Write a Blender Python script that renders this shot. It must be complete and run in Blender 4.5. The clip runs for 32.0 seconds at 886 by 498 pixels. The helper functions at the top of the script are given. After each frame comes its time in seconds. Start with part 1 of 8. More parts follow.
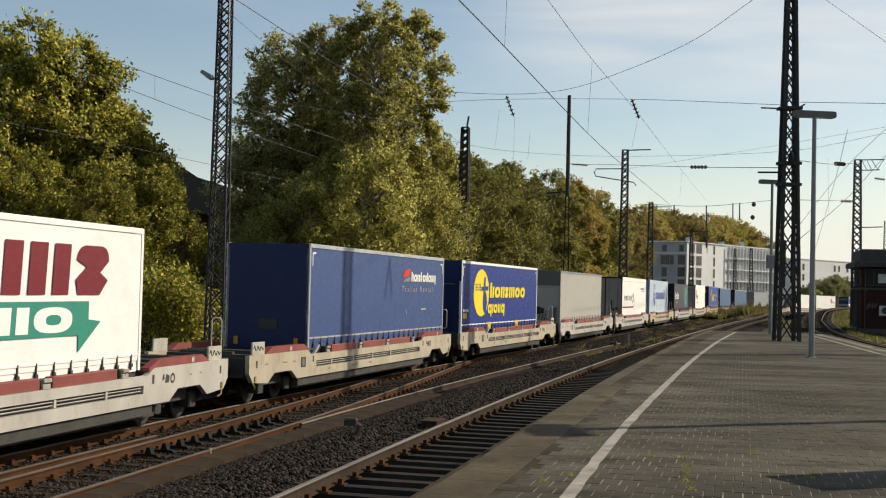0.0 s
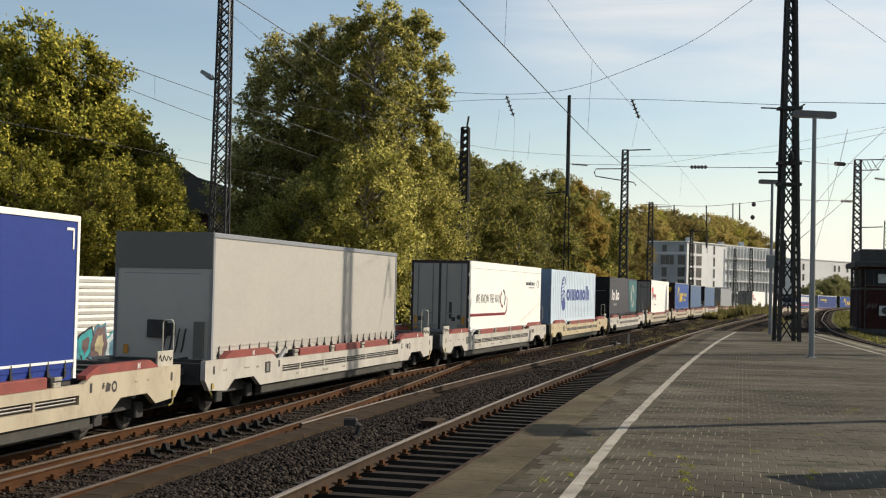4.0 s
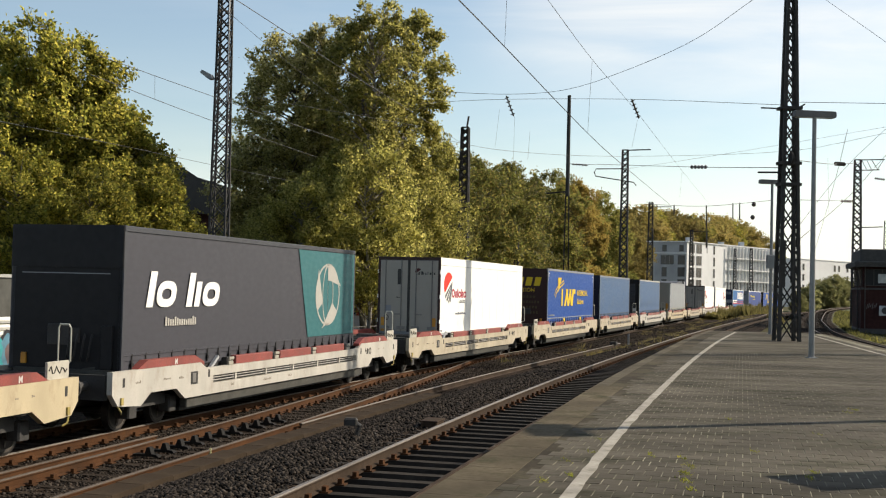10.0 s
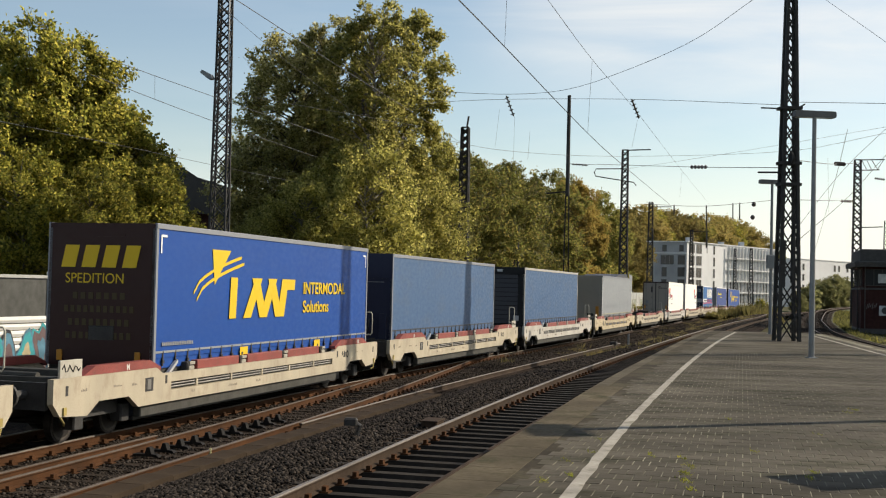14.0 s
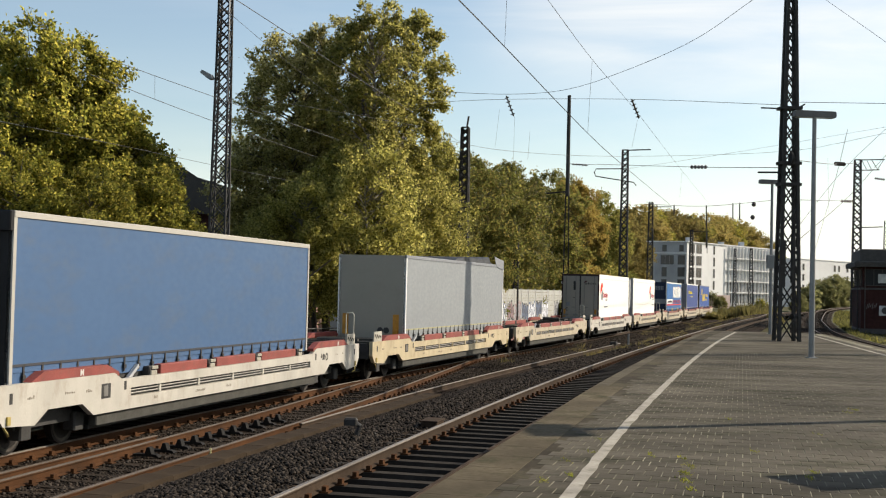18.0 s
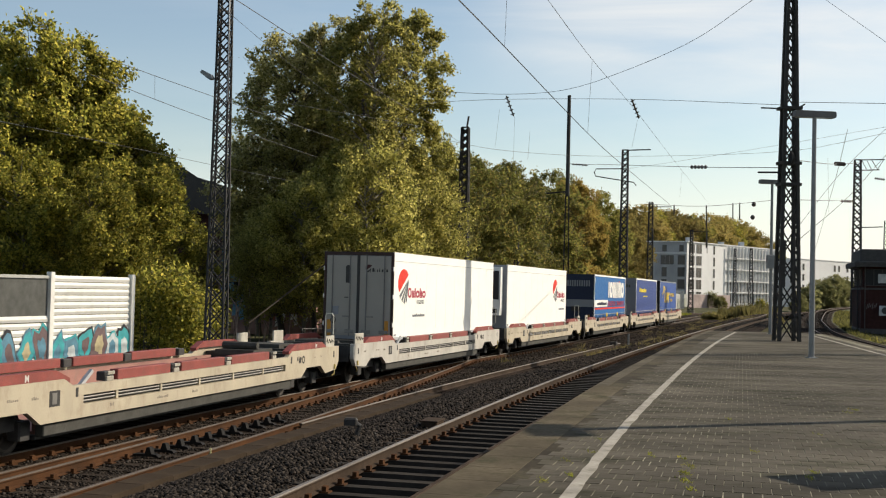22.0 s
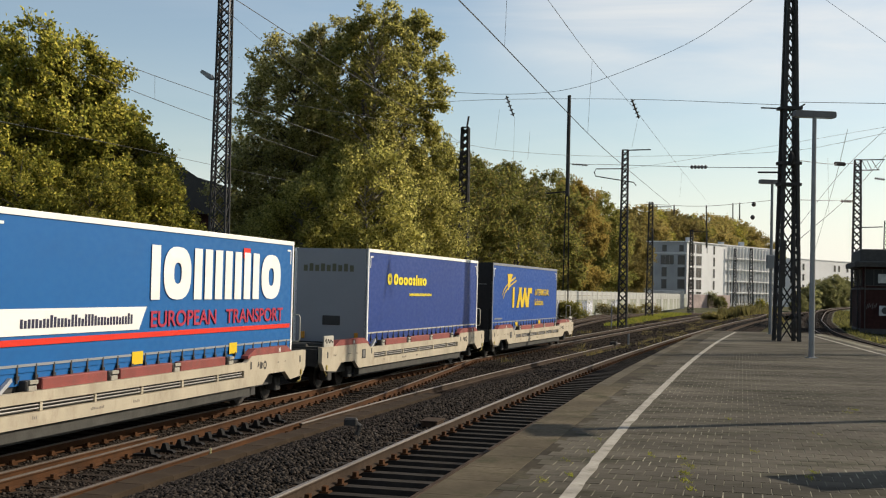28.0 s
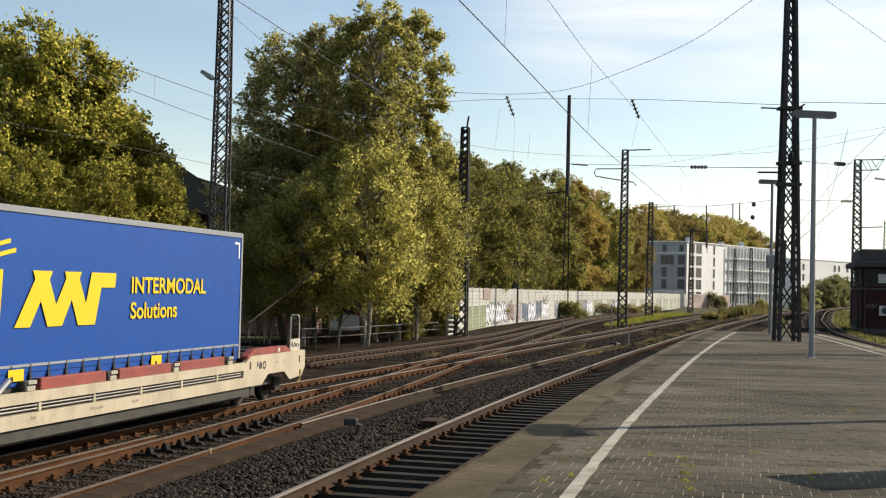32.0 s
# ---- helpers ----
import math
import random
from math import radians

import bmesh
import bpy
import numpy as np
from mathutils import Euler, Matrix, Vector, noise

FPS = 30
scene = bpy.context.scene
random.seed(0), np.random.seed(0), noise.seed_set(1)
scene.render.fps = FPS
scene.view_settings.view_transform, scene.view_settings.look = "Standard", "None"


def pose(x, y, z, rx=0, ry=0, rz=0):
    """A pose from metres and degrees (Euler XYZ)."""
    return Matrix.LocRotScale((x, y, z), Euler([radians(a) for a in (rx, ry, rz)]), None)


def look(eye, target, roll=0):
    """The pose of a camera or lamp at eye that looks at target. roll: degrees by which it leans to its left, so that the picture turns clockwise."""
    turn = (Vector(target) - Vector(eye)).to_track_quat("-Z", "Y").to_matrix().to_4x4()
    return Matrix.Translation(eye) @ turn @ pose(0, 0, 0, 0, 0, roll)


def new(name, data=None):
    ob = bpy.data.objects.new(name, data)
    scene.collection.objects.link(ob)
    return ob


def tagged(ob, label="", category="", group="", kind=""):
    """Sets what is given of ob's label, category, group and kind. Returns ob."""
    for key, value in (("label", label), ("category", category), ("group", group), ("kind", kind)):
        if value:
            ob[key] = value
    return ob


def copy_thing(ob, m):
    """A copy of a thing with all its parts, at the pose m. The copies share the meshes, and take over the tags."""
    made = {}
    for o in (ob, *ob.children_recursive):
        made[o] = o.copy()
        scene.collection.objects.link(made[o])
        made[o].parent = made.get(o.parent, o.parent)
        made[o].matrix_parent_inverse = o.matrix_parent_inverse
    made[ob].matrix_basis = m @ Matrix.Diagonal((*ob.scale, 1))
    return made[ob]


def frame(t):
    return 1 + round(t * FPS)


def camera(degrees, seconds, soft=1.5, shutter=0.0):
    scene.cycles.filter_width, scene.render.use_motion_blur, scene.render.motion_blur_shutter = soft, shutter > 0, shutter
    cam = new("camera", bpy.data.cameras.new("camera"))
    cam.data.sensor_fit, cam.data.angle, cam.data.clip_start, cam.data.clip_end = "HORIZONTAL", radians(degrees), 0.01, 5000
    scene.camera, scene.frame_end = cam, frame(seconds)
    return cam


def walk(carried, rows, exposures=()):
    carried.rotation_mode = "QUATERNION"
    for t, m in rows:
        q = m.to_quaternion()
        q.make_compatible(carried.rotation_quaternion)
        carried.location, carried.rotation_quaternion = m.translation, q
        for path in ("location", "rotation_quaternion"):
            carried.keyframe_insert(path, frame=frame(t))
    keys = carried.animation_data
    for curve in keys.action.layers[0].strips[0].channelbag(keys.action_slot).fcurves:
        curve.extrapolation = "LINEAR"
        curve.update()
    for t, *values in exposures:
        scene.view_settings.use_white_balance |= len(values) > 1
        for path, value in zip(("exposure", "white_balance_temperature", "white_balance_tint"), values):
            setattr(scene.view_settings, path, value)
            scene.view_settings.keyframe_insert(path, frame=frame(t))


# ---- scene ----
EYE = (0.0, 0.0, 3.069)
TILT = radians(1.895)
cam = camera(40.49, 32.0, soft=1.15)
STAND = look(EYE, (0.0, EYE[1] + math.cos(TILT), EYE[2] + math.sin(TILT)), roll=1.356)
walk(cam, [(0.0, STAND), (32.0, STAND)], exposures=[(0.0, -0.09, 7050, 11), (1.0, 0.23, 7050, 11), (2.0, 0.21, 7050, 11), (3.0, 0.13, 7050, 11), (6.0, -0.29, 7050, 11), (7.0, -0.47, 7050, 11), (8.0, -0.24, 7050, 11), (9.0, 0.06, 7050, 11), (10.0, 0.26, 7050, 11), (11.0, 0.10, 7050, 11), (12.0, -0.27, 7050, 11), (13.0, -0.31, 7050, 11), (14.0, 0.13, 7050, 11), (17.0, 0.33, 7050, 11), (18.0, 0.29, 7050, 11), (19.0, 0.26, 7050, 11), (20.0, 0.19, 7050, 11), (21.0, 0.18, 7050, 11), (22.0, 0.09, 7050, 11), (23.0, -0.19, 7050, 11), (24.0, -0.51, 7050, 11), (25.0, -0.37, 7050, 11), (28.0, 0.01, 7050, 11), (29.0, 0.22, 7050, 11), (30.0, 0.31, 7050, 11), (31.0, 0.31, 7050, 11), (32.0, 0.36, 7050, 11)])

# ---- world and sun ----
SUN_AZ = math.atan2(0.42, 1.0)      # from +x towards +y
SUN_EL = radians(31.0)
world = bpy.data.worlds.new("sky")
scene.world = world
world.use_nodes = True


def build_sky():
    nt = world.node_tree
    nt.nodes.clear()
    out = nt.nodes.new("ShaderNodeOutputWorld")
    bg = nt.nodes.new("ShaderNodeBackground")
    sky = nt.nodes.new("ShaderNodeTexSky")
    sky.sky_type = "NISHITA"
    sky.sun_disc = False
    sky.sun_elevation = SUN_EL
    sky.sun_rotation = math.pi / 2 - SUN_AZ
    sky.air_density, sky.dust_density, sky.ozone_density = 1.0, 0.6, 1.2
    bg.inputs["Strength"].default_value = 0.13
    # thin high cloud, drawn out along the horizon
    geo = nt.nodes.new("ShaderNodeTexCoord")
    mapping = nt.nodes.new("ShaderNodeMapping")
    mapping.inputs["Scale"].default_value = (1.3, 1.6, 7.0)
    mapping.inputs["Rotation"].default_value = (0.0, radians(14), 0.0)
    nt.links.new(geo.outputs["Generated"], mapping.inputs["Vector"])
    n1 = nt.nodes.new("ShaderNodeTexNoise")
    n1.inputs["Scale"].default_value, n1.inputs["Detail"].default_value = 2.2, 7.0
    n1.inputs["Roughness"].default_value = 0.55
    n1.inputs["Distortion"].default_value = 0.6
    nt.links.new(mapping.outputs["Vector"], n1.inputs["Vector"])
    ramp = nt.nodes.new("ShaderNodeValToRGB")
    ramp.color_ramp.elements[0].position, ramp.color_ramp.elements[1].position = 0.44, 0.74
    ramp.color_ramp.elements[0].color, ramp.color_ramp.elements[1].color = (0, 0, 0, 1), (0.75, 0.75, 0.75, 1)
    nt.links.new(n1.outputs["Fac"], ramp.inputs["Fac"])
    parts = nt.nodes.new("ShaderNodeSeparateXYZ")
    nt.links.new(geo.outputs["Generated"], parts.inputs["Vector"])
    side = nt.nodes.new("ShaderNodeMapRange")
    side.inputs["From Min"].default_value, side.inputs["From Max"].default_value = -0.35, 0.20
    side.inputs["To Min"].default_value, side.inputs["To Max"].default_value = 0.15, 1.0
    nt.links.new(parts.outputs["X"], side.inputs["Value"])
    cover = nt.nodes.new("ShaderNodeMath")
    cover.operation = "MULTIPLY"
    nt.links.new(ramp.outputs["Color"], cover.inputs[0])
    nt.links.new(side.outputs["Result"], cover.inputs[1])
    # a broad thin veil high on the right, and pale haze low down
    def ramped(v, pts):
        r = nt.nodes.new("ShaderNodeValToRGB")
        el = r.color_ramp.elements
        while len(el) < len(pts):
            el.new(0.5)
        for i, (x, y) in enumerate(pts):
            el[i].position, el[i].color = x, (y, y, y, 1)
        nt.links.new(v, r.inputs["Fac"])
        return r.outputs["Color"]

    def times(p, q):
        m = nt.nodes.new("ShaderNodeMath")
        m.operation = "MULTIPLY"
        for i, v in enumerate((p, q)):
            if isinstance(v, float):
                m.inputs[i].default_value = v
            else:
                nt.links.new(v, m.inputs[i])
        return m.outputs["Value"]

    def blend(f, p, q):
        m = nt.nodes.new("ShaderNodeMix")
        m.data_type = "RGBA"
        nt.links.new(f, m.inputs["Factor"])
        nt.links.new(p, m.inputs["A"])
        m.inputs["B"].default_value = (*q, 1)
        return m.outputs["Result"]

    tint = nt.nodes.new("ShaderNodeMix")
    tint.data_type, tint.blend_type = "RGBA", "MULTIPLY"
    tint.inputs["Factor"].default_value = 1.0
    nt.links.new(sky.outputs["Color"], tint.inputs["A"])
    tint.inputs["B"].default_value = (1.01, 1.01, 0.985, 1)
    up = parts.outputs["Z"]
    right = nt.nodes.new("ShaderNodeMapRange")
    right.interpolation_type = "SMOOTHSTEP"
    right.inputs["From Min"].default_value, right.inputs["From Max"].default_value = -0.02, 0.14
    nt.links.new(parts.outputs["X"], right.inputs["Value"])
    n2 = nt.nodes.new("ShaderNodeMapRange")
    n2.inputs["From Min"].default_value, n2.inputs["From Max"].default_value = 0.30, 0.62
    n2.inputs["To Min"].default_value = 0.25
    nt.links.new(n1.outputs["Fac"], n2.inputs["Value"])
    veil = times(times(ramped(up, [(0.0, 0.0), (0.150, 0.0), (0.195, 0.80), (0.32, 0.75), (0.6, 0.1), (1.0, 0.0)]), right.outputs["Result"]), n2.outputs["Result"])
    haze = ramped(up, [(0.0, 0.80), (0.05, 0.45), (0.11, 0.0), (1.0, 0.0)])
    col = blend(haze, tint.outputs["Result"], (6.7, 7.15, 7.7))
    col = blend(times(cover.outputs["Value"], 0.30), col, (7.2, 7.4, 7.5))
    col = blend(veil, col, (6.9, 7.1, 7.2))
    nt.links.new(col, bg.inputs["Color"])
    nt.links.new(bg.outputs["Background"], out.inputs["Surface"])


build_sky()
sun = new("sun", bpy.data.lights.new("sun", "SUN"))
sun.data.energy, sun.data.angle, sun.data.color = 5.0, radians(0.45), (1.0, 0.93, 0.82)
SUN_DIR = Vector((math.cos(SUN_AZ) * math.cos(SUN_EL), math.sin(SUN_AZ) * math.cos(SUN_EL), math.sin(SUN_EL)))
sun.matrix_world = look(SUN_DIR * 100, (0, 0, 0))


# ---- materials ----
MATS = {}


def mat(name, base, rough=0.7, metal=0.0, var=0.25, scale=3.0, fine=40.0, bump=0.15, stain=None, stain_amt=0.0, per_object=0.0, stretch=(1, 1, 1), spec=0.4, island=0.0, world_space=False):
    """A painted or raw surface: base colour with broad and fine variation, stains and relief."""
    if name in MATS:
        return MATS[name]
    m = bpy.data.materials.new(name)
    m.use_nodes = True
    nt = m.node_tree
    b = nt.nodes["Principled BSDF"]
    b.inputs["Roughness"].default_value, b.inputs["Metallic"].default_value = rough, metal
    b.inputs["Specular IOR Level"].default_value = spec
    tc = nt.nodes.new("ShaderNodeTexCoord")
    mp = nt.nodes.new("ShaderNodeMapping")
    mp.inputs["Scale"].default_value = stretch
    place = nt.nodes.new("ShaderNodeNewGeometry") if world_space else None
    nt.links.new(place.outputs["Position"] if world_space else tc.outputs["Object"], mp.inputs["Vector"])
    big = nt.nodes.new("ShaderNodeTexNoise")
    big.inputs["Scale"].default_value, big.inputs["Detail"].default_value = scale, 5.0
    small = nt.nodes.new("ShaderNodeTexNoise")
    small.inputs["Scale"].default_value, small.inputs["Detail"].default_value = fine, 3.0
    for n in (big, small):
        nt.links.new(mp.outputs["Vector"], n.inputs["Vector"])

    def mixed(a, bcol, fac):
        x = nt.nodes.new("ShaderNodeMix")
        x.data_type = "RGBA"
        for sock, v in (("Factor", fac), ("A", a), ("B", bcol)):
            if isinstance(v, (tuple, float, int)):
                x.inputs[sock].default_value = v if not isinstance(v, tuple) else (*v[:3], 1)
            else:
                nt.links.new(v, x.inputs[sock])
        return x.outputs["Result"]

    def ranged(v, lo, hi, a=0.3, c=0.7):
        r = nt.nodes.new("ShaderNodeMapRange")
        r.inputs["From Min"].default_value, r.inputs["From Max"].default_value = a, c
        r.inputs["To Min"].default_value, r.inputs["To Max"].default_value = lo, hi
        nt.links.new(v, r.inputs["Value"])
        return r.outputs["Result"]

    dark = tuple(c * (1 - var) for c in base)
    light = tuple(min(1, c * (1 + var)) for c in base)
    col = mixed(dark, light, ranged(big.outputs["Fac"], 0, 1))
    col = mixed(col, tuple(c * (1 - var * 0.8) for c in base), ranged(small.outputs["Fac"], 0, 0.6, 0.45, 0.75))
    if stain:
        st = nt.nodes.new("ShaderNodeTexNoise")
        st.inputs["Scale"].default_value, st.inputs["Detail"].default_value = scale * 2.3, 8.0
        st.inputs["Roughness"].default_value = 0.7
        nt.links.new(mp.outputs["Vector"], st.inputs["Vector"])
        col = mixed(col, stain, ranged(st.outputs["Fac"], 0, stain_amt, 0.5, 0.68))
    if per_object or island:
        src = nt.nodes.new("ShaderNodeObjectInfo") if per_object else nt.nodes.new("ShaderNodeNewGeometry")
        rnd = src.outputs["Random"] if per_object else src.outputs["Random Per Island"]
        hs = nt.nodes.new("ShaderNodeHueSaturation")
        amt = per_object or island
        nt.links.new(ranged(rnd, 1 - amt, 1 + amt, 0, 1), hs.inputs["Value"])
        nt.links.new(col, hs.inputs["Color"])
        col = hs.outputs["Color"]
    nt.links.new(col, b.inputs["Base Color"])
    nt.links.new(ranged(small.outputs["Fac"], max(0.02, rough - 0.1), min(1, rough + 0.1)), b.inputs["Roughness"])
    if bump:
        bp = nt.nodes.new("ShaderNodeBump")
        bp.inputs["Strength"].default_value, bp.inputs["Distance"].default_value = bump, 0.02
        nt.links.new(small.outputs["Fac"], bp.inputs["Height"])
        nt.links.new(bp.outputs["Normal"], b.inputs["Normal"])
    MATS[name] = m
    return m


def leaf_mat(name, cols, rough=0.55):
    """Leaves: each island its own hue out of a few, thin and a little translucent."""
    m = bpy.data.materials.new(name)
    m.use_nodes = True
    nt = m.node_tree
    b = nt.nodes["Principled BSDF"]
    b.inputs["Roughness"].default_value = rough
    b.inputs["Specular IOR Level"].default_value = 0.3
    g = nt.nodes.new("ShaderNodeNewGeometry")
    ramp = nt.nodes.new("ShaderNodeValToRGB")
    el = ramp.color_ramp.elements
    while len(el) < len(cols):
        el.new(0.5)
    for i, c in enumerate(cols):
        el[i].position, el[i].color = i / (len(cols) - 1), (*c, 1)
    nt.links.new(g.outputs["Random Per Island"], ramp.inputs["Fac"])
    info = nt.nodes.new("ShaderNodeObjectInfo")
    hs = nt.nodes.new("ShaderNodeHueSaturation")
    mr = nt.nodes.new("ShaderNodeMapRange")
    mr.inputs["To Min"].default_value, mr.inputs["To Max"].default_value = 0.8, 1.2
    nt.links.new(info.outputs["Random"], mr.inputs["Value"])
    nt.links.new(mr.outputs["Result"], hs.inputs["Value"])
    nt.links.new(ramp.outputs["Color"], hs.inputs["Color"])
    nt.links.new(hs.outputs["Color"], b.inputs["Base Color"])
    tr = nt.nodes.new("ShaderNodeBsdfTranslucent")
    thin = nt.nodes.new("ShaderNodeHueSaturation")
    thin.inputs["Value"].default_value = 1.62
    nt.links.new(hs.outputs["Color"], thin.inputs["Color"])
    nt.links.new(thin.outputs["Color"], tr.inputs["Color"])
    mx = nt.nodes.new("ShaderNodeMixShader")
    mx.inputs["Fac"].default_value = 0.70
    nt.links.new(b.outputs["BSDF"], mx.inputs[1])
    nt.links.new(tr.outputs["BSDF"], mx.inputs[2])
    nt.links.new(mx.outputs["Shader"], nt.nodes["Material Output"].inputs["Surface"])
    MATS[name] = m
    return m


CREAM = [mat("wagon_cream", (0.41, 0.355, 0.26), 0.6, var=0.14, scale=1.1, stain=(0.22, 0.155, 0.10), stain_amt=0.42, stretch=(1, 1.5, 0.7)),
         mat("wagon_white", (0.43, 0.405, 0.355), 0.6, var=0.14, scale=1.1, stain=(0.25, 0.19, 0.14), stain_amt=0.42, stretch=(1, 1.5, 0.7)),
         mat("wagon_ochre", (0.44, 0.365, 0.235), 0.6, var=0.14, scale=1.1, stain=(0.23, 0.155, 0.09), stain_amt=0.42, stretch=(1, 1.5, 0.7))]
BRACKET = mat("bracket_dirty", (0.32, 0.295, 0.24), 0.7, var=0.25, scale=3.0, stain=(0.12, 0.10, 0.08), stain_amt=0.9)
RED = mat("pallet_red", (0.225, 0.048, 0.038), 0.6, var=0.2, scale=2.0, stain=(0.12, 0.06, 0.045), stain_amt=0.5)
PINK = mat("pallet_tray", (0.30, 0.15, 0.12), 0.65, var=0.2, scale=1.5, stain=(0.2, 0.14, 0.11), stain_amt=0.6)
SILL = mat("sill_grey", (0.060, 0.058, 0.050), 0.7, var=0.25, stain=(0.04, 0.035, 0.03), stain_amt=0.6, spec=0.2)
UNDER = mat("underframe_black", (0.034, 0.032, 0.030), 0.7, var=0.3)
STEEL = mat("dull_steel", (0.22, 0.21, 0.195), 0.5, metal=0.6, var=0.2)
GALV = mat("galvanised", (0.42, 0.43, 0.44), 0.5, metal=0.5, var=0.15)
RAILTOP = mat("rail_head", (0.19, 0.165, 0.14), 0.55, metal=0.3, var=0.2, scale=0.5, spec=0.25)
RAILDULL = mat("rail_head_dull", (0.10, 0.078, 0.06), 0.6, metal=0.2, var=0.25, scale=0.8, spec=0.25)
RUST = mat("rail_rust", (0.072, 0.032, 0.0135), 0.9, var=0.35, scale=1.2, stain=(0.040, 0.023, 0.013), stain_amt=0.7, spec=0.1)
RUST_OLD = mat("rail_rust_old", (0.050, 0.034, 0.023), 0.9, var=0.35, scale=1.2, stain=(0.028, 0.020, 0.015), stain_amt=0.7, spec=0.1)
SLEEPER = mat("sleeper_dark", (0.034, 0.025, 0.018), 0.95, var=0.4, scale=3.0, per_object=0.2, spec=0.08)
MASTM = mat("mast_dark_steel", (0.034, 0.033, 0.031), 0.75, var=0.3, scale=2.0, spec=0.25)
LAMPG = mat("lamp_grey", (0.19, 0.20, 0.20), 0.5, metal=0.2, var=0.1)
WIRE = mat("wire", (0.12, 0.12, 0.12), 0.6, var=0.1)
INSUL = mat("insulator", (0.045, 0.035, 0.03), 0.35, var=0.1)
PAVER = mat("paver", (0.098, 0.086, 0.066), 0.95, var=0.55, scale=0.55, fine=14, bump=0.25, stain=(0.030, 0.032, 0.014), stain_amt=0.8, island=0.09, world_space=True, stretch=(0.45, 1.3, 1), spec=0.06)
PAVER_O = mat("paver_piece", (0.098, 0.086, 0.066), 0.95, var=0.55, scale=0.55, fine=14, bump=0.25, stain=(0.030, 0.032, 0.014), stain_amt=0.8, per_object=0.09, world_space=True, stretch=(0.45, 1.3, 1), spec=0.06)
JOINT = mat("paver_joint", (0.23, 0.21, 0.155), 0.95, var=0.75, scale=1.1, fine=9, stain=(0.070, 0.080, 0.030), stain_amt=0.8, world_space=True, spec=0.06)
EDGE = mat("edge_slab", (0.108, 0.088, 0.058), 0.95, var=0.5, scale=0.6, fine=12, stain=(0.042, 0.042, 0.020), stain_amt=0.85, per_object=0.06, world_space=True, spec=0.06)
EDGE_PALE = mat("edge_slab_pale", (0.105, 0.090, 0.064), 0.95, var=0.4, scale=0.6, fine=12, stain=(0.06, 0.052, 0.036), stain_amt=0.7, per_object=0.06, world_space=True, spec=0.06)
WHITE_LINE = mat("line_paint", (0.36, 0.33, 0.275), 0.85, var=0.25, scale=1.6, fine=25, stain=(0.14, 0.125, 0.09), stain_amt=0.75, spec=0.15)
CONCRETE = mat("old_concrete", (0.16, 0.145, 0.12), 0.9, var=0.25, scale=0.8, stain=(0.07, 0.06, 0.05), stain_amt=0.6)
BARRIER = mat("barrier_white", (0.41, 0.41, 0.38), 0.75, var=0.15, scale=0.5, fine=9, stain=(0.24, 0.23, 0.18), stain_amt=0.7, spec=0.2)
BARRIER_GREEN = mat("barrier_green", (0.19, 0.225, 0.13), 0.8, var=0.3, scale=0.9, fine=9)
BARRIER_MOSS = mat("barrier_moss", (0.30, 0.31, 0.25), 0.85, var=0.3, scale=0.8, fine=9, stain=(0.14, 0.16, 0.09), stain_amt=0.8, spec=0.15)
BARRIER_BROWN = mat("barrier_brown", (0.25, 0.19, 0.16), 0.7, var=0.15)
BARK = mat("bark", (0.10, 0.085, 0.065), 0.9, var=0.4, scale=2.0)
BARK_BIRCH = mat("bark_pale", (0.21, 0.19, 0.155), 0.85, var=0.5, scale=2.0, stain=(0.05, 0.042, 0.035), stain_amt=0.95)
LEAF = [leaf_mat("leaf_green", [(0.055, 0.062, 0.013), (0.150, 0.155, 0.029), (0.245, 0.230, 0.045), (0.420, 0.350, 0.075)]),
        leaf_mat("leaf_birch", [(0.078, 0.080, 0.022), (0.190, 0.184, 0.047), (0.282, 0.258, 0.070), (0.43, 0.38, 0.13)]),
        leaf_mat("leaf_russet", [(0.105, 0.098, 0.028), (0.165, 0.130, 0.034), (0.195, 0.136, 0.036), (0.140, 0.090, 0.028)]),
        leaf_mat("leaf_poplar", [(0.083, 0.080, 0.028), (0.218, 0.202, 0.064), (0.320, 0.290, 0.095), (0.50, 0.45, 0.24)], 0.45)]
LEAF_DIM = leaf_mat("leaf_dim", [(0.090, 0.098, 0.042), (0.135, 0.142, 0.060), (0.185, 0.182, 0.080), (0.24, 0.215, 0.10)])
LEAF_ROW = leaf_mat("leaf_row", [(0.066, 0.074, 0.018), (0.115, 0.118, 0.030), (0.150, 0.142, 0.038), (0.205, 0.160, 0.048)])
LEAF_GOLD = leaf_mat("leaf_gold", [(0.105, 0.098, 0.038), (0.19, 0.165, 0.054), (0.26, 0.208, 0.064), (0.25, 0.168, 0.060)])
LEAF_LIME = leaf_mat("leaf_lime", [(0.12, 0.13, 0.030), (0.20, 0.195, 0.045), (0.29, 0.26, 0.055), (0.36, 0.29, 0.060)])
TWIG = leaf_mat("leaf_twiggy", [(0.080, 0.076, 0.026), (0.130, 0.117, 0.038), (0.170, 0.147, 0.050), (0.23, 0.18, 0.075)])


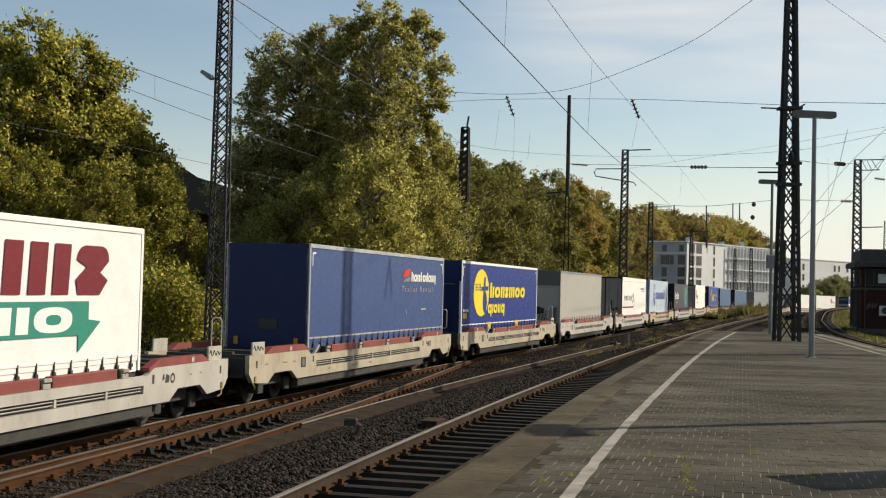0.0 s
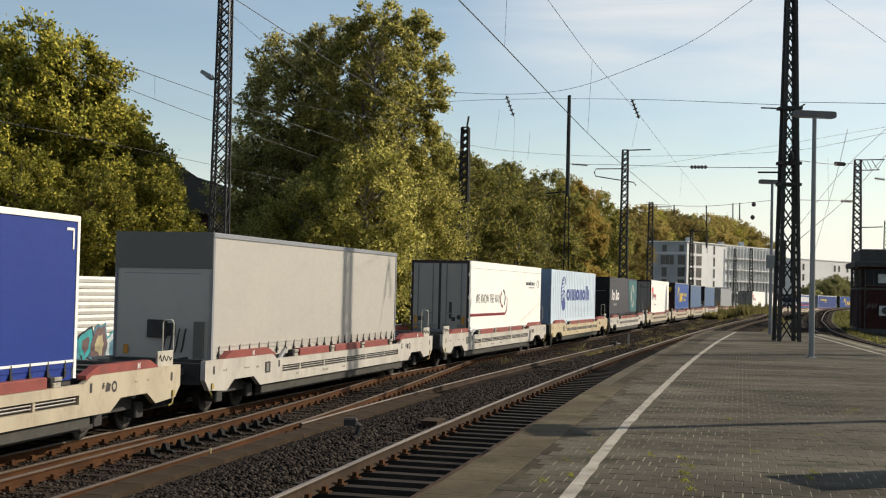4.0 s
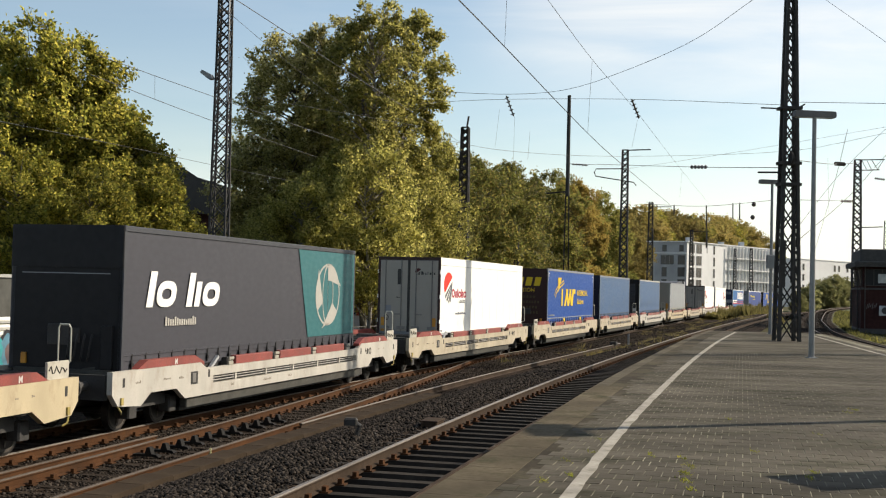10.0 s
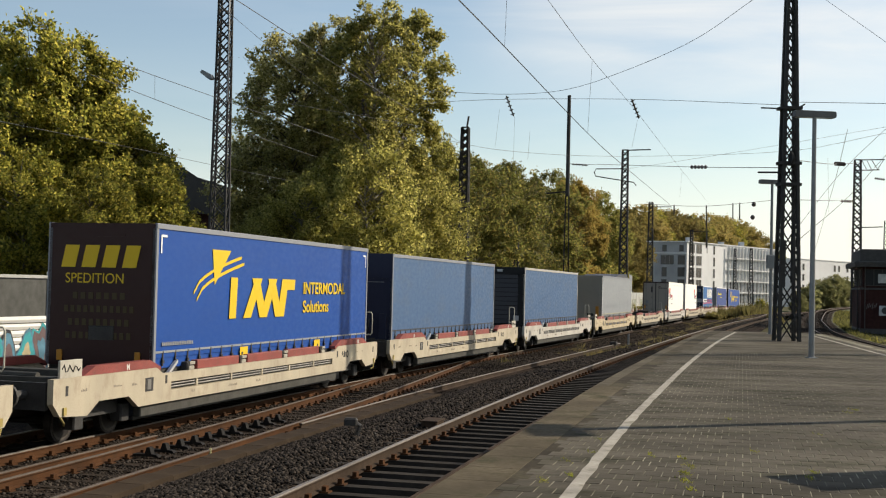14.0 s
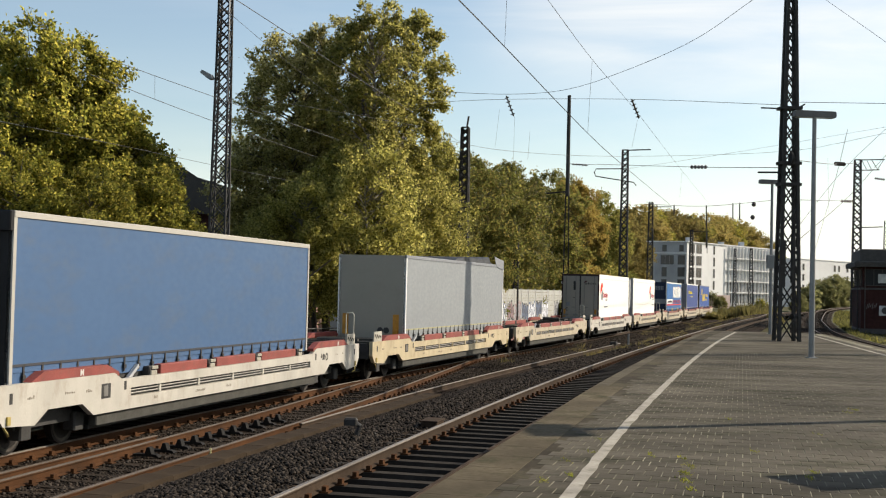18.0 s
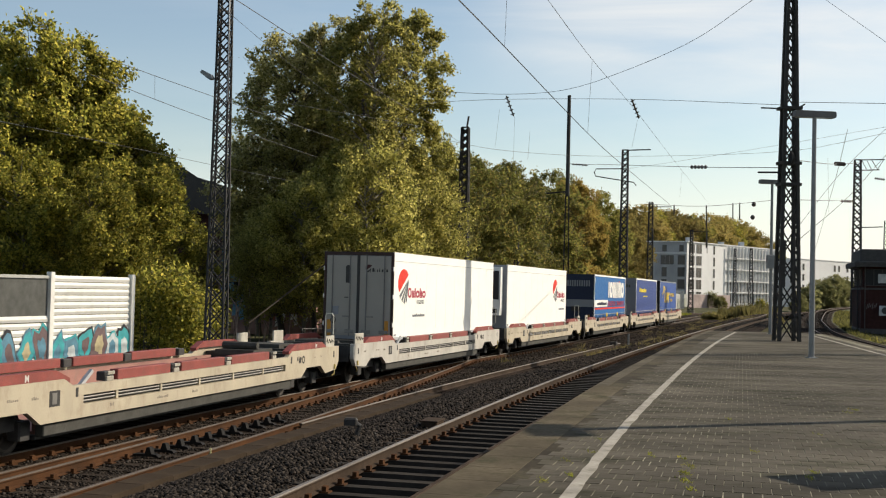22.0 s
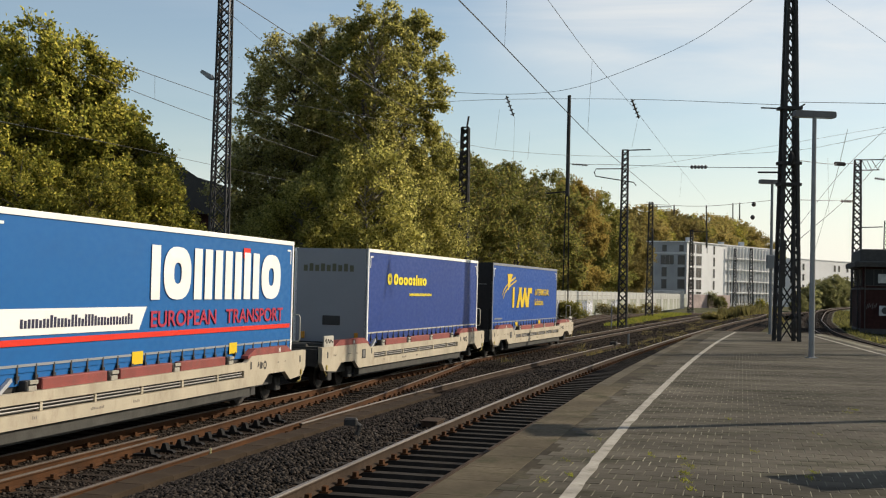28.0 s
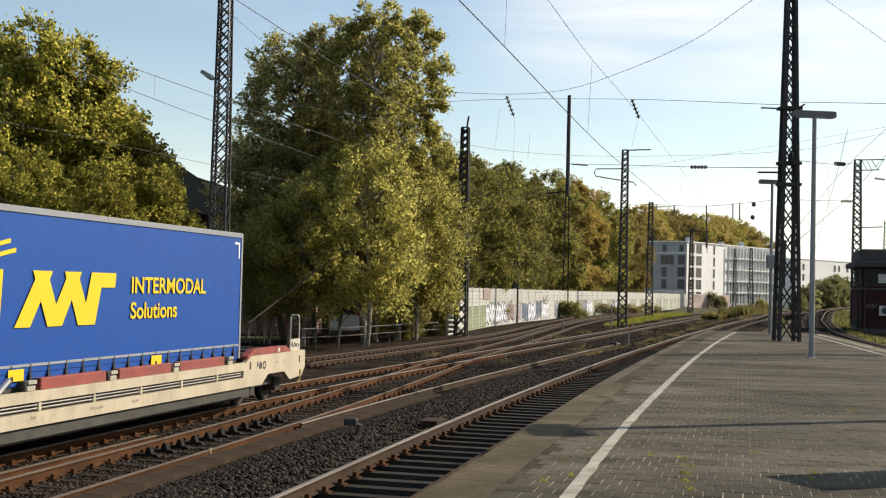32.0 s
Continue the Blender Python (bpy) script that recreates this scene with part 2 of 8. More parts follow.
# ---- building blocks ----
class Geo:
    """Vertices and faces of one mesh, gathered piece by piece."""

    def __init__(self):
        self.v, self.f = [], []

    def add(self, verts, faces):
        n = len(self.v)
        self.v.extend(verts)
        self.f.extend(tuple(i + n for i in face) for face in faces)
        return self

    def box(self, x0, x1, y0, y1, z0, z1, bevel=0.0):
        if not bevel:
            return self.add([(x0, y0, z0), (x1, y0, z0), (x1, y1, z0), (x0, y1, z0), (x0, y0, z1), (x1, y0, z1), (x1, y1, z1), (x0, y1, z1)],
                            [(3, 2, 1, 0), (4, 5, 6, 7), (0, 1, 5, 4), (1, 2, 6, 5), (2, 3, 7, 6), (3, 0, 4, 7)])
        b = bevel
        r = [(x0 + b, y0), (x1 - b, y0), (x1, y0 + b), (x1, y1 - b), (x1 - b, y1), (x0 + b, y1), (x0, y1 - b), (x0, y0 + b)]
        t = [(x0 + b, y0 + b), (x1 - b, y0 + b), (x1 - b, y0 + b), (x1 - b, y1 - b), (x1 - b, y1 - b), (x0 + b, y1 - b), (x0 + b, y1 - b), (x0 + b, y0 + b)]
        vs = [(x, y, z0) for x, y in r] + [(x, y, z1 - b) for x, y in r] + [(x0 + b, y0 + b, z1), (x1 - b, y0 + b, z1), (x1 - b, y1 - b, z1), (x0 + b, y1 - b, z1)]
        fs = [tuple(range(7, -1, -1)), (16, 17, 18, 19)]
        fs += [(i, (i + 1) % 8, 8 + (i + 1) % 8, 8 + i) for i in range(8)]
        fs += [(8, 9, 17, 16), (9, 10, 17), (10, 11, 18, 17), (11, 12, 18), (12, 13, 19, 18), (13, 14, 19), (14, 15, 16, 19), (15, 8, 16)]
        return self.add(vs, fs)

    def beam(self, p, q, w, h=None):
        """A square bar from p to q."""
        h = h or w
        p, q = Vector(p), Vector(q)
        d = (q - p).normalized()
        up = Vector((0, 0, 1)) if abs(d.z) < 0.95 else Vector((0, 1, 0))
        a = d.cross(up).normalized() * (w / 2)
        b = a.cross(d).normalized() * (h / 2)
        vs = [tuple(c + i * a + j * b) for c in (p, q) for i, j in ((-1, -1), (1, -1), (1, 1), (-1, 1))]
        return self.add(vs, [(3, 2, 1, 0), (4, 5, 6, 7), (0, 1, 5, 4), (1, 2, 6, 5), (2, 3, 7, 6), (3, 0, 4, 7)])

    def tube(self, p, q, r, r2=None, n=8, caps=True):
        r2 = r if r2 is None else r2
        p, q = Vector(p), Vector(q)
        d = (q - p).normalized()
        up = Vector((0, 0, 1)) if abs(d.z) < 0.95 else Vector((0, 1, 0))
        a = d.cross(up).normalized()
        b = a.cross(d).normalized()
        ring = [math.cos(2 * math.pi * i / n) * a + math.sin(2 * math.pi * i / n) * b for i in range(n)]
        vs = [tuple(p + c * r) for c in ring] + [tuple(q + c * r2) for c in ring]
        fs = [((i + 1) % n, i, n + i, n + (i + 1) % n) for i in range(n)]
        if caps:
            fs += [tuple(range(n)), tuple(range(2 * n - 1, n - 1, -1))]
        return self.add(vs, fs)

    def prism(self, poly, a0, a1, axis="x"):
        """A polygon swept along an axis. For x the polygon is (y, z), for y (x, z), for z (x, y)."""
        n = len(poly)

        def at(u, v, a):
            return {"x": (a, u, v), "y": (u, a, v), "z": (u, v, a)}[axis]
        vs = [at(u, v, a0) for u, v in poly] + [at(u, v, a1) for u, v in poly]
        fs = [(i, (i + 1) % n, n + (i + 1) % n, n + i) for i in range(n)] + [tuple(range(n - 1, -1, -1)), tuple(range(n, 2 * n))]
        return self.add(vs, fs)

    def path_tube(self, pts, r, n=6):
        """One bent tube through the points."""
        ps = [Vector(p) for p in pts]
        d0 = (ps[1] - ps[0]).normalized()
        a = d0.cross(Vector((0, 0, 1)) if abs(d0.z) < 0.95 else Vector((0, 1, 0))).normalized()
        base = len(self.v)
        for k, p in enumerate(ps):
            d = (ps[min(k + 1, len(ps) - 1)] - ps[max(k - 1, 0)]).normalized()
            a = (a - d * a.dot(d)).normalized()
            b = d.cross(a)
            self.v.extend(tuple(p + r * (math.cos(2 * math.pi * i / n) * a + math.sin(2 * math.pi * i / n) * b)) for i in range(n))
        for k in range(len(ps) - 1):
            o = base + k * n
            self.f.extend((o + i, o + (i + 1) % n, o + n + (i + 1) % n, o + n + i) for i in range(n))
        self.f.append(tuple(range(base, base + n)))
        self.f.append(tuple(range(len(self.v) - 1, len(self.v) - n - 1, -1)))
        return self

    def mesh(self, name, material, smooth=False):
        me = bpy.data.meshes.new(name)
        me.from_pydata(self.v, [], self.f)
        me.materials.append(material)
        if smooth:
            me.polygons.foreach_set("use_smooth", [True] * len(me.polygons))
        bm = bmesh.new()
        bm.from_mesh(me)
        bmesh.ops.recalc_face_normals(bm, faces=bm.faces)
        bm.to_mesh(me)
        bm.free()
        return me


def part(name, geo, material, parent=None, label="", smooth=False, m=None):
    """One mesh object, under a thing or a part, or by itself."""
    data = geo if isinstance(geo, bpy.types.Mesh) else geo.mesh(name, material, smooth)
    ob = new(name, data)
    if m is not None:
        ob.matrix_basis = m
    if parent is not None:
        ob.parent = parent
    if label:
        ob["label"] = label
    return ob


def thing(name, label, category, m=None, group="", kind=""):
    ob = new(name)
    ob.empty_display_size = 0.3
    if m is not None:
        ob.matrix_basis = m
    return tagged(ob, label, category, group, kind)


def words(name, text, size, material, parent, m, stretch=1.0, bold=0.0, label=""):
    """Lettering in the built-in font as a thin raised mesh."""
    cu = bpy.data.curves.new(name, "FONT")
    cu.body, cu.size, cu.extrude, cu.offset = text, size, 0.002, bold
    tmp = bpy.data.objects.new(name + "_tmp", cu)
    scene.collection.objects.link(tmp)
    me = bpy.data.meshes.new_from_object(tmp.evaluated_get(bpy.context.evaluated_depsgraph_get()))
    bpy.data.objects.remove(tmp)
    me.transform(Matrix.Diagonal((stretch, 1, 1, 1)))
    me.materials.clear()
    me.materials.append(material)
    ob = new(name, me)
    ob.matrix_basis, ob.parent = m, parent
    if label:
        ob["label"] = label
    return ob


# ---- the plan: the train's track and what runs beside it ----
BEND_S = (-25.0, 15.0, 50.0, 100.0, 130.0, 160.0, 190.0, 220.0, 250.0, 300.0)
BEND_K = (0.001736, 0.002529, -0.000466, 0.000301, -0.000332, 0.001587, 0.001661, 0.002904, 0.003225, 0.003077)
STEP = 1.0
PS = np.arange(-90.0, 460.0, STEP)
PK = np.interp(PS, BEND_S, BEND_K)
PK[PS > 320] = 0.0
PT = np.cumsum(PK) * STEP
I0 = int(np.searchsorted(PS, 0.0))
PT = PT - PT[I0] + 0.23226
PX = np.cumsum(np.sin(PT)) * STEP
PY = np.cumsum(np.cos(PT)) * STEP
PX, PY = PX - PX[I0] - 8.5565, PY - PY[I0] + 20.0


def on_path(s, off=0.0):
    """Plan place at s metres along the main track, off metres to its right, and the heading (from +y to the right)."""
    th = float(np.interp(s, PS, PT))
    return (float(np.interp(s, PS, PX)) + off * math.cos(th), float(np.interp(s, PS, PY)) - off * math.sin(th), th)


def fall(y):
    """How far the line has sunk below its near level, far out on the curve."""
    d = min(max(0.0, y - 165.0), 150.0)
    return -0.0078 * d * d / (d + 15.0)


def climb(y):
    """How far the curved track behind the platform rises on its bank."""
    return float(np.interp(y, (110, 179, 205, 219, 233, 262), (0.0, 0.35, 0.65, 0.85, 1.15, 1.3)))


def earth(x, y):
    """Height of the open ground, which sinks with the line."""
    if y < 165.0:
        return -0.45
    d = float(np.min(np.hypot(PX - x, PY - y)))
    return -0.45 + fall(y) * min(1.0, max(0.0, (34.0 - d) / 16.0))


def run(t):
    """How far the train has gone at t seconds."""
    u = t / 16.0 - 1.0
    return ((((-4.3219 * u - 1.1275) * u + 4.8972) * u - 0.9929) * u + 165.2437) * u + 167.9108


def level(off):
    """Height of the ballast's top beside the main track."""
    return -0.19 + 0.62 * min(1.0, max(0.0, (off - 4.2) / 2.2)) - 0.09 * min(1.0, max(0.0, (off - 7.5) / 0.3))


PLATFORM_Z = 1.0


def curve_pts(knots, s0, s1, step=1.0):
    """A line given by (s, offset) knots, smoothed, as plan points."""
    ss = np.arange(s0, s1 + 0.01, step)
    ks, ko = [k[0] for k in knots], [k[1] for k in knots]
    oo = np.interp(ss, ks, ko)
    for _ in range(3):
        pad = np.concatenate([[2 * oo[0] - oo[1 + i] for i in range(4, -1, -1)], oo, [2 * oo[-1] - oo[-2 - i] for i in range(5)]])
        oo = np.convolve(pad, np.ones(11) / 11, "valid")
    return [on_path(s, o)[:2] for s, o in zip(ss, oo)]


def side_shift(pts, d):
    """The same line d metres to the right."""
    out = []
    for i, p in enumerate(pts):
        a, b = pts[max(0, i - 1)], pts[min(len(pts) - 1, i + 1)]
        h = math.hypot(b[0] - a[0], b[1] - a[1])
        out.append((p[0] + d * (b[1] - a[1]) / h, p[1] - d * (b[0] - a[0]) / h))
    return out


def sweep(pts, profile, z, closed=True, slope=fall):
    """A profile of (sideways, up) points swept along plan points."""
    g = Geo()
    n = len(profile)
    rails = [side_shift(pts, u) for u, _ in profile]
    for i in range(len(pts)):
        g.v.extend((rails[k][i][0], rails[k][i][1], z + profile[k][1] + slope(rails[k][i][1])) for k in range(n))
    for i in range(len(pts) - 1):
        for k in range(n if closed else n - 1):
            a, b = i * n + k, i * n + (k + 1) % n
            g.f.append((a, b, b + n, a + n))
    if closed:
        g.f += [tuple(range(n)), tuple(range(len(g.v) - 1, len(g.v) - n - 1, -1))]
    return g


LINES = {
    "main": ([(-90, 0), (400, 0)], -80, 380, 0.0),
    "far": ([(-90, -4.8), (47, -4.8), (64, -5.6), (95, -8.9), (118, -11.2), (150, -12.6), (200, -11.0), (260, -8.0), (400, -6)], -60, 330, 0.0),
    "cross": ([(18, 2.1), (29, 0.8), (36, -0.2), (40, -0.6), (48, -1.4), (58, -2.5), (82, -5.2), (95, -6.6), (118, -8.6), (149, -9.6), (200, -7.5), (260, -4.8)], 36, 240, 0.0),
    "merge": ([(-90, 3.0), (4, 3.0), (12, 2.7), (18, 2.1), (29, 0.8), (36, -0.2), (40, -0.6)], -60, 36, 0.0),
}
# the platform track, by plan points of its centre line
TRACK3 = [(-13.8, -40.0), (-9.1, -20.0), (-4.4, 0.0), (-2.75, 7.0), (-1.17, 13.73), (-0.39, 17.46), (0.81, 21.74), (2.32, 27.64), (4.42, 35.47), (7.91, 47.64), (14.29, 68.67), (19.69, 85.9), (28.12, 112.19), (37.26, 139.02), (46.6, 169.0), (58.3, 207.0), (77.5, 253.2), (105.7, 293.5)]
TRACK4 = [(15.5, 10.0), (18.6, 30.0), (21.7, 50.0), (25.9, 72.0), (28.9, 87.5), (33.6, 106.0), (45.0, 145.0), (56.1, 179.0), (64.8, 205.0), (70.5, 219.0), (78.5, 233.0), (90.0, 248.0), (108.0, 266.0)]


def smooth_line(pts, step=1.0):
    """Points evenly spaced along a softened polyline."""
    p = np.array(pts, float)
    d = np.concatenate([[0], np.cumsum(np.hypot(*np.diff(p, axis=0).T))])
    s = np.arange(0, d[-1], step)
    x, y = np.interp(s, d, p[:, 0]), np.interp(s, d, p[:, 1])
    k = 13
    for _ in range(3):
        for a in (x, y):
            pad = np.concatenate([2 * a[0] - a[k // 2:0:-1], a, 2 * a[-1] - a[-2:-k // 2 - 1:-1]])
            a[:] = np.convolve(pad, np.ones(k) / k, "valid")[:len(a)]
    return list(zip(x.tolist(), y.tolist()))


def along(pts, every, start=0.0):
    """Plan places and headings every so many metres along a line."""
    out, d, nxt = [], 0.0, start
    for a, b in zip(pts, pts[1:]):
        h = math.hypot(b[0] - a[0], b[1] - a[1])
        while nxt <= d + h:
            f = (nxt - d) / h
            out.append((a[0] + f * (b[0] - a[0]), a[1] + f * (b[1] - a[1]), math.atan2(b[0] - a[0], b[1] - a[1])))
            nxt += every
        d += h
    return out


# ---- ground ----
def ground_sheet():
    g = Geo()
    xs = [-4000, -600, -150, -60, 0, *range(20, 200, 8), 400, 900, 4000]
    ys = [-4000, -600, -100, 0, 60, *range(150, 400, 8), 600, 1200, 4000]
    for y in ys:
        g.v.extend((x, y, earth(x, y) - 0.02) for x in xs)
    n = len(xs)
    g.f = [(j * n + i, j * n + i + 1, (j + 1) * n + i + 1, (j + 1) * n + i) for j in range(len(ys) - 1) for i in range(n - 1)]
    m = mat("earth", (0.085, 0.080, 0.045), 0.95, var=0.35, scale=0.12, fine=6.0, spec=0.05, bump=0.4, stain=(0.06, 0.085, 0.02), stain_amt=0.8)
    return tagged(part("ground", g, m), "brown earth with weeds and grass beside the tracks", "ground", kind="structure")


def ballast_mat():
    m = bpy.data.materials.new("ballast")
    m.use_nodes = True
    nt = m.node_tree
    b = nt.nodes["Principled BSDF"]
    b.inputs["Roughness"].default_value = 0.98
    b.inputs["Specular IOR Level"].default_value = 0.05
    tc = nt.nodes.new("ShaderNodeTexCoord")
    vo = nt.nodes.new("ShaderNodeTexVoronoi")
    vo.inputs["Scale"].default_value = 16.0
    no = nt.nodes.new("ShaderNodeTexNoise")
    no.inputs["Scale"].default_value, no.inputs["Detail"].default_value = 0.6, 9.0
    for n in (vo, no):
        nt.links.new(tc.outputs["Object"], n.inputs["Vector"])
    sep = nt.nodes.new("ShaderNodeSeparateColor")
    nt.links.new(vo.outputs["Color"], sep.inputs["Color"])
    ramp = nt.nodes.new("ShaderNodeValToRGB")
    el = ramp.color_ramp.elements
    el[0].position, el[0].color = 0.0, (0.0105, 0.0083, 0.0068, 1)
    el[1].position, el[1].color = 1.0, (0.049, 0.039, 0.031, 1)
    nt.links.new(sep.outputs["Red"], ramp.inputs["Fac"])
    mx = nt.nodes.new("ShaderNodeMix")
    mx.data_type = "RGBA"
    mx.blend_type = "MULTIPLY"
    mx.inputs["Factor"].default_value = 0.7
    r2 = nt.nodes.new("ShaderNodeValToRGB")
    e2 = r2.color_ramp.elements
    e2[0].position, e2[0].color = 0.35, (0.45, 0.37, 0.31, 1)
    e2[1].position, e2[1].color = 0.68, (1.7, 1.45, 1.25, 1)
    nt.links.new(no.outputs["Fac"], r2.inputs["Fac"])
    nt.links.new(ramp.outputs["Color"], mx.inputs["A"])
    nt.links.new(r2.outputs["Color"], mx.inputs["B"])
    nt.links.new(mx.outputs["Result"], b.inputs["Base Color"])
    bp = nt.nodes.new("ShaderNodeBump")
    bp.inputs["Strength"].default_value, bp.inputs["Distance"].default_value = 1.0, 0.06
    nt.links.new(vo.outputs["Distance"], bp.inputs["Height"])
    bp.invert = True
    nt.links.new(bp.outputs["Normal"], b.inputs["Normal"])
    MATS["ballast"] = m
    return m


BALLAST = ballast_mat()
STONE = mat("ballast_stone", (0.038, 0.031, 0.025), 0.96, var=0.25, scale=8, fine=60, island=0.95, spec=0.06)


def ballast_bed():
    """The ballast between the noise barriers and the platform, as one sheet that follows the tracks."""
    g = Geo()
    offs = [-26, -19, -17.5, -12, -9.2, -8.6, -7.0, -3.0, -1.4, 0, 1.4, 2.6, 3.2, 3.8, 4.2, 4.7, 5.3, 5.9, 6.4, 7.2, 7.5, 7.8, 9.5, 11.2]
    ss = np.arange(-88, 420, 2.0)
    for s in ss:
        for o in offs:
            x, y, _ = on_path(s, o)
            z = level(o)
            if o < -8.6 and s < 60:
                z = -0.43
            if o < -18:
                z = -0.6
            z += fall(y) + 0.03 * noise.noise(Vector((x * 0.8, y * 0.8, 0)))
            g.v.append((x, y, z))
    n = len(offs)
    g.f = [(j * n + i, j * n + i + 1, (j + 1) * n + i + 1, (j + 1) * n + i) for j in range(len(ss) - 1) for i in range(n - 1)]
    return tagged(part("track_bed", g, BALLAST), "dark brown crushed-stone ballast under the tracks", "ballast", kind="structure")


def stones(name, count, s0, s1, o0, o1, size, seed, avoid=()):
    """Loose ballast stones, each a small rough lump."""
    rng = np.random.default_rng(seed)
    s = s0 + (s1 - s0) * rng.random(count) ** 1.3
    o = o0 + (o1 - o0) * rng.random(count)
    keep = np.ones(count, bool)
    for a, b in avoid:
        keep &= ~((o > a) & (o < b))
    s, o = s[keep], o[keep]
    count = len(s)
    th = np.interp(s, PS, PT)
    x = np.interp(s, PS, PX) + o * np.cos(th)
    y = np.interp(s, PS, PY) - o * np.sin(th)
    z = -0.19 + 0.62 * np.clip((o - 4.2) / 2.2, 0, 1) - 0.09 * np.clip((o - 7.5) / 0.3, 0, 1)
    base = np.array([(1, 0, 0), (-1, 0, 0), (0, 1, 0), (0, -1, 0), (0, 0, 1), (0, 0, -1)], float)
    tri = np.array([(0, 2, 4), (2, 1, 4), (1, 3, 4), (3, 0, 4), (2, 0, 5), (1, 2, 5), (3, 1, 5), (0, 3, 5)])
    r = size * (0.55 + 0.8 * rng.random((count, 1, 1))) * (0.6 + 0.7 * rng.random((count, 6, 1)))
    a = rng.random(count) * 6.283
    t = (rng.random(count) - 0.5) * 1.6
    ca, sa, ct, st = np.cos(a), np.sin(a), np.cos(t), np.sin(t)
    rot = np.stack([np.stack([ca, -sa * ct, sa * st], -1), np.stack([sa, ca * ct, -ca * st], -1), np.stack([0 * a, st, ct], -1)], -2)
    v = np.einsum("nij,nkj->nki", rot, base[None] * r)
    v[..., 2] *= 0.75
    v += np.stack([x, y, z + size * 0.25], -1)[:, None, :]
    f = tri[None] + (np.arange(count) * 6)[:, None, None]
    me = bpy.data.meshes.new(name)
    me.vertices.add(count * 6)
    me.vertices.foreach_set("co", v.reshape(-1))
    me.loops.add(count * 24)
    me.loops.foreach_set("vertex_index", f.reshape(-1).astype(np.int32))
    me.polygons.add(count * 8)
    me.polygons.foreach_set("loop_start", np.arange(count * 8, dtype=np.int32) * 3)
    me.update(calc_edges=True)
    me.materials.append(STONE)
    return tagged(part(name, me, STONE), "loose dark brown ballast stones between the rails", "ballast stones", kind="stuff")


# ---- tracks ----
RAIL_FOOT = [(-0.070, -0.170), (0.070, -0.170), (0.070, -0.155), (0.012, -0.135), (0.012, -0.045), (0.035, -0.035), (0.035, -0.002), (-0.035, -0.002), (-0.035, -0.035), (-0.012, -0.045), (-0.012, -0.135), (-0.070, -0.155)]
RAIL_TOP = [(-0.0365, -0.016), (0.0365, -0.016), (0.0365, -0.004), (0.028, 0.004), (-0.028, 0.004), (-0.0365, -0.004)]


def rail(parent, pts, z, bright=True, name="rail", rust=None, slope=fall):
    r = part(name, sweep(pts, RAIL_FOOT, z, slope=slope), rust or RUST, parent)
    part("running_surface", sweep(pts, RAIL_TOP, z, slope=slope), RAILTOP if bright else (RUST_OLD if rust is RUST_OLD and z > 0.5 else RAILDULL), r, "polished steel rail head" if bright else "rusty dull rail head")
    return r


def sleeper_geo(g, x, y, th, z, half, w=0.25, h=0.14):
    c, s = math.cos(th), math.sin(th)
    vs = []
    for zz, hw in ((z - h, w / 2), (z, w / 2 - 0.02)):
        for u, v in ((-half, -hw), (half, -hw), (half, hw), (-half, hw)):
            vs.append((x + u * c + v * s, y - u * s + v * c, zz))
    g.add(vs, [(3, 2, 1, 0), (4, 5, 6, 7), (0, 1, 5, 4), (1, 2, 6, 5), (2, 3, 7, 6), (3, 0, 4, 7)])


def fastening_geo(g, x, y, th, z, w=0.09):
    """A ribbed plate with two bolts that holds the rail on a sleeper."""
    c, s = math.cos(th), math.sin(th)
    for u0, u1, v0, v1, h in ((-0.19, 0.19, -0.08, 0.08, 0.02), (-0.15, -0.09, -0.05, 0.05, 0.085), (0.09, 0.15, -0.05, 0.05, 0.085)):
        vs = [(x + u * c + v * s, y - u * s + v * c, zz) for zz in (z, z + h) for u, v in ((u0, v0), (u1, v0), (u1, v1), (u0, v1))]
        g.add(vs, [(3, 2, 1, 0), (4, 5, 6, 7), (0, 1, 5, 4), (1, 2, 6, 5), (2, 3, 7, 6), (3, 0, 4, 7)])


def track(name, pts, z, label, near=None, bright=True, half=1.3, rails=(-0.75, 0.75), material=None, one_bright=False, rust=None, slope=fall):
    """A track: two rails, sleepers and the plates between them. Sleepers inside near (y from, to) are parts of their own."""
    tr = thing(name, label, "railway track", kind="structure")
    for o in rails:
        line = side_shift(pts, o)
        cut = next((k for k, p in enumerate(line) if p[1] > 58), len(line))
        if rust is RUST and cut < len(line) - 2:
            rail(tr, line[:cut + 1], z, bright, rust=RUST)
            rail(tr, line[cut:], z, bright, rust=RUST_OLD)
        else:
            rail(tr, line, z, bright and (o < 0 or not one_bright), rust=rust, slope=slope)
    rest, plates = Geo(), Geo()
    shared = None
    for i, (x, y, th) in enumerate(along(pts, 0.63)):
        if y < -14:
            continue
        if near and near[0] <= y <= near[1]:
            if shared is None:
                g = Geo()
                sleeper_geo(g, 0, 0, 0, 0, half)
                shared = g.mesh("sleeper", material or SLEEPER)
            part("sleeper", shared, None, tr, m=pose(x, y, z - 0.172, 0, 0, -math.degrees(th)))
        else:
            sleeper_geo(rest, x, y, th, z - 0.172 + slope(y), half)
        if y < 75:
            for o in rails:
                fastening_geo(plates, x + o * math.cos(th), y - o * math.sin(th), th, z - 0.171)
    if rest.v:
        tagged(part("far_sleepers", rest, material or SLEEPER, tr, "row of dark weathered sleepers"), kind="stuff")
    if plates.v:
        tagged(part("rail_fastenings", plates, RUST, tr, "rusty ribbed plates and bolts"), kind="stuff")
    return tr


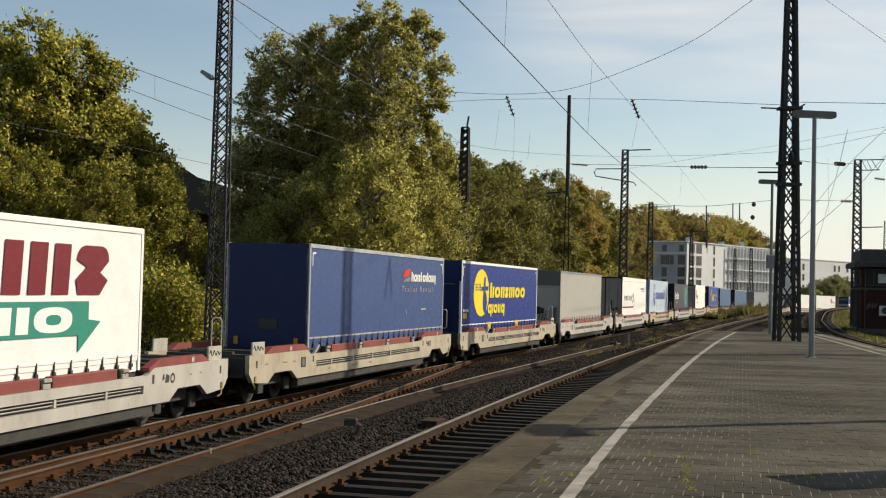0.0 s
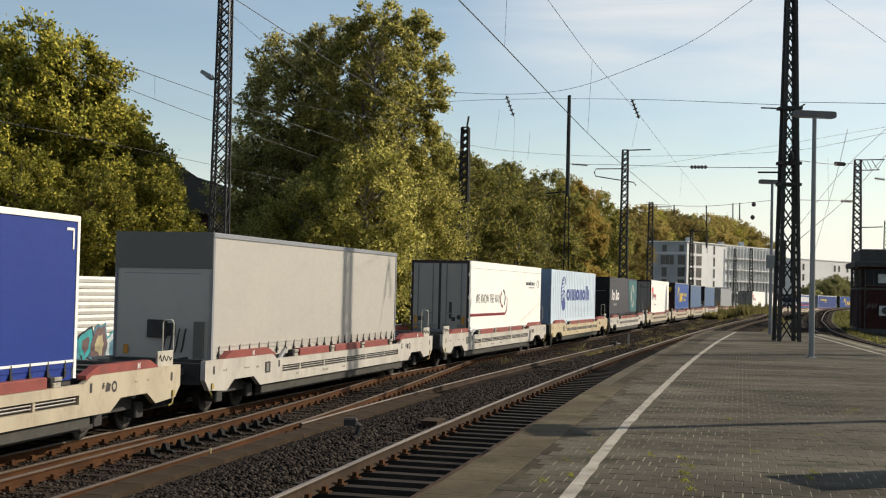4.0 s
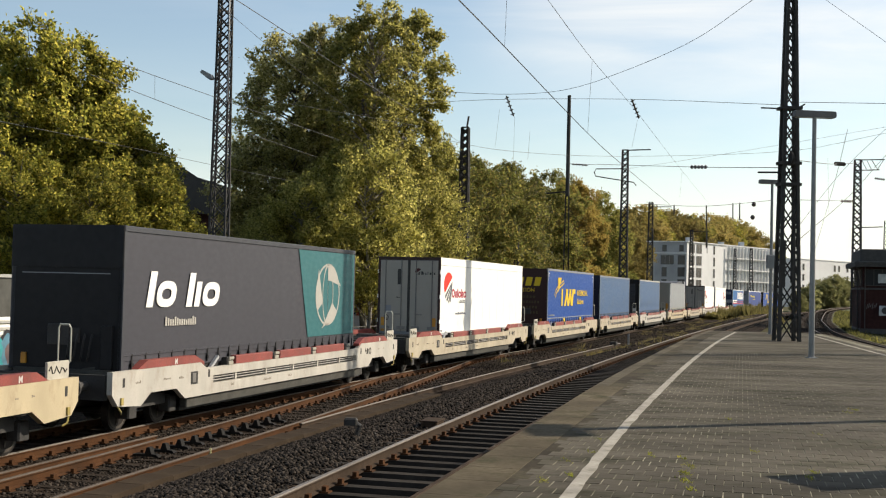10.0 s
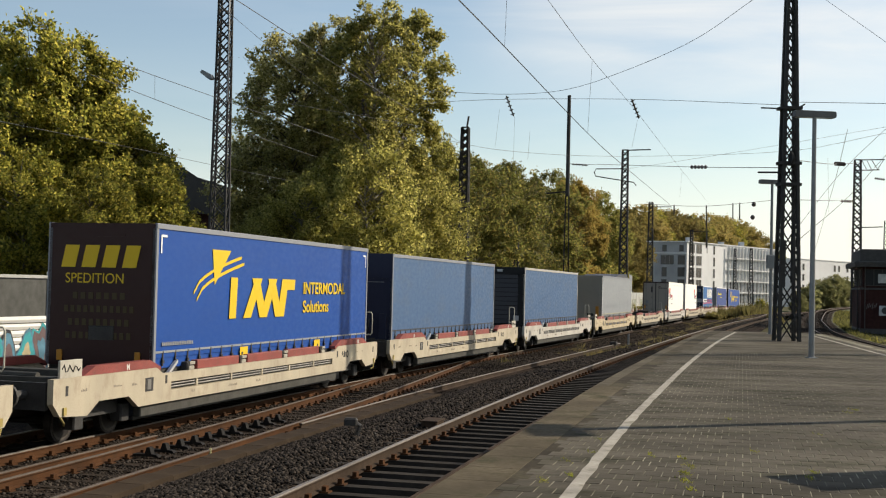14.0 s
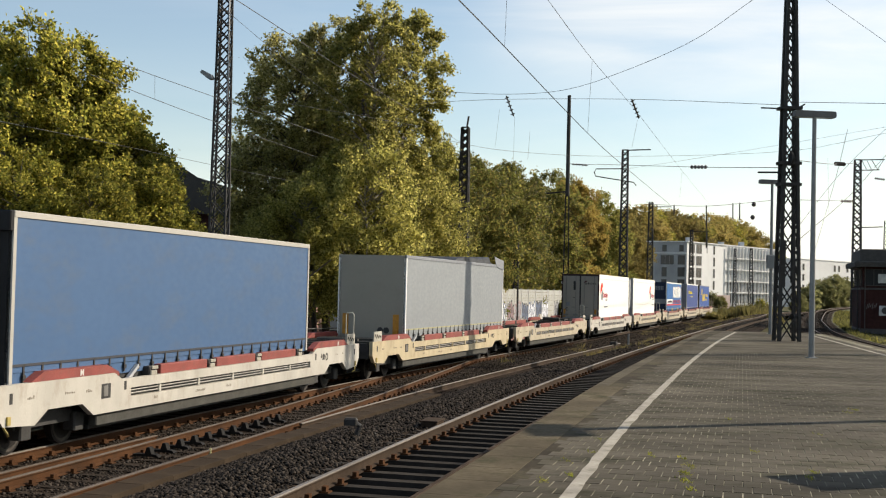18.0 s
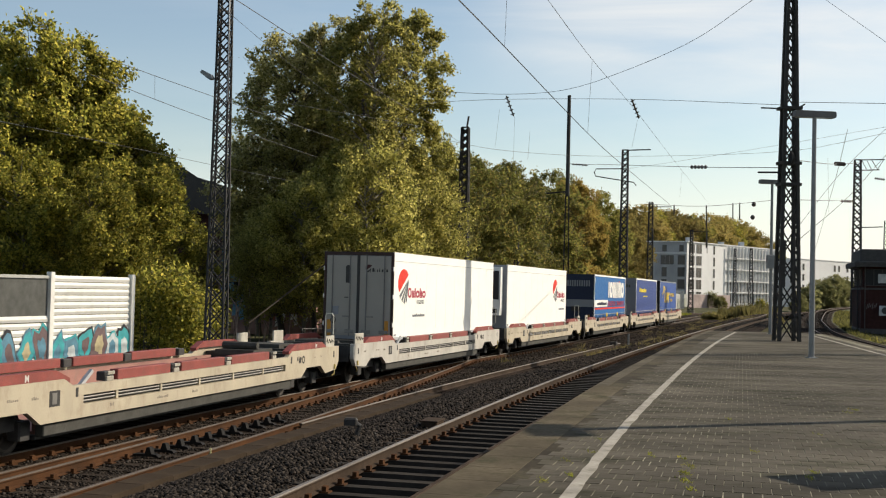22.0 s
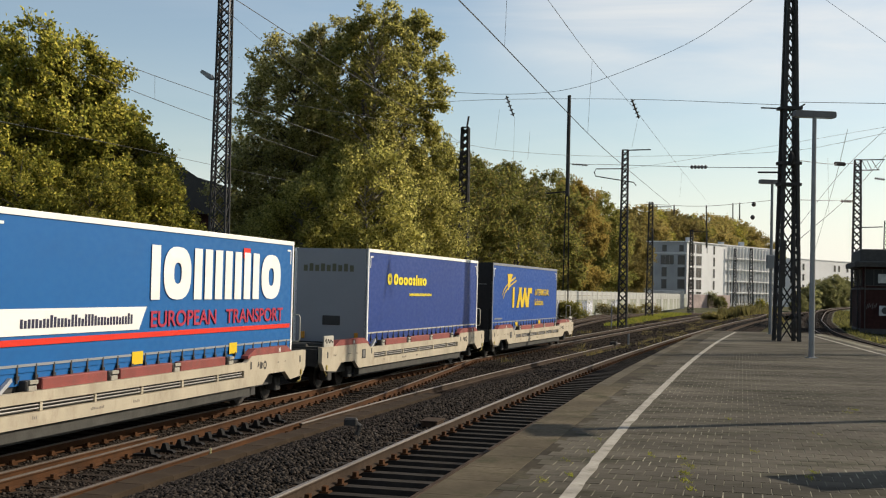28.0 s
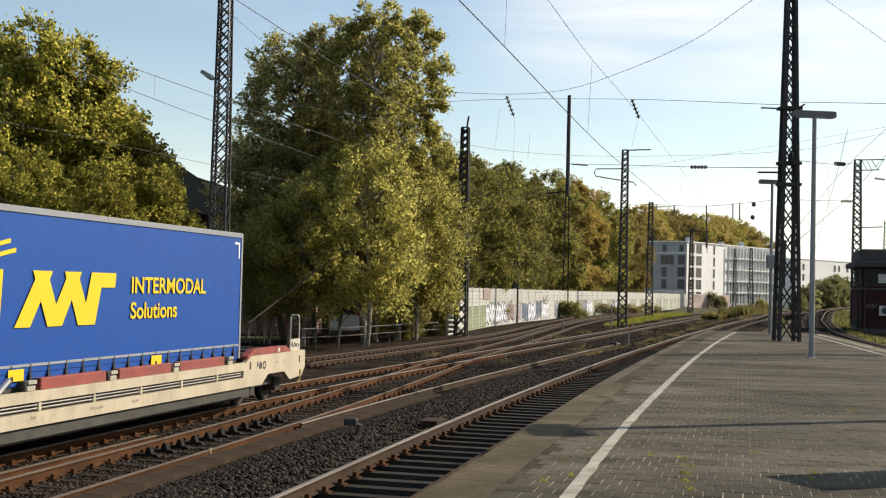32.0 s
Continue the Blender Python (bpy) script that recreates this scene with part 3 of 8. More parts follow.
def tracks():
    spec = {"main": ("track_main", "main railway track with rusty rails on dark sleepers", (12, 52)),
            "far": ("track_far", "second railway track behind the main one", None),
            "cross": ("track_crossover", "crossover track that branches from the main line", None),
            "merge": ("track_merging", "siding track that runs into the main line at a turnout", (12, 44))}
    for key, (name, label, near) in spec.items():
        knots, s0, s1, z = LINES[key]
        track(name, curve_pts(knots, s0, s1), z, label, near, bright=(key == "main"), rust=RUST if near else RUST_OLD)
    track("track_platform", smooth_line(TRACK3), 0.62, "railway track along the platform with one polished rail", (12, 60), bright=True, material=SLEEPER_P, one_bright=True, rust=RUST_OLD)
    track("track_curve", smooth_line(TRACK4), 0.2, "curved railway track on the other side of the platform", None, bright=False, rust=RUST_OLD, slope=climb)
    bed = sweep(smooth_line(TRACK4), [(-6.5, -2.6), (-1.8, 0.02), (1.9, 0.02)], 0.0, closed=False, slope=climb)
    tagged(part("track_bed", bed, BALLAST), "dark ballast bed of the curved track", "ballast", kind="structure")
    bank = sweep(smooth_line(TRACK4), [(1.9, 0.02), (3.0, -0.10), (7.0, -0.42), (13.0, -0.52), (20.0, -2.6)], 0.0, closed=False, slope=climb)
    tagged(part("grass_bank", bank, MATS["earth"]), "low bank of earth and dull grass beside the curved track", "bank", kind="structure")
    lone = thing("disused_rail", "single polished rail left beside the merging track", "rail", kind="structure")
    rail(lone, curve_pts([(-60, 3.62), (60, 3.72)], 8, 57), 0.0, True, rust=RUST_OLD)
    duct = thing("cable_trough", "row of brown concrete cable trough lids beside the single rail", "cable trough", kind="structure")
    lid = Geo().box(-0.24, 0.24, -0.499, 0.499, -0.22, 0.0, 0.004).mesh("trough_lid", mat("trough_concrete", (0.046, 0.033, 0.022), 0.95, var=0.3, scale=1.0, per_object=0.06, stain=(0.026, 0.020, 0.015), stain_amt=0.7, spec=0.06))
    for k in range(26):
        x, y, th = on_path(-8 + k, 4.02 + 0.004 * k)
        part("trough_lid", lid, None, duct, m=pose(x, y, -0.05 + 0.008 * (k % 3), 0.4 * (k % 2), 0.5 * ((k * 7) % 3 - 1), -math.degrees(th)))
    chairs = thing("slide_chairs", "black slide chairs of a turnout beside the rail", "slide chair", kind="structure")
    chair = Geo().prism([(-0.26, -0.17), (0.26, -0.17), (0.22, -0.13), (0.12, -0.12), (0.08, 0.0), (0.02, 0.0), (-0.02, -0.12), (-0.26, -0.13)], -0.07, 0.07, "y").mesh("slide_chair", mat("chair_black", (0.010, 0.009, 0.008), 0.75, var=0.3, spec=0.15))
    for k in range(11):
        x, y, th = on_path(3.0 + 0.63 * k, 2.55)
        part("slide_chair", chair, None, chairs, m=pose(x, y, 0.02, 0, 0, -math.degrees(th)))
    guard = thing("guard_rail", "short rusty guard rail lying between two tracks", "rail", kind="structure")
    rail(guard, curve_pts([(-60, 1.7), (60, 1.7)], -6, 5.5), -0.03, False)


# ---- platform ----
EDGE_L = [(-6.6, -14.0), (-4.9, -7.0), (-3.2, 0.0), (-1.55, 6.3), (-0.16, 11.92), (0.59, 14.95), (1.65, 19.27), (3.6, 27.25), (6.85, 39.41), (12.25, 59.0), (16.1, 71.8)]
EDGE_R = [(9.0, -14.0), (10.2, -7.0), (11.2, 0.0), (12.3, 8.0), (13.3, 16.0), (14.5, 25.0), (16.2, 36.0), (17.9, 46.5), (19.6, 56.0), (20.9, 63.0), (21.7, 68.0)]


def at_y(line, y):
    p = np.array(line)
    return float(np.interp(y, p[:, 1], p[:, 0]))


PAVE_W, PAVE_L = 0.20, 0.40
LINE_L = [(-5.4, -14.0), (-1.7, 0.0), (0.0, 6.5), (1.3, 12.12), (2.76, 18.33), (4.4, 24.58), (6.05, 30.9), (7.94, 37.98), (12.2, 53.2), (16.78, 68.51)]


def platform():
    slab = thing("platform", "island platform of dark grey paving blocks with concrete edges", "platform", kind="structure")
    ys = np.arange(-14, 72, 2.0)
    g = Geo()
    prof = []
    for y in ys:
        xl = at_y(EDGE_L, y) + 0.02
        xr = at_y(EDGE_R, min(y, 68.0)) if y < 68 else at_y(EDGE_R, 68) - (y - 68) * 1.0
        prof.append((xl, xr, y))
    for xl, xr, y in prof:
        g.v += [(xl, y, -0.4), (xl, y, PLATFORM_Z - 0.0045), (xr, y, PLATFORM_Z - 0.0045), (xr, y, -0.4)]
    for i in range(len(prof) - 1):
        a = i * 4
        g.f += [(a, a + 4, a + 5, a + 1), (a + 1, a + 5, a + 6, a + 2), (a + 2, a + 6, a + 7, a + 3)]
    n = len(g.v)
    g.f += [(0, 1, 2, 3), (n - 4, n - 1, n - 2, n - 3)]
    part("platform_core", g, JOINT, slab, "mortar bed with sandy joints and weeds")
    # edge stones, left and right
    for line, sgn, name in ((EDGE_L, 1, "edge_stone"), (EDGE_R, -1, "edge_stone")):
        L = smooth_line(line, 0.5)
        for x, y, th in along(L, 1.0, 0.5):
            if y < -13:
                continue
            key = "edge_stone_mesh"
            if key not in MESHES:
                MESHES[key] = Geo().box(-0.06, 0.58, -0.496, 0.496, -0.16, 0.001, 0.003).mesh("edge_stone", EDGE)
            if key + "_pale" not in MESHES:
                MESHES[key + "_pale"] = Geo().box(-0.06, 0.24, -0.496, 0.496, -0.16, 0.001, 0.003).mesh("edge_stone", EDGE_PALE)
            part(name, MESHES[key + ("_pale" if y > 27 else "")], None, slab, m=pose(x, y, PLATFORM_Z, 0, 0, -math.degrees(th) + (0 if sgn > 0 else 180)))
    # white safety lines
    for line, d in ((LINE_L, 0.0), (EDGE_R, -1.15)):
        pts = [p for p in side_shift(smooth_line(line, 0.5), d) if p[1] > -13 and p[1] < (68.5 if d == 0 else 66)]
        w = Geo()
        a, b = side_shift(pts, -0.075), side_shift(pts, 0.075)
        for k in range(len(pts)):
            w1, w2 = 0.022 * noise.noise(Vector((k * 0.9, d, 0))), 0.022 * noise.noise(Vector((k * 0.9, d, 7)))
            a[k], b[k] = (a[k][0] + w1, a[k][1]), (b[k][0] + w2, b[k][1])
        for p, q in zip(a, b):
            w.v += [(p[0], p[1], PLATFORM_Z + 0.008), (q[0], q[1], PLATFORM_Z + 0.008)]
        w.f = [(2 * i, 2 * i + 1, 2 * i + 3, 2 * i + 2) for i in range(len(pts) - 1)]
        part("white_line", w, WHITE_LINE, slab, "worn white painted safety line")
    return slab


def pavers(slab):
    """Paving blocks in running bond along the edge's direction."""
    th0 = math.atan2(0.25, 1.0)
    ux, uy = math.cos(th0), -math.sin(th0)      # across the platform
    vx, vy = math.sin(th0), math.cos(th0)       # along it
    near = Geo().box(-PAVE_W / 2 + 0.006, PAVE_W / 2 - 0.006, -PAVE_L / 2 + 0.002, PAVE_L / 2 - 0.002, -0.05, 0.0, 0.003).mesh("paving_block", PAVER_O)
    rng = random.Random(5)
    rest_v, rest_f = [], []
    singles = 0
    for j in range(int(-14 / PAVE_L), int(50 / PAVE_L)):
        for i in range(-52, int(24 / PAVE_W)):
            a = (i + 0.5 * (j % 2)) * PAVE_W
            b = j * PAVE_L
            x, y = a * ux + b * vx - 1.2, a * uy + b * vy
            if y < -13 or y > 46:
                continue
            if x < at_y(EDGE_L, y) + 0.62 + 0.16 * rng.random() or x > at_y(EDGE_R, y) - 0.8:
                continue
            dz = rng.uniform(-0.003, 0.002)
            if x < at_y(EDGE_L, y) + 1.2:
                dz = 0.001 + dz * 0.5
            if singles < 300 and 12.3 < y < 16.0 and abs(x) < 0.385 * y + 0.3:
                part("paving_block", near, None, slab, m=pose(x, y, PLATFORM_Z + dz, 0, 0, -math.degrees(th0)))
                singles += 1
                continue
            hw, hl = PAVE_W / 2 - 0.006, PAVE_L / 2 - 0.002
            n = len(rest_v)
            for zz, k in ((PLATFORM_Z - 0.03, 1.0), (PLATFORM_Z + dz, 0.995)):
                for u, v in ((-hw, -hl), (hw, -hl), (hw, hl), (-hw, hl)):
                    rest_v.append((x + k * (u * ux + v * vx), y + k * (u * uy + v * vy), zz))
            rest_f += [(n + 4, n + 5, n + 6, n + 7), (n, n + 1, n + 5, n + 4), (n + 1, n + 2, n + 6, n + 5), (n + 2, n + 3, n + 7, n + 6), (n + 3, n, n + 4, n + 7)]
    me = bpy.data.meshes.new("paving_blocks")
    me.from_pydata(rest_v, [], rest_f)
    me.materials.append(PAVER)
    tagged(part("paving_blocks", me, None, slab, "dark grey weathered paving blocks"), kind="stuff")
    strip = Geo()
    yy = np.arange(-13, 71.0, 0.5)
    for y in yy:
        strip.v += [(at_y(EDGE_L, y) + 0.16, y, PLATFORM_Z - 0.0025), (at_y(EDGE_L, y) + 0.86 + 0.1 * noise.noise(Vector((y * 0.7, 0, 3))), y, PLATFORM_Z - 0.0025)]
    strip.f = [(2 * i, 2 * i + 1, 2 * i + 3, 2 * i + 2) for i in range(len(yy) - 1)]
    part("edge_filling", strip, mat("edge_filling", (0.060, 0.050, 0.035), 0.95, var=0.5, scale=0.6, fine=12, stain=(0.11, 0.10, 0.055), stain_amt=0.55, world_space=True, spec=0.06), slab, "patched mortar strip behind the edge stones")
    far = Geo()
    yy = np.arange(44, 70.1, 1.0)
    for y in yy:
        far.v += [(at_y(EDGE_L, y) + 0.64, y, PLATFORM_Z - 0.004), (at_y(EDGE_R, min(y, 68)) - 0.64, y, PLATFORM_Z - 0.004)]
    far.f = [(2 * i, 2 * i + 1, 2 * i + 3, 2 * i + 2) for i in range(len(yy) - 1)]
    part("far_paving", far, PAVER, slab, "dark grey paving towards the platform's end")


MESHES = {}
SLEEPER_P = mat("sleeper_platform", (0.034, 0.029, 0.024), 0.95, var=0.3, scale=3.0, per_object=0.2, spec=0.08)


# ---- the train ----
PITCH, BODY = 19.8, 18.5


def wagon_mid(n):
    """Where the middle of wagon n stands along the track at the start."""
    return 107.99 + PITCH * (n - 5) - BODY / 2


def half_profile():
    """Outline of the cream side wall, (along, up), from the near lower corner round."""
    left = [(-9.25, 1.30), (-9.25, 0.86), (-9.02, 0.62), (-8.12, 0.56), (-7.72, 0.80), (-6.62, 0.80), (-6.22, 0.56)]
    right = [(-y, z) for y, z in reversed(left)]
    return left, right


TAGGED = mat("bracket_sheet", (0.42, 0.395, 0.33), 0.65, var=0.15, scale=2.0, stain=(0.2, 0.17, 0.13), stain_amt=0.5)


def build_wagon(cream, loaded=True, brackets=("far", "near")):
    w = thing("pocket_wagon", "cream pocket wagon with red pallet sides, weathered, on the main track", "freight wagon", group="wagons of the train")
    left, right = half_profile()
    for sx in (1, -1):
        x0, x1 = sorted((sx * 1.33, sx * 1.45))
        wall = Geo()
        # end pieces with the wheel cut-outs
        for poly in (left + [(-5.2, 0.56), (-5.2, 1.16), (-5.5, 1.30)], [(5.5, 1.30), (5.2, 1.16), (5.2, 0.56)] + right):
            wall.prism(poly, x0, x1, "x")
        # the long middle: a lower and an upper rail round the open slot
        wall.box(x0, x1, -5.2, 5.2, 0.56, 0.80)
        wall.box(x0, x1, -5.2, 5.2, 0.97, 1.16)
        wall.box(x0, x1, -5.2, -4.85, 0.80, 0.97)
        wall.box(x0, x1, 5.05, 5.2, 0.80, 0.97)
        side = part("side_wall", wall, cream, w)
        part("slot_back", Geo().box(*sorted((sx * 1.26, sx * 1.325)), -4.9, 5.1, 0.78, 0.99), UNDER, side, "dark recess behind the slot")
        for z in (0.855, 0.915):
            part("locking_rod", Geo().tube((sx * 1.40, -4.8, z), (sx * 1.40, 5.0, z), 0.016, n=6), STEEL, side, "long steel rod in the slot")
        for k in range(5):
            y = -3.6 + 1.8 * k
            part("rod_clip", Geo().box(*sorted((sx * 1.37, sx * 1.43)), y - 0.04, y + 0.04, 0.81, 0.96), cream, side)
        # recessed door panel, marks and dark lettering bars
        part("access_panel", Geo().box(*sorted((sx * 1.44, sx * 1.458)), -5.97, -5.63, 0.84, 1.12, 0.01), UNDER, side, "dark framed access panel")
        part("panel_plate", Geo().box(*sorted((sx * 1.455, sx * 1.466)), -5.90, -5.74, 0.88, 1.08, 0.005), STEEL, side, "dull steel plate")
        part("dark_emblem", Geo().prism([(6.00, 0.96), (6.16, 0.96), (6.20, 1.10), (6.05, 1.14)], *sorted((sx * 1.445, sx * 1.4555)), "x"), mat("stencil_black", (0.05, 0.045, 0.04), 0.8), side, "dark painted mark")
        part("dark_emblem", Geo().prism([(5.86, 1.02), (5.92, 1.02), (5.96, 1.14), (5.90, 1.14)], *sorted((sx * 1.445, sx * 1.4555)), "x"), MATS["stencil_black"], side, "dark painted mark")
        part("lock_slot", Geo().box(*sorted((sx * 1.445, sx * 1.456)), -5.12, -5.04, 0.95, 1.12), UNDER, side)
        part("lock_slot", Geo().box(*sorted((sx * 1.445, sx * 1.456)), 5.42, 5.50, 0.98, 1.16), UNDER, side)
        part("lock_slot", Geo().box(*sorted((sx * 1.445, sx * 1.456)), 8.78, 8.86, 0.98, 1.16), UNDER, side)
        part("lock_slot", Geo().box(*sorted((sx * 1.445, sx * 1.456)), -8.86, -8.78, 0.98, 1.16), UNDER, side)
        marks = Geo()
        rng = random.Random(4)
        for y, z, n in ((-8.35, 1.02, 4), (-7.2, 1.02, 6), (-6.5, 1.0, 4), (5.9, 1.03, 5), (7.2, 1.05, 2), (7.7, 1.05, 2), (-2.0, 0.67, 9), (-0.4, 0.67, 5), (-3.9, 0.68, 3)):
            for k in range(n):
                marks.box(*sorted((sx * 1.4455, sx * 1.4535)), y + 0.055 * k, y + 0.055 * k + 0.032, z, z + rng.choice((0.03, 0.045, 0.06)))
        tagged(part("stencil_lettering", marks, mat("stencil", (0.22, 0.19, 0.15), 0.8), side, "small dark stencilled marks"), kind="stuff")
        ring = Geo()
        for k in range(16):
            a = k * math.pi / 8
            for r_ in (0.06, 0.11):
                ring.v.append((sx * 1.4555, 6.34 + r_ * math.cos(a), 1.04 + r_ * math.sin(a)))
        ring.f = [(2 * k, 2 * k + 1, (2 * k + 3) % 32, (2 * k + 2) % 32) for k in range(16)]
        part("round_mark", ring, MATS["stencil_black"], side, "round dark stencilled mark")
        part("sill", Geo().box(*sorted((sx * 1.20, sx * 1.38)), -6.0, 5.6, 0.34, 0.54, 0.02), SILL, w, "grey lower sill")
        # red pallet sides
        for k, (a, b) in enumerate(((-3.55, -1.35), (-0.85, 1.35), (1.75, 4.05))):
            part("pallet_side", Geo().box(*sorted((sx * 1.22, sx * 1.40)), a, b, 1.165, 1.36, 0.015), RED, w)
        for y in (-3.85, -1.1, 1.55, 4.35):
            latch = part("latch", Geo().box(*sorted((sx * 1.20, sx * 1.39)), y - 0.17, y + 0.17, 1.165, 1.34, 0.02), UNDER, w, "dark latch housing")
            part("latch_lever", Geo().box(*sorted((sx * 1.385, sx * 1.43)), y - 0.15, y + 0.10, 1.165, 1.25, 0.01).box(*sorted((sx * 1.38, sx * 1.42)), y - 0.10, y + 0.16, 1.28, 1.345, 0.01), BRACKET, latch, "dirty pale lever")
        part("strut", Geo().beam((sx * 1.30, -4.75, 1.12), (sx * 1.30, -4.35, 1.38), 0.07), GALV, w)
        end = [(-8.25, 1.303), (-7.85, 1.47), (-5.75, 1.47), (-5.30, 1.31), (-5.30, 1.23), (-5.52, 1.303)]
        part("pallet_end", Geo().prism(end, *sorted((sx * 1.25, sx * 1.435)), "x"), RED, w)
        part("pallet_end", Geo().prism([(-y, z) for y, z in reversed(end)], *sorted((sx * 1.25, sx * 1.435)), "x"), RED, w)
        if sx > 0:
            for y_, z_ in ((-6.7, 1.325), (7.3, 1.325)):
                words("mark", "M", 0.16, mat("mark_white", (0.6, 0.58, 0.54), 0.7), w, side_m(1.4355, y_, z_), 1.0, 0.006, "white painted letter")
        # end bracket, handrail loop
        if "far" in brackets:
            part("end_bracket", Geo().box(*sorted((sx * 1.35, sx * 1.40)), 8.25, 8.98, 1.302, 1.62, 0.008), TAGGED, w, "pale sheet bracket with a scrawl")
        if "near" in brackets:
            part("end_bracket", Geo().box(*sorted((sx * 1.35, sx * 1.40)), -8.98, -8.25, 1.302, 1.62, 0.008), TAGGED, w, "pale sheet bracket with a scrawl")
        if brackets:
            for y0 in [8.30] * ("far" in brackets) + [-8.92] * ("near" in brackets):
                tag = Geo()
                zc = 1.46
                tag.path_tube([(sx * 1.402, y0 + 0.06 * k, zc + 0.09 * math.sin(k * 1.9) * (1 - 0.05 * k)) for k in range(11)], 0.014, 4)
                part("scrawl", tag, MATS["stencil_black"], w, "dark hand-drawn scrawl")
        for yy in (9.12, -9.12):
            loop = Geo().path_tube([(sx * 1.0, yy * 1.017, 1.1), (sx * 1.0, yy * 1.017, 1.7), (sx * 1.0, yy * 1.017, 2.18), (sx * 1.03, yy * 1.017, 2.25), (sx * 1.21, yy * 1.017, 2.25), (sx * 1.25, yy * 1.017, 2.18), (sx * 1.25, yy * 1.017, 1.58), (sx * 1.21, yy * 1.017, 1.52), (sx * 1.0, yy * 1.017, 1.52)], 0.018, 6)
            if sx > 0 and yy > 0:
                part("handrail", loop, mat("handrail_pale", (0.45, 0.44, 0.36), 0.5), w, "pale bent handrail")
            buf = Geo().tube((sx * 0.875, math.copysign(9.25, yy), 1.02), (sx * 0.875, math.copysign(9.72, yy), 1.02), 0.09, n=10)
            buf.tube((sx * 0.875, math.copysign(9.72, yy), 1.02), (sx * 0.875, math.copysign(9.78, yy), 1.02), 0.21, n=14)
            part("buffer", buf, UNDER, w, "black round buffer")
            part("end_hook", Geo().path_tube([(sx * 1.42, yy * 0.985, 0.62), (sx * 1.45, yy * 0.975, 0.50), (sx * 1.40, yy * 0.965, 0.45)], 0.02, 5).box(*sorted((sx * 1.40, sx * 1.48)), min(yy * .97, yy * .98), max(yy * .97, yy * .98), 0.64, 0.78), mat("hook_yellow", (0.35, 0.27, 0.08), 0.6), w, "small yellow hook")
    part("pocket_floor", Geo().box(-1.21, 1.21, -6.0, 6.0, 0.26, 0.34), UNDER, w, "black low pocket floor")
    for yy in (1, -1):
        part("end_frame", Geo().box(-1.30, 1.30, *sorted((yy * 6.0, yy * 9.2)), 0.95, 1.20), UNDER, w, "black end frame")
        part("centre_sill", Geo().box(-0.4, 0.4, *sorted((yy * 6.0, yy * 9.3)), 0.55, 0.95), UNDER, w)
        part("headstock", Geo().box(-1.3, 1.3, *sorted((yy * 9.16, yy * 9.28)), 0.75, 1.24), UNDER, w)
    for yy in (1, -1):
        deck = Geo()
        for k in range(5):
            deck.box(-1.1, 1.1, *sorted((yy * (6.2 + 0.55 * k), yy * (6.55 + 0.55 * k))), 1.20, 1.24 + 0.05 * (k % 3), 0.01)
        deck.tube((-0.8, yy * 8.5, 1.30), (0.7, yy * 8.6, 1.30), 0.07, n=8)
        part("end_deck", deck, SILL, w, "cluttered grey end deck")
        part("coupler", Geo().box(-0.12, 0.12, *sorted((yy * 9.25, yy * 9.92)), 0.85, 1.05, 0.03), UNDER, w, "black coupler")
        for sx in (1, -1):
            bog = Geo()
            bog.prism([(yy * 6.0 - 0.0, 0.46), (yy * 8.2, 0.46), (yy * 8.2, 0.60), (yy * 7.4, 0.72), (yy * 6.8, 0.72), (yy * 6.0, 0.60)], *sorted((sx * 0.95, sx * 1.08)), "x")
            for y in (6.25, 7.95):
                bog.box(*sorted((sx * 0.92, sx * 1.18)), yy * y - 0.17, yy * y + 0.17, 0.28, 0.62, 0.03)
            part("bogie_side", bog, UNDER, w, "black bogie frame")
        for y in (6.25, 7.95):
            ws = Geo()
            for sx in (1, -1):
                ws.tube((sx * 0.68, 0, 0), (sx * 0.82, 0, 0), 0.40, n=24)
            ws.tube((-1.0, 0, 0), (1.0, 0, 0), 0.07, n=8)
            whl = part("wheelset", ws, mat("wheel_dark", (0.024, 0.020, 0.018), 0.5, metal=0.4), w, "dark steel wheelset", m=pose(0, yy * y, 0.405))
            for sx in (1, -1):
                rim = Geo()
                for k in range(20):
                    a, b = k * math.pi / 10, (k + 1) * math.pi / 10
                    rim.beam((sx * 0.822, 0.33 * math.cos(a), 0.33 * math.sin(a)), (sx * 0.822, 0.33 * math.cos(b), 0.33 * math.sin(b)), 0.012, 0.05)
                rim.tube((sx * 0.82, 0, 0), (sx * 0.90, 0, 0), 0.13, n=10)
                rim.box(*sorted((sx * 0.822, sx * 0.83)), -0.03, 0.03, 0.15, 0.27)
                part("wheel_rim", rim, mat("wheel_rim_dull", (0.07, 0.06, 0.05), 0.6, metal=0.3), whl, "dull steel rim and hub")
    if not loaded:
        tray = Geo().box(-1.2, 1.2, -5.9, 5.9, 0.345, 0.40)
        for sx in (1, -1):
            tray.box(*sorted((sx * 1.08, sx * 1.215)), -5.9, 5.9, 0.40, 1.10)
        part("pallet_tray", tray, PINK, w, "empty faded red pallet tray")
        sup = Geo().box(-0.55, 0.55, 5.0, 6.3, 1.2, 1.32).box(-0.5, 0.5, 6.9, 8.0, 1.24, 1.40).tube((-0.5, 5.4, 1.42), (0.5, 5.4, 1.42), 0.1, n=8)
        part("kingpin_stand", sup, SILL, w, "folded grey trailer support")
    return w


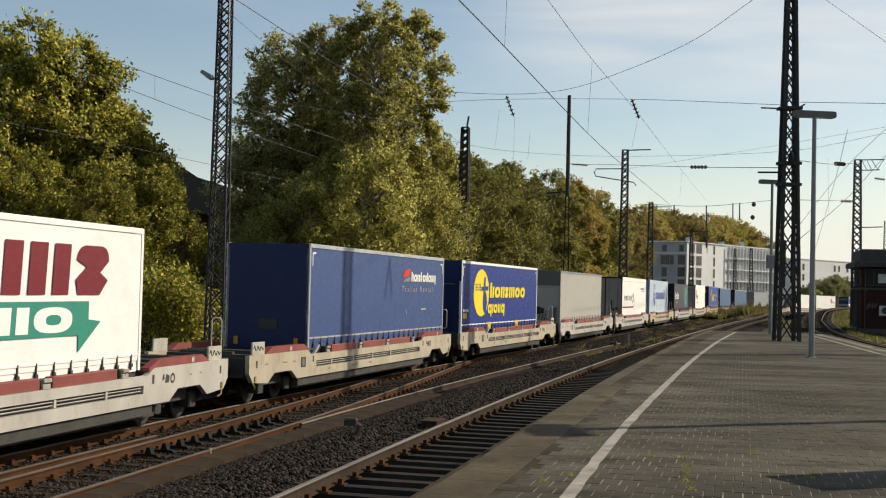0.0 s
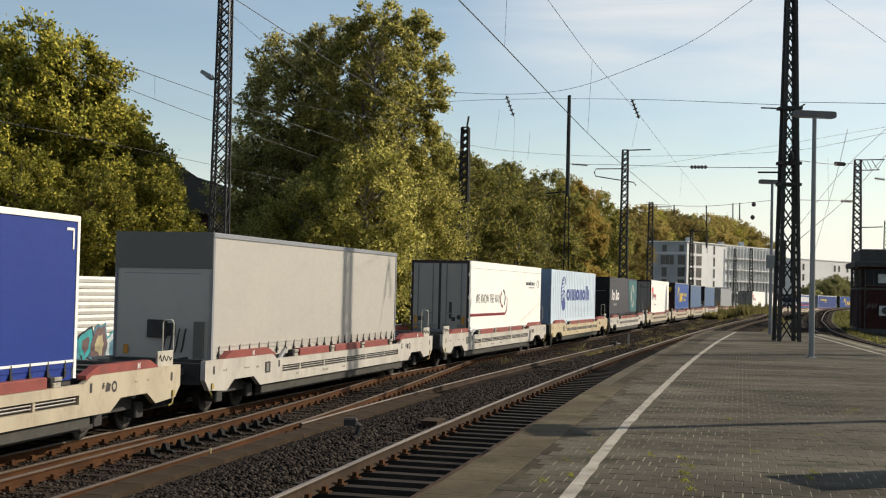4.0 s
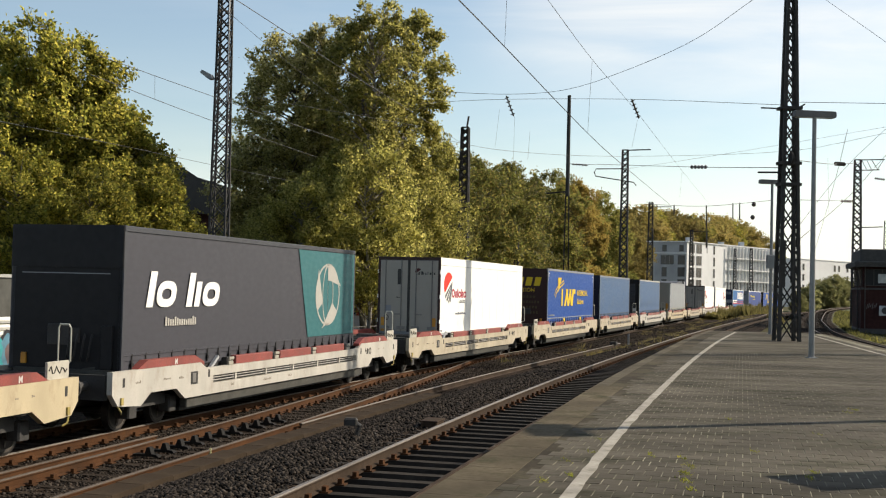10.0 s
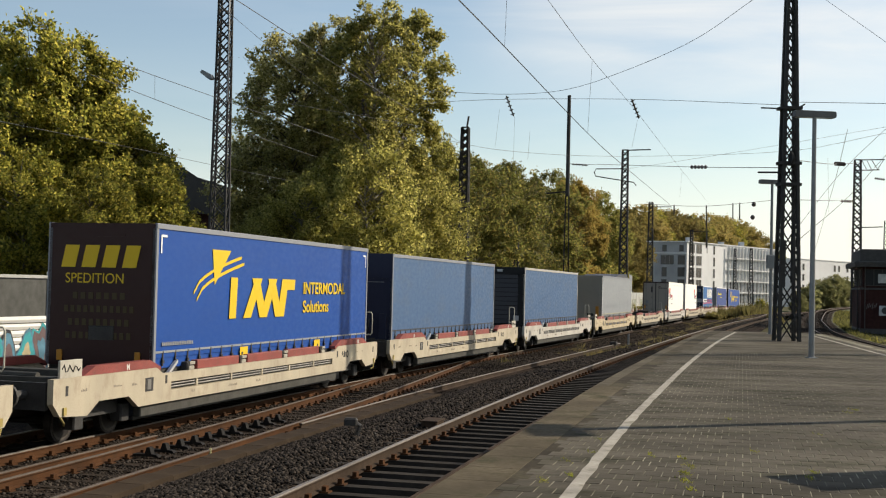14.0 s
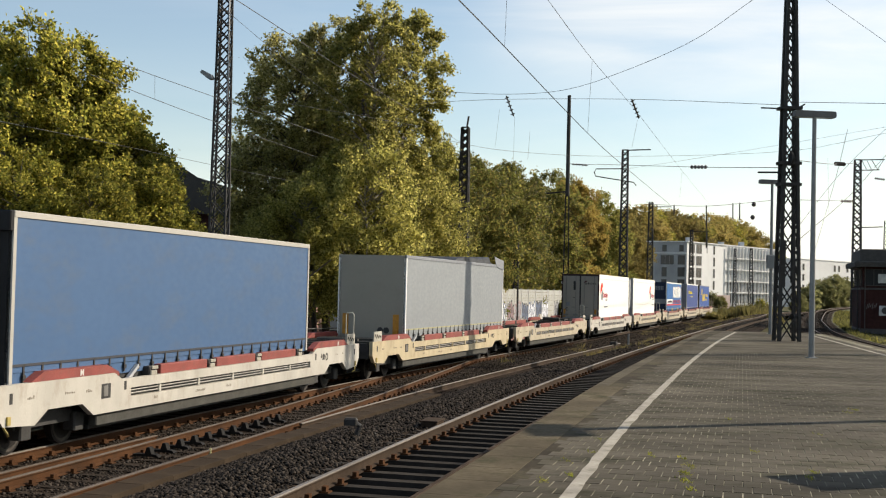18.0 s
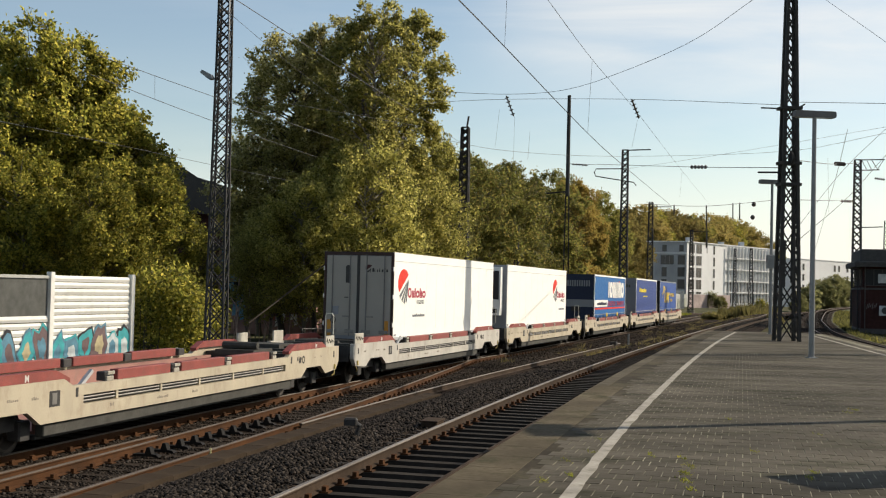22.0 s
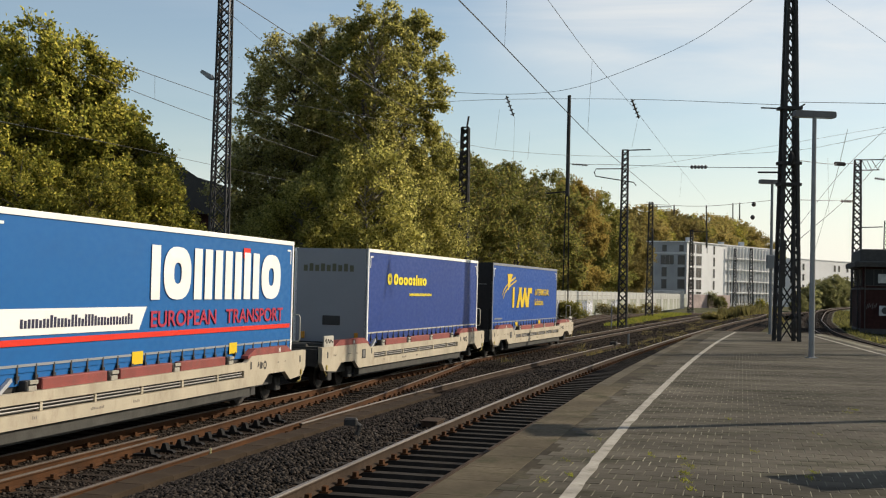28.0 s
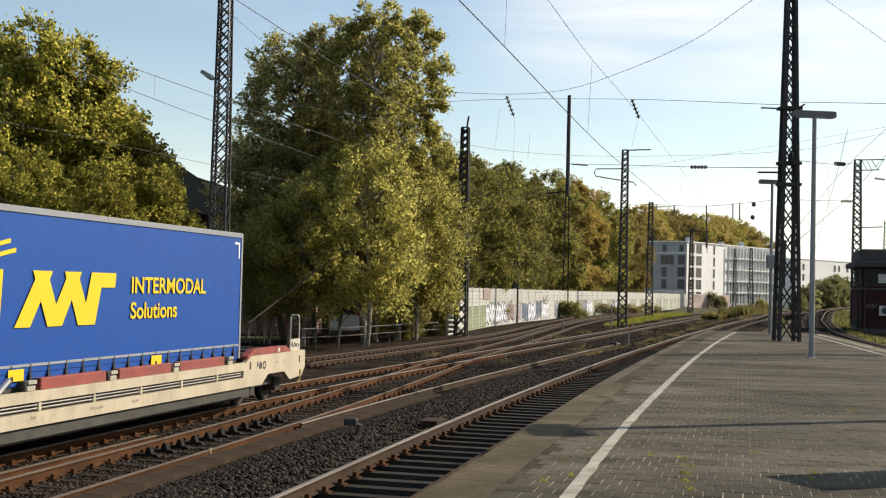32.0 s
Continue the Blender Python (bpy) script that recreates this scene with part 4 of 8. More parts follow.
def side_m(x, y, z):
    """A pose on the near long side: text runs along +y, up is z."""
    return Matrix.Translation((x, y, z)) @ Matrix(((0, 0, 1, 0), (1, 0, 0, 0), (0, 1, 0, 0), (0, 0, 0, 1)))


def end_m(x, y, z):
    """A pose on the end that faces the camera: text runs along +x."""
    return Matrix.Translation((x, y, z)) @ Matrix(((1, 0, 0, 0), (0, 0, -1, 0), (0, 1, 0, 0), (0, 0, 0, 1)))


SKIN = 1.279


class Art:
    """Flat painted shapes on a trailer's side, given in metres from its near end and in height."""

    def __init__(self, trailer, ya, x=SKIN):
        self.t, self.ya, self.x, self.laid = trailer, ya, x, 0

    def _put(self, name, polys, material, label=""):
        g = Geo()
        self.laid += 1
        top = self.x + 0.003 + 0.0004 * (self.laid % 6)
        for poly in polys:
            g.prism([(self.ya + u, z) for u, z in poly], self.x, top, "x")
        return part(name, g, material, self.t, label)

    def poly(self, name, pts, material, label=""):
        return self._put(name, [pts], material, label)

    def disc(self, name, u, z, ru, rz, material, label="", a0=0, a1=360, inner=0.0):
        n = 28
        ang = [radians(a0 + (a1 - a0) * i / n) for i in range(n + 1)]
        outer = [(u + ru * math.cos(a), z + rz * math.sin(a)) for a in ang]
        if inner:
            g = Geo()
            for c in ang:
                for k, x in ((1.0, self.x), (inner, self.x), (inner, self.x + 0.004), (1.0, self.x + 0.004)):
                    g.v.append((x, self.ya + u + k * ru * math.cos(c), z + k * rz * math.sin(c)))
            for i in range(n):
                p, q = 4 * i, 4 * i + 4
                g.f += [(p + k, p + (k + 1) % 4, q + (k + 1) % 4, q + k) for k in range(4)]
            return part(name, g, material, self.t, label)
        return self._put(name, [outer[:-1] if a1 - a0 == 360 else outer + [(u, z)]], material, label)

    def blocks(self, name, u0, u1, z0, z1, n, material, label="", slant=0.0, tall=(), drop=()):
        """A row of n pairs of plain bars in place of a trade name."""
        w = (u1 - u0) / n
        polys = []
        h = z1 - z0
        for i in range(n):
            a, b = u0 + i * w, u0 + i * w + w * 0.84
            top = z1 if (not tall or i in tall) else z0 + h * 0.72
            bot = z0 if i not in drop else z0 - h * 0.3
            st = w * 0.34
            lean = slant * h
            for p, q, tt in ((a, a + st, top), (b - st, b, top if i % 2 else z0 + (top - z0) * 0.86)):
                polys.append([(p, bot if p == a else z0), (q, bot if p == a else z0), (q + lean, tt), (p + lean, tt)])
        if h > 0.34:
            for poly in polys:
                self._put(name[:-1], [poly], material, label)
            return None
        return tagged(self._put(name.replace("_bars", "_bar_row"), polys, material, label), kind="stuff")

    def shapes(self, name, pattern, u0, u1, z0, z1, material, label="", slant=0.0, stroke=0.30):
        """A row of plain rings, bars and slabs in place of a trade name. O: ring, I: bar, T: tall bar, S: rounded slab, Y: bar with a tail, Q: ring with a tail, a blank: a gap."""
        h = z1 - z0
        size = {"O": 0.80, "Q": 0.80, "I": 0.24, "T": 0.26, "Y": 0.24, "S": 0.52, " ": 0.10, "D": 0.80}
        gap = 0.10
        total = sum(size[c] + gap for c in pattern) - gap
        k = (u1 - u0) / total
        u = u0
        for c in pattern:
            w = size[c] * k
            if c in "OQD":
                g = Geo()
                n = 24
                hh = h if c != "D" else h * 1.36
                for i in range(n):
                    a = 2 * math.pi * i / n
                    ca, sa = math.cos(a), math.sin(a)
                    ex, ez = math.copysign(abs(ca) ** 0.78, ca), math.copysign(abs(sa) ** 0.78, sa)
                    for f, x in ((1.0, self.x), (0.0, self.x), (0.0, self.x + 0.004), (1.0, self.x + 0.004)):
                        ru = w / 2 if f else w / 2 - min(w * stroke, w * 0.46)
                        rz = hh / 2 if f else hh / 2 - min(w * stroke * 0.9 / max(k, 0.1) * k, hh * 0.30)
                        z = z0 + hh / 2 + ez * rz
                        g.v.append((x, self.ya + u + w / 2 + ex * ru + slant * (z - z0), z))
                for i in range(n):
                    p, q = 4 * i, 4 * ((i + 1) % n)
                    g.f += [(p + m, p + (m + 1) % 4, q + (m + 1) % 4, q + m) for m in range(4)]
                part(name, g, material, self.t, label)
            if c in "ITYQ":
                top = z1 + (0.34 * h if c == "T" else 0)
                bot = z0 - (0.32 * h if c in "YQ" else 0)
                a, b = (u, u + w) if c != "Q" else (u + w * 0.70, u + w)
                self._put(name, [[(a + slant * (bot - z0), bot), (b + slant * (bot - z0), bot), (b + slant * (top - z0), top), (a + slant * (top - z0), top)]], material, label)
            if c == "S":
                r = min(w, h) * 0.3
                pts = [(u + w - r + r * math.cos(q), z1 - r + r * math.sin(q)) for q in (0, 0.52, 1.05, 1.57)] + [(u + r - r * math.sin(q), z1 - r + r * math.cos(q)) for q in (0, 0.52, 1.05, 1.57)]
                pts += [(u + w * 0.30, z0 + h * 0.56), (u, z0 + h * 0.30), (u + r * 0.4, z0), (u + w - r, z0), (u + w, z0 + r), (u + w * 0.74, z0 + h * 0.46)]
                self._put(name, [[(p + slant * (z - z0), z) for p, z in pts]], material, label)
            u += w + gap * k

    def text(self, name, text, u, z, size, material, stretch=1.0, bold=0.0):
        return words(name, text, size, material, self.t, side_m(self.x + 0.003, self.ya + u, z), stretch, bold)


def build_trailer(spec):
    """A semi-trailer or box standing in its wagon: spec gives its ends, heights, colours and kind."""
    ya, yb = (-8.65, 5.20) if not spec.get("turned") else (-5.10, 8.60)
    ya += spec.get("shift", 0.0)
    yb += spec.get("shift", 0.0)
    ya -= spec.get("longer", 0.0)
    z0, z1 = 1.27, spec.get("top", 4.22)
    t = thing(spec["name"], spec["label"], spec.get("category", "semi-trailer"), group="trailers on the train")
    col = spec["side"]
    hw = 1.275
    kind = spec.get("kind", "curtain")
    cap = spec.get("rail", GALV)
    # inner box keeps the body closed
    if kind == "corrugated":
        for sx in (1, -1):
            n = 27
            rib = Geo().box(*sorted((sx * (hw - 0.05), sx * hw)), 0, (yb - ya - 0.3) / n * 0.86, z0 + 0.25, z1 - 0.05, 0.006).mesh("rib", col)
            pitch = (yb - ya - 0.3) / n
            for k in range(n):
                y = ya + 0.15 + k * pitch
                part("rib", rib, None, t, m=pose(0, y, 0))
            part("side_sheet", Geo().box(*sorted((sx * (hw - 0.09), sx * (hw - 0.045))), ya + 0.1, yb - 0.1, z0, z1 - 0.03), spec["groove"], t, "back sheet between the ribs, dark blue for the shade in the grooves")
            part("bottom_rail", Geo().box(*sorted((sx * (hw - 0.1), sx * (hw + 0.005))), ya, yb, z0 - 0.05, z0 + 0.25), col, t)
            part("top_rail", Geo().box(*sorted((sx * (hw - 0.1), sx * (hw + 0.005))), ya, yb, z1 - 0.06, z1), col, t)
            for y in (ya, yb - 0.16):
                part("corner_post", Geo().box(*sorted((sx * (hw - 0.16), sx * (hw + 0.007))), y, y + 0.16, z0 - 0.05, z1 + 0.01, 0.01), col, t)
    elif kind == "curtain":
        rng = random.Random(spec["seed"])
        for sx in (1, -1):
            # the tarpaulin: a sheet with faint folds
            g = Geo()
            nu, nz = 64, 6
            zz0 = z0 + 0.20
            for i in range(nu + 1):
                for k in range(nz + 1):
                    y = ya + 0.07 + (yb - ya - 0.14) * i / nu
                    z = zz0 + (z1 - 0.10 - zz0) * k / nz
                    d = 0.010 * noise.noise(Vector((y * 1.7, z * 0.5, spec["seed"]))) + 0.005 * math.sin(y * 9.0 + spec["seed"])
                    g.v.append((sx * (hw - 0.012 + (0 if k in (0, nz) else d * 0.5)), y, z))
            g.f = [(i * (nz + 1) + k, (i + 1) * (nz + 1) + k, (i + 1) * (nz + 1) + k + 1, i * (nz + 1) + k + 1) for i in range(nu) for k in range(nz)]
            part("curtain", g, col, t, smooth=True)
            part("curtain_backing", Geo().box(*sorted((sx * (hw - 0.08), sx * (hw - 0.04))), ya + 0.05, yb - 0.05, z0, z1 - 0.05), spec.get("dark", UNDER), t)
            part("hem_rail", Geo().box(*sorted((sx * (hw - 0.03), sx * (hw + 0.003))), ya + 0.1, yb - 0.1, z0 + 0.30, z0 + 0.345), spec.get("hem", GALV), t, "pale hem along the curtain's foot")
            strap = Geo().box(*sorted((sx * (hw - 0.015), sx * (hw + 0.004))), 0, 0.045, z0 + 0.02, z0 + 0.34)
            strap.box(*sorted((sx * (hw - 0.02), sx * (hw + 0.02))), -0.02, 0.065, z0 + 0.08, z0 + 0.15)
            strap = strap.mesh("strap", spec.get("strap", UNDER))
            for k in range(24):
                part("strap", strap, None, t, m=pose(0, ya + 0.4 + k * (yb - ya - 0.8) / 23, 0))
            part("lower_skirt", Geo().box(*sorted((sx * (hw - 0.06), sx * (hw - 0.03))), ya + 0.1, yb - 0.1, z0 - 0.02, z0 + 0.21), spec.get("skirt", col), t)
            part("roof_rail", Geo().box(*sorted((sx * (hw - 0.07), sx * (hw + 0.012))), ya, yb, z1 - 0.11, z1 + 0.0, 0.012), cap, t, "pale aluminium roof rail")
            if spec.get("corners", True):
                for y, d in ((ya + 0.22, 1), (yb - 0.22, -1)):
                    mark = Geo().box(*sorted((sx * (hw - 0.005), sx * (hw + 0.003))), y - 0.025, y + 0.025, z1 - 0.62, z1 - 0.24)
                    mark.box(*sorted((sx * (hw - 0.005), sx * (hw + 0.003))), *sorted((y, y + d * 0.24)), z1 - 0.28, z1 - 0.23)
                    part("corner_mark", mark, WHITE, t, "white reflective corner mark")
            for y in (ya, yb - 0.09):
                part("corner_post", Geo().box(*sorted((sx * (hw - 0.09), sx * (hw + 0.004))), y, y + 0.09, z0, z1 - 0.11), spec.get("post", cap), t)
    else:
        for sx in (1, -1):
            part("side_panel", Geo().box(*sorted((sx * (hw - 0.06), sx * hw)), ya + 0.02, yb - 0.02, z0 + 0.06, z1, 0.012), col, t)
            seams = Geo()
            for k in range(1, 11):
                y = ya + k * (yb - ya) / 11
                seams.box(*sorted((sx * (hw - 0.004), sx * (hw + 0.0015))), y - 0.009, y + 0.009, z0 + 0.3, z1 - 0.34)
            seams.box(*sorted((sx * (hw - 0.004), sx * (hw + 0.0015))), ya + 0.05, yb - 0.05, z1 - 0.345, z1 - 0.335)
            tagged(part("panel_seams", seams, mat("seam_grey", (0.76, 0.75, 0.70), 0.6), t, "faint grey panel seams"), kind="stuff")
            part("edge_band", Geo().box(*sorted((sx * (hw - 0.02), sx * (hw + 0.003))), ya + 0.03, yb - 0.03, z1 - 0.30, z1 - 0.285), GREY2, t, "thin grey line below the roof edge")
            for y in (ya + 0.10, yb - 0.34):
                part("corner_plate", Geo().box(*sorted((sx * (hw - 0.02), sx * (hw + 0.005))), y, y + 0.24, z0 + 0.13, z0 + 0.20), GREYL, t, "small grey plate")
            part("bottom_rail", Geo().box(*sorted((sx * (hw - 0.05), sx * (hw + 0.006))), ya, yb, z0, z0 + 0.10), GALV, t, "aluminium bottom rail")
            part("top_rail", Geo().box(*sorted((sx * (hw - 0.05), sx * (hw + 0.006))), ya, yb, z1 - 0.04, z1 + 0.008), spec.get("rail", col), t)
    part("roof", Geo().box(-hw + 0.03, hw - 0.03, ya + 0.03, yb - 0.03, z1 - 0.06, z1 - 0.012), spec.get("roof", GALV), t)
    part("load_floor", Geo().box(-hw + 0.07, hw - 0.07, ya + 0.05, yb - 0.05, z0 - 0.12, z0 + 0.02), UNDER, t)
    # ends
    front = spec["front"]
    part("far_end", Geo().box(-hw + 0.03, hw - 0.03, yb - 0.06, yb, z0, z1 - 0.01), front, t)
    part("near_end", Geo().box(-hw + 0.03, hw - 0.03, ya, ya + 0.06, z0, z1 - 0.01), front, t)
    end = spec.get("end", "wall")
    if end == "doors":
        for sx in (1, -1):
            door = part("rear_door", Geo().box(*sorted((sx * 0.012, sx * (hw - 0.10))), ya - 0.035, ya, z0 + 0.12, z1 - 0.13, 0.012), spec.get("door", front), t, "tall rear door")
            for xx in (0.30, 0.95):
                part("locking_bar", Geo().tube((sx * xx, ya - 0.06, z0 + 0.1), (sx * xx, ya - 0.06, z1 - 0.1), 0.016, n=6), mat("bar_grey", (0.15, 0.145, 0.14), 0.6, var=0.2), door)
            part("door_handle", Geo().box(*sorted((sx * 0.28, sx * 0.55)), ya - 0.09, ya - 0.05, z0 + 0.75, z0 + 0.80), STEEL, door)
        fr = Geo().box(-hw, hw, ya - 0.03, ya + 0.02, z1 - 0.12, z1 + 0.004)
        fr.box(-hw, -hw + 0.09, ya - 0.03, ya + 0.02, z0, z1 - 0.12).box(hw - 0.09, hw, ya - 0.03, ya + 0.02, z0, z1 - 0.12)
        part("door_frame", fr, spec.get("frame", UNDER), t)
        for sx in (1, -1):
            for xx in (0.30, 0.95):
                part("hinge_plate", Geo().box(*sorted((sx * xx - 0.16, sx * xx + 0.16)), ya - 0.075, ya - 0.036, z0 + 0.20, z0 + 0.32, 0.008), STEEL, t, "dull steel bar keeper")
            for k in range(3):
                part("corner_knob", Geo().box(*sorted((sx * (hw - 0.02), sx * (hw + 0.012))), ya - 0.06, ya + 0.03, z0 + 0.45 + 0.95 * k, z0 + 0.60 + 0.95 * k, 0.01), WHITE, t, "pale door hinge")
        if spec.get("emblem"):
            y0, y1 = ya - 0.043, ya - 0.034
            arc = [(-0.38 + 0.09 * math.cos(radians(q)), 3.72 + 0.09 * math.sin(radians(q))) for q in range(0, 181, 20)]
            part("handle_recess", Geo().prism(arc + [(-0.46, 3.20), (-0.31, 3.20)], y0, y1, "y"), UNDER, t, "long dark handle recess")
            part("slot_mark", Geo().box(-0.50, -0.36, y0, y1, 2.685, 2.715), UNDER, t, "small dark slot")
            part("door_plate", Geo().box(-0.96, -0.71, y0, y1, 2.10, 2.39), GREYL, t, "plain grey plate")
            part("round_mark", Geo().path_tube([(-0.90 + 0.09 * math.cos(radians(q)), y0, 1.91 + 0.10 * math.sin(radians(q))) for q in range(0, 361, 20)], 0.012), UNDER, t, "dark ring mark")
            words("caption", "S", 0.19, UNDER, t, end_m(-0.96, y0, 1.845), 1.0)
            part("emblem", Geo().prism([(0.38 + 0.13 * math.cos(radians(q)), 3.72 + 0.12 * math.sin(radians(q))) for q in range(38, 228, 15)], y0, y1, "y"), mat("emblem_dark_red", (0.06, 0.015, 0.014), 0.6), t, "dark red half-disc emblem")
            bars = Geo()
            for k, (w, h) in enumerate(((0.10, 0.13), (0.03, 0.09), (0.05, 0.09), (0.04, 0.13), (0.08, 0.09), (0.06, 0.14), (0.08, 0.09))):
                x = 0.50 + 0.085 * k
                bars.box(x, x + w * 0.7, y0, y1, 3.59, 3.59 + h)
            for k in range(3):
                bars.prism([(0.28 + 0.06 * k, 3.58), (0.31 + 0.06 * k, 3.58), (0.46, 3.70), (0.45, 3.71)], y0, y1, "y")
            tagged(part("lettering_row", bars, UNDER, t, "row of small dark bars"), kind="stuff")
        else:
            part("round_mark", Geo().tube((0.86, ya - 0.037, z0 + 0.62), (0.86, ya - 0.044, z0 + 0.62), 0.10, n=16), UNDER, t, "dark round mark")
            part("slot_mark", Geo().box(0.42, 0.54, ya - 0.046, ya - 0.036, z0 + 0.55, z0 + 1.25, 0.004), UNDER, t, "long dark slot")
            column = Geo()
            for k in range(11):
                column.box(1.0, 1.08, ya - 0.043, ya - 0.036, z0 + 1.35 + 0.12 * k, z0 + 1.43 + 0.12 * k)
                if k < 6:
                    column.box(-1.02, -0.92, ya - 0.043, ya - 0.036, z0 + 1.9 + 0.11 * k, z0 + 1.97 + 0.11 * k)
            tagged(part("lettering_column", column, GREYL, t, "small dark upright lettering bars"), kind="stuff")
            for xx, w in ((0.62, 0.16), (-0.85, 0.30)):
                part("door_plate", Geo().box(xx - w / 2, xx + w / 2, ya - 0.042, ya - 0.033, z0 + 0.45, z0 + 0.62), UNDER, t)
        part("seal_strip", Geo().box(-0.05, 0.05, ya - 0.055, ya - 0.028, z0 + 0.1, z1 - 0.12), UNDER, t, "black rubber door seal")
        for sx in (1, -1):
            part("warning_panel", Geo().box(*sorted((sx * 0.98, sx * 1.12)), ya - 0.045, ya - 0.03, z0 + 0.1, z0 + 0.65), mat("warning_orange", (0.45, 0.20, 0.02), 0.5), t, "orange striped warning panel")
    elif end == "slats":
        for k in range(11):
            z = z0 + 0.15 + k * 0.225
            part("door_slat", Geo().box(-hw + 0.12, hw - 0.35, ya - 0.03, ya, z, z + 0.20, 0.012), spec.get("door", front), t)
        part("roll_box", Geo().box(-hw, hw, ya - 0.10, ya + 0.02, z1 - 0.34, z1 + 0.004, 0.02), front, t)
        part("end_plate", Geo().box(-0.12, 0.14, ya - 0.108, ya - 0.10, z1 - 0.22, z1 - 0.10), GALV, t)
        part("end_plate", Geo().box(0.72, 1.0, ya - 0.04, ya - 0.03, z0 + 0.3, z0 + 0.55), GALV, t)
    elif end == "fridge":
        body = Geo().prism([(-1.02, z0 + 0.62), (1.02, z0 + 0.62), (1.06, z0 + 1.0), (1.06, z1 - 0.12), (-1.06, z1 - 0.12), (-1.06, z0 + 1.0)], ya - 0.44, ya - 0.002, "y")
        fr = part("cooling_unit", body, spec.get("door", front), t, "white and black cooling unit")
        part("unit_grille", Geo().prism([(-0.98, z0 + 1.6), (0.98, z0 + 1.35), (0.98, z1 - 0.30), (-0.98, z1 - 0.30)], ya - 0.455, ya - 0.44, "y"), mat("grille_black", (0.02, 0.02, 0.022), 0.4), fr, "black grille")
        part("unit_panel", Geo().box(0.45, 0.9, ya - 0.452, ya - 0.44, z0 + 0.72, z0 + 0.92), UNDER, fr)
    else:
        part("end_plate", Geo().box(-0.1, 0.55, ya - 0.012, ya, z1 - 0.30, z1 - 0.24), spec.get("plate", front), t)
        if not spec.get("turned"):
            part("front_header", Geo().box(-hw, hw, ya - 0.03, ya + 0.01, z1 - 0.85, z1 + 0.004, 0.012), spec.get("header", front), t, "overhanging top part of the front wall")
            part("front_seam", Geo().box(-hw + 0.25, hw - 0.3, ya - 0.008, ya, z1 - 0.98, z1 - 0.96), GREYL, t, "thin pale seam")
            for q in range(4):
                x_ = 0.15 + 0.16 * q
                hose = Geo().path_tube([(x_, ya - 0.02, z0 + 0.72), (x_ + 0.03, ya - 0.13, z0 + 0.60), (x_ - 0.02, ya - 0.12, z0 + 0.30), (x_ - 0.1, ya - 0.04, z0 + 0.18)], 0.02, 5)
                part("hose", hose, UNDER, t, "hanging black air hose")
            part("connector_box", Geo().box(-0.35, 0.15, ya - 0.10, ya, z0 + 0.50, z0 + 0.92, 0.02), UNDER, t, "dark connector box")
            part("front_bracket", Geo().box(0.85, 1.10, ya - 0.08, ya, z0 + 0.05, z0 + 0.9, 0.01), spec.get("header", front), t)
        part("end_lamp", Geo().box(0.86, 0.98, ya - 0.05, ya, z0 + 0.10, z0 + 0.32, 0.01), mat("lamp_amber", (0.5, 0.22, 0.02), 0.4), t, "amber marker lamp")
        part("end_lamp", Geo().box(-0.98, -0.86, ya - 0.05, ya, z0 + 0.10, z0 + 0.32, 0.01), MATS["lamp_amber"], t, "amber marker lamp")
        if spec.get("warning"):
            for xx in (-1.08, 0.82):
                part("warning_panel", Geo().box(xx, xx + 0.22, ya - 0.02, ya - 0.001, z0 + 0.12, z0 + 0.85), mat("warning_orange", (0.45, 0.20, 0.02), 0.5), t, "orange warning panel")
        else:
            part("hose_panel", Geo().box(-0.25, 0.35, ya - 0.03, ya, z0 + 0.55, z0 + 0.85, 0.02), UNDER, t)
    # running gear down in the pocket
    gear = Geo().box(-0.45, -0.33, ya + 0.8, yb - 0.5, z0 - 0.42, z0 - 0.12).box(0.33, 0.45, ya + 0.8, yb - 0.5, z0 - 0.42, z0 - 0.12)
    part("chassis", gear, UNDER, t)
    base = ya + 1.9 if spec.get("turned") else yb - 4.6
    for k in range(3):
        for sx in (1, -1):
            part("tyre", Geo().tube((sx * 0.88, base + 1.31 * k, 0.345 + 0.5), (sx * 1.18, base + 1.31 * k, 0.345 + 0.5), 0.5, n=18), mat("tyre_black", (0.02, 0.02, 0.02), 0.8), t)
    return t, Art(t, ya), ya, yb, z0, z1


def paint(name, col, **kw):
    args = dict(rough=0.5, var=0.035, scale=0.8, fine=8.0, bump=0.02, spec=0.22, stain=tuple(c * 0.75 + 0.01 for c in col), stain_amt=0.25, stretch=(1, 0.5, 1))
    args.update(kw)
    return mat("paint_" + name, col, **args)


TRAIN = []      # wagons and trailers with their place along the track


def train_poses(n):
    rows = []
    for k in range(0, 65):
        t = k * 0.5
        s = wagon_mid(n) - run(t)
        ax, ay, _ = on_path(s + 7.1)
        bx, by, _ = on_path(s - 7.1)
        za, zb = fall(ay), fall(by)
        rows.append((t, pose((ax + bx) / 2, (ay + by) / 2, (za + zb) / 2, math.degrees(math.atan2(za - zb, 14.2)), 0, -math.degrees(math.atan2(ax - bx, ay - by)))))
    return rows


def motions():
    for n, ob in TRAIN:
        walk(ob, train_poses(n))
    for n, ob in TRAIN:
        for w in ob.children:
            if w.name.startswith("wheelset"):
                rows = []
                x, y, z = w.location
                for k in range(0, 32 * 20 + 1):
                    t = k / 20
                    rows.append((t, Matrix.Translation((x, y, z)) @ Matrix.Rotation(run(t) / 0.405, 4, "X")))
                walk(w, rows)


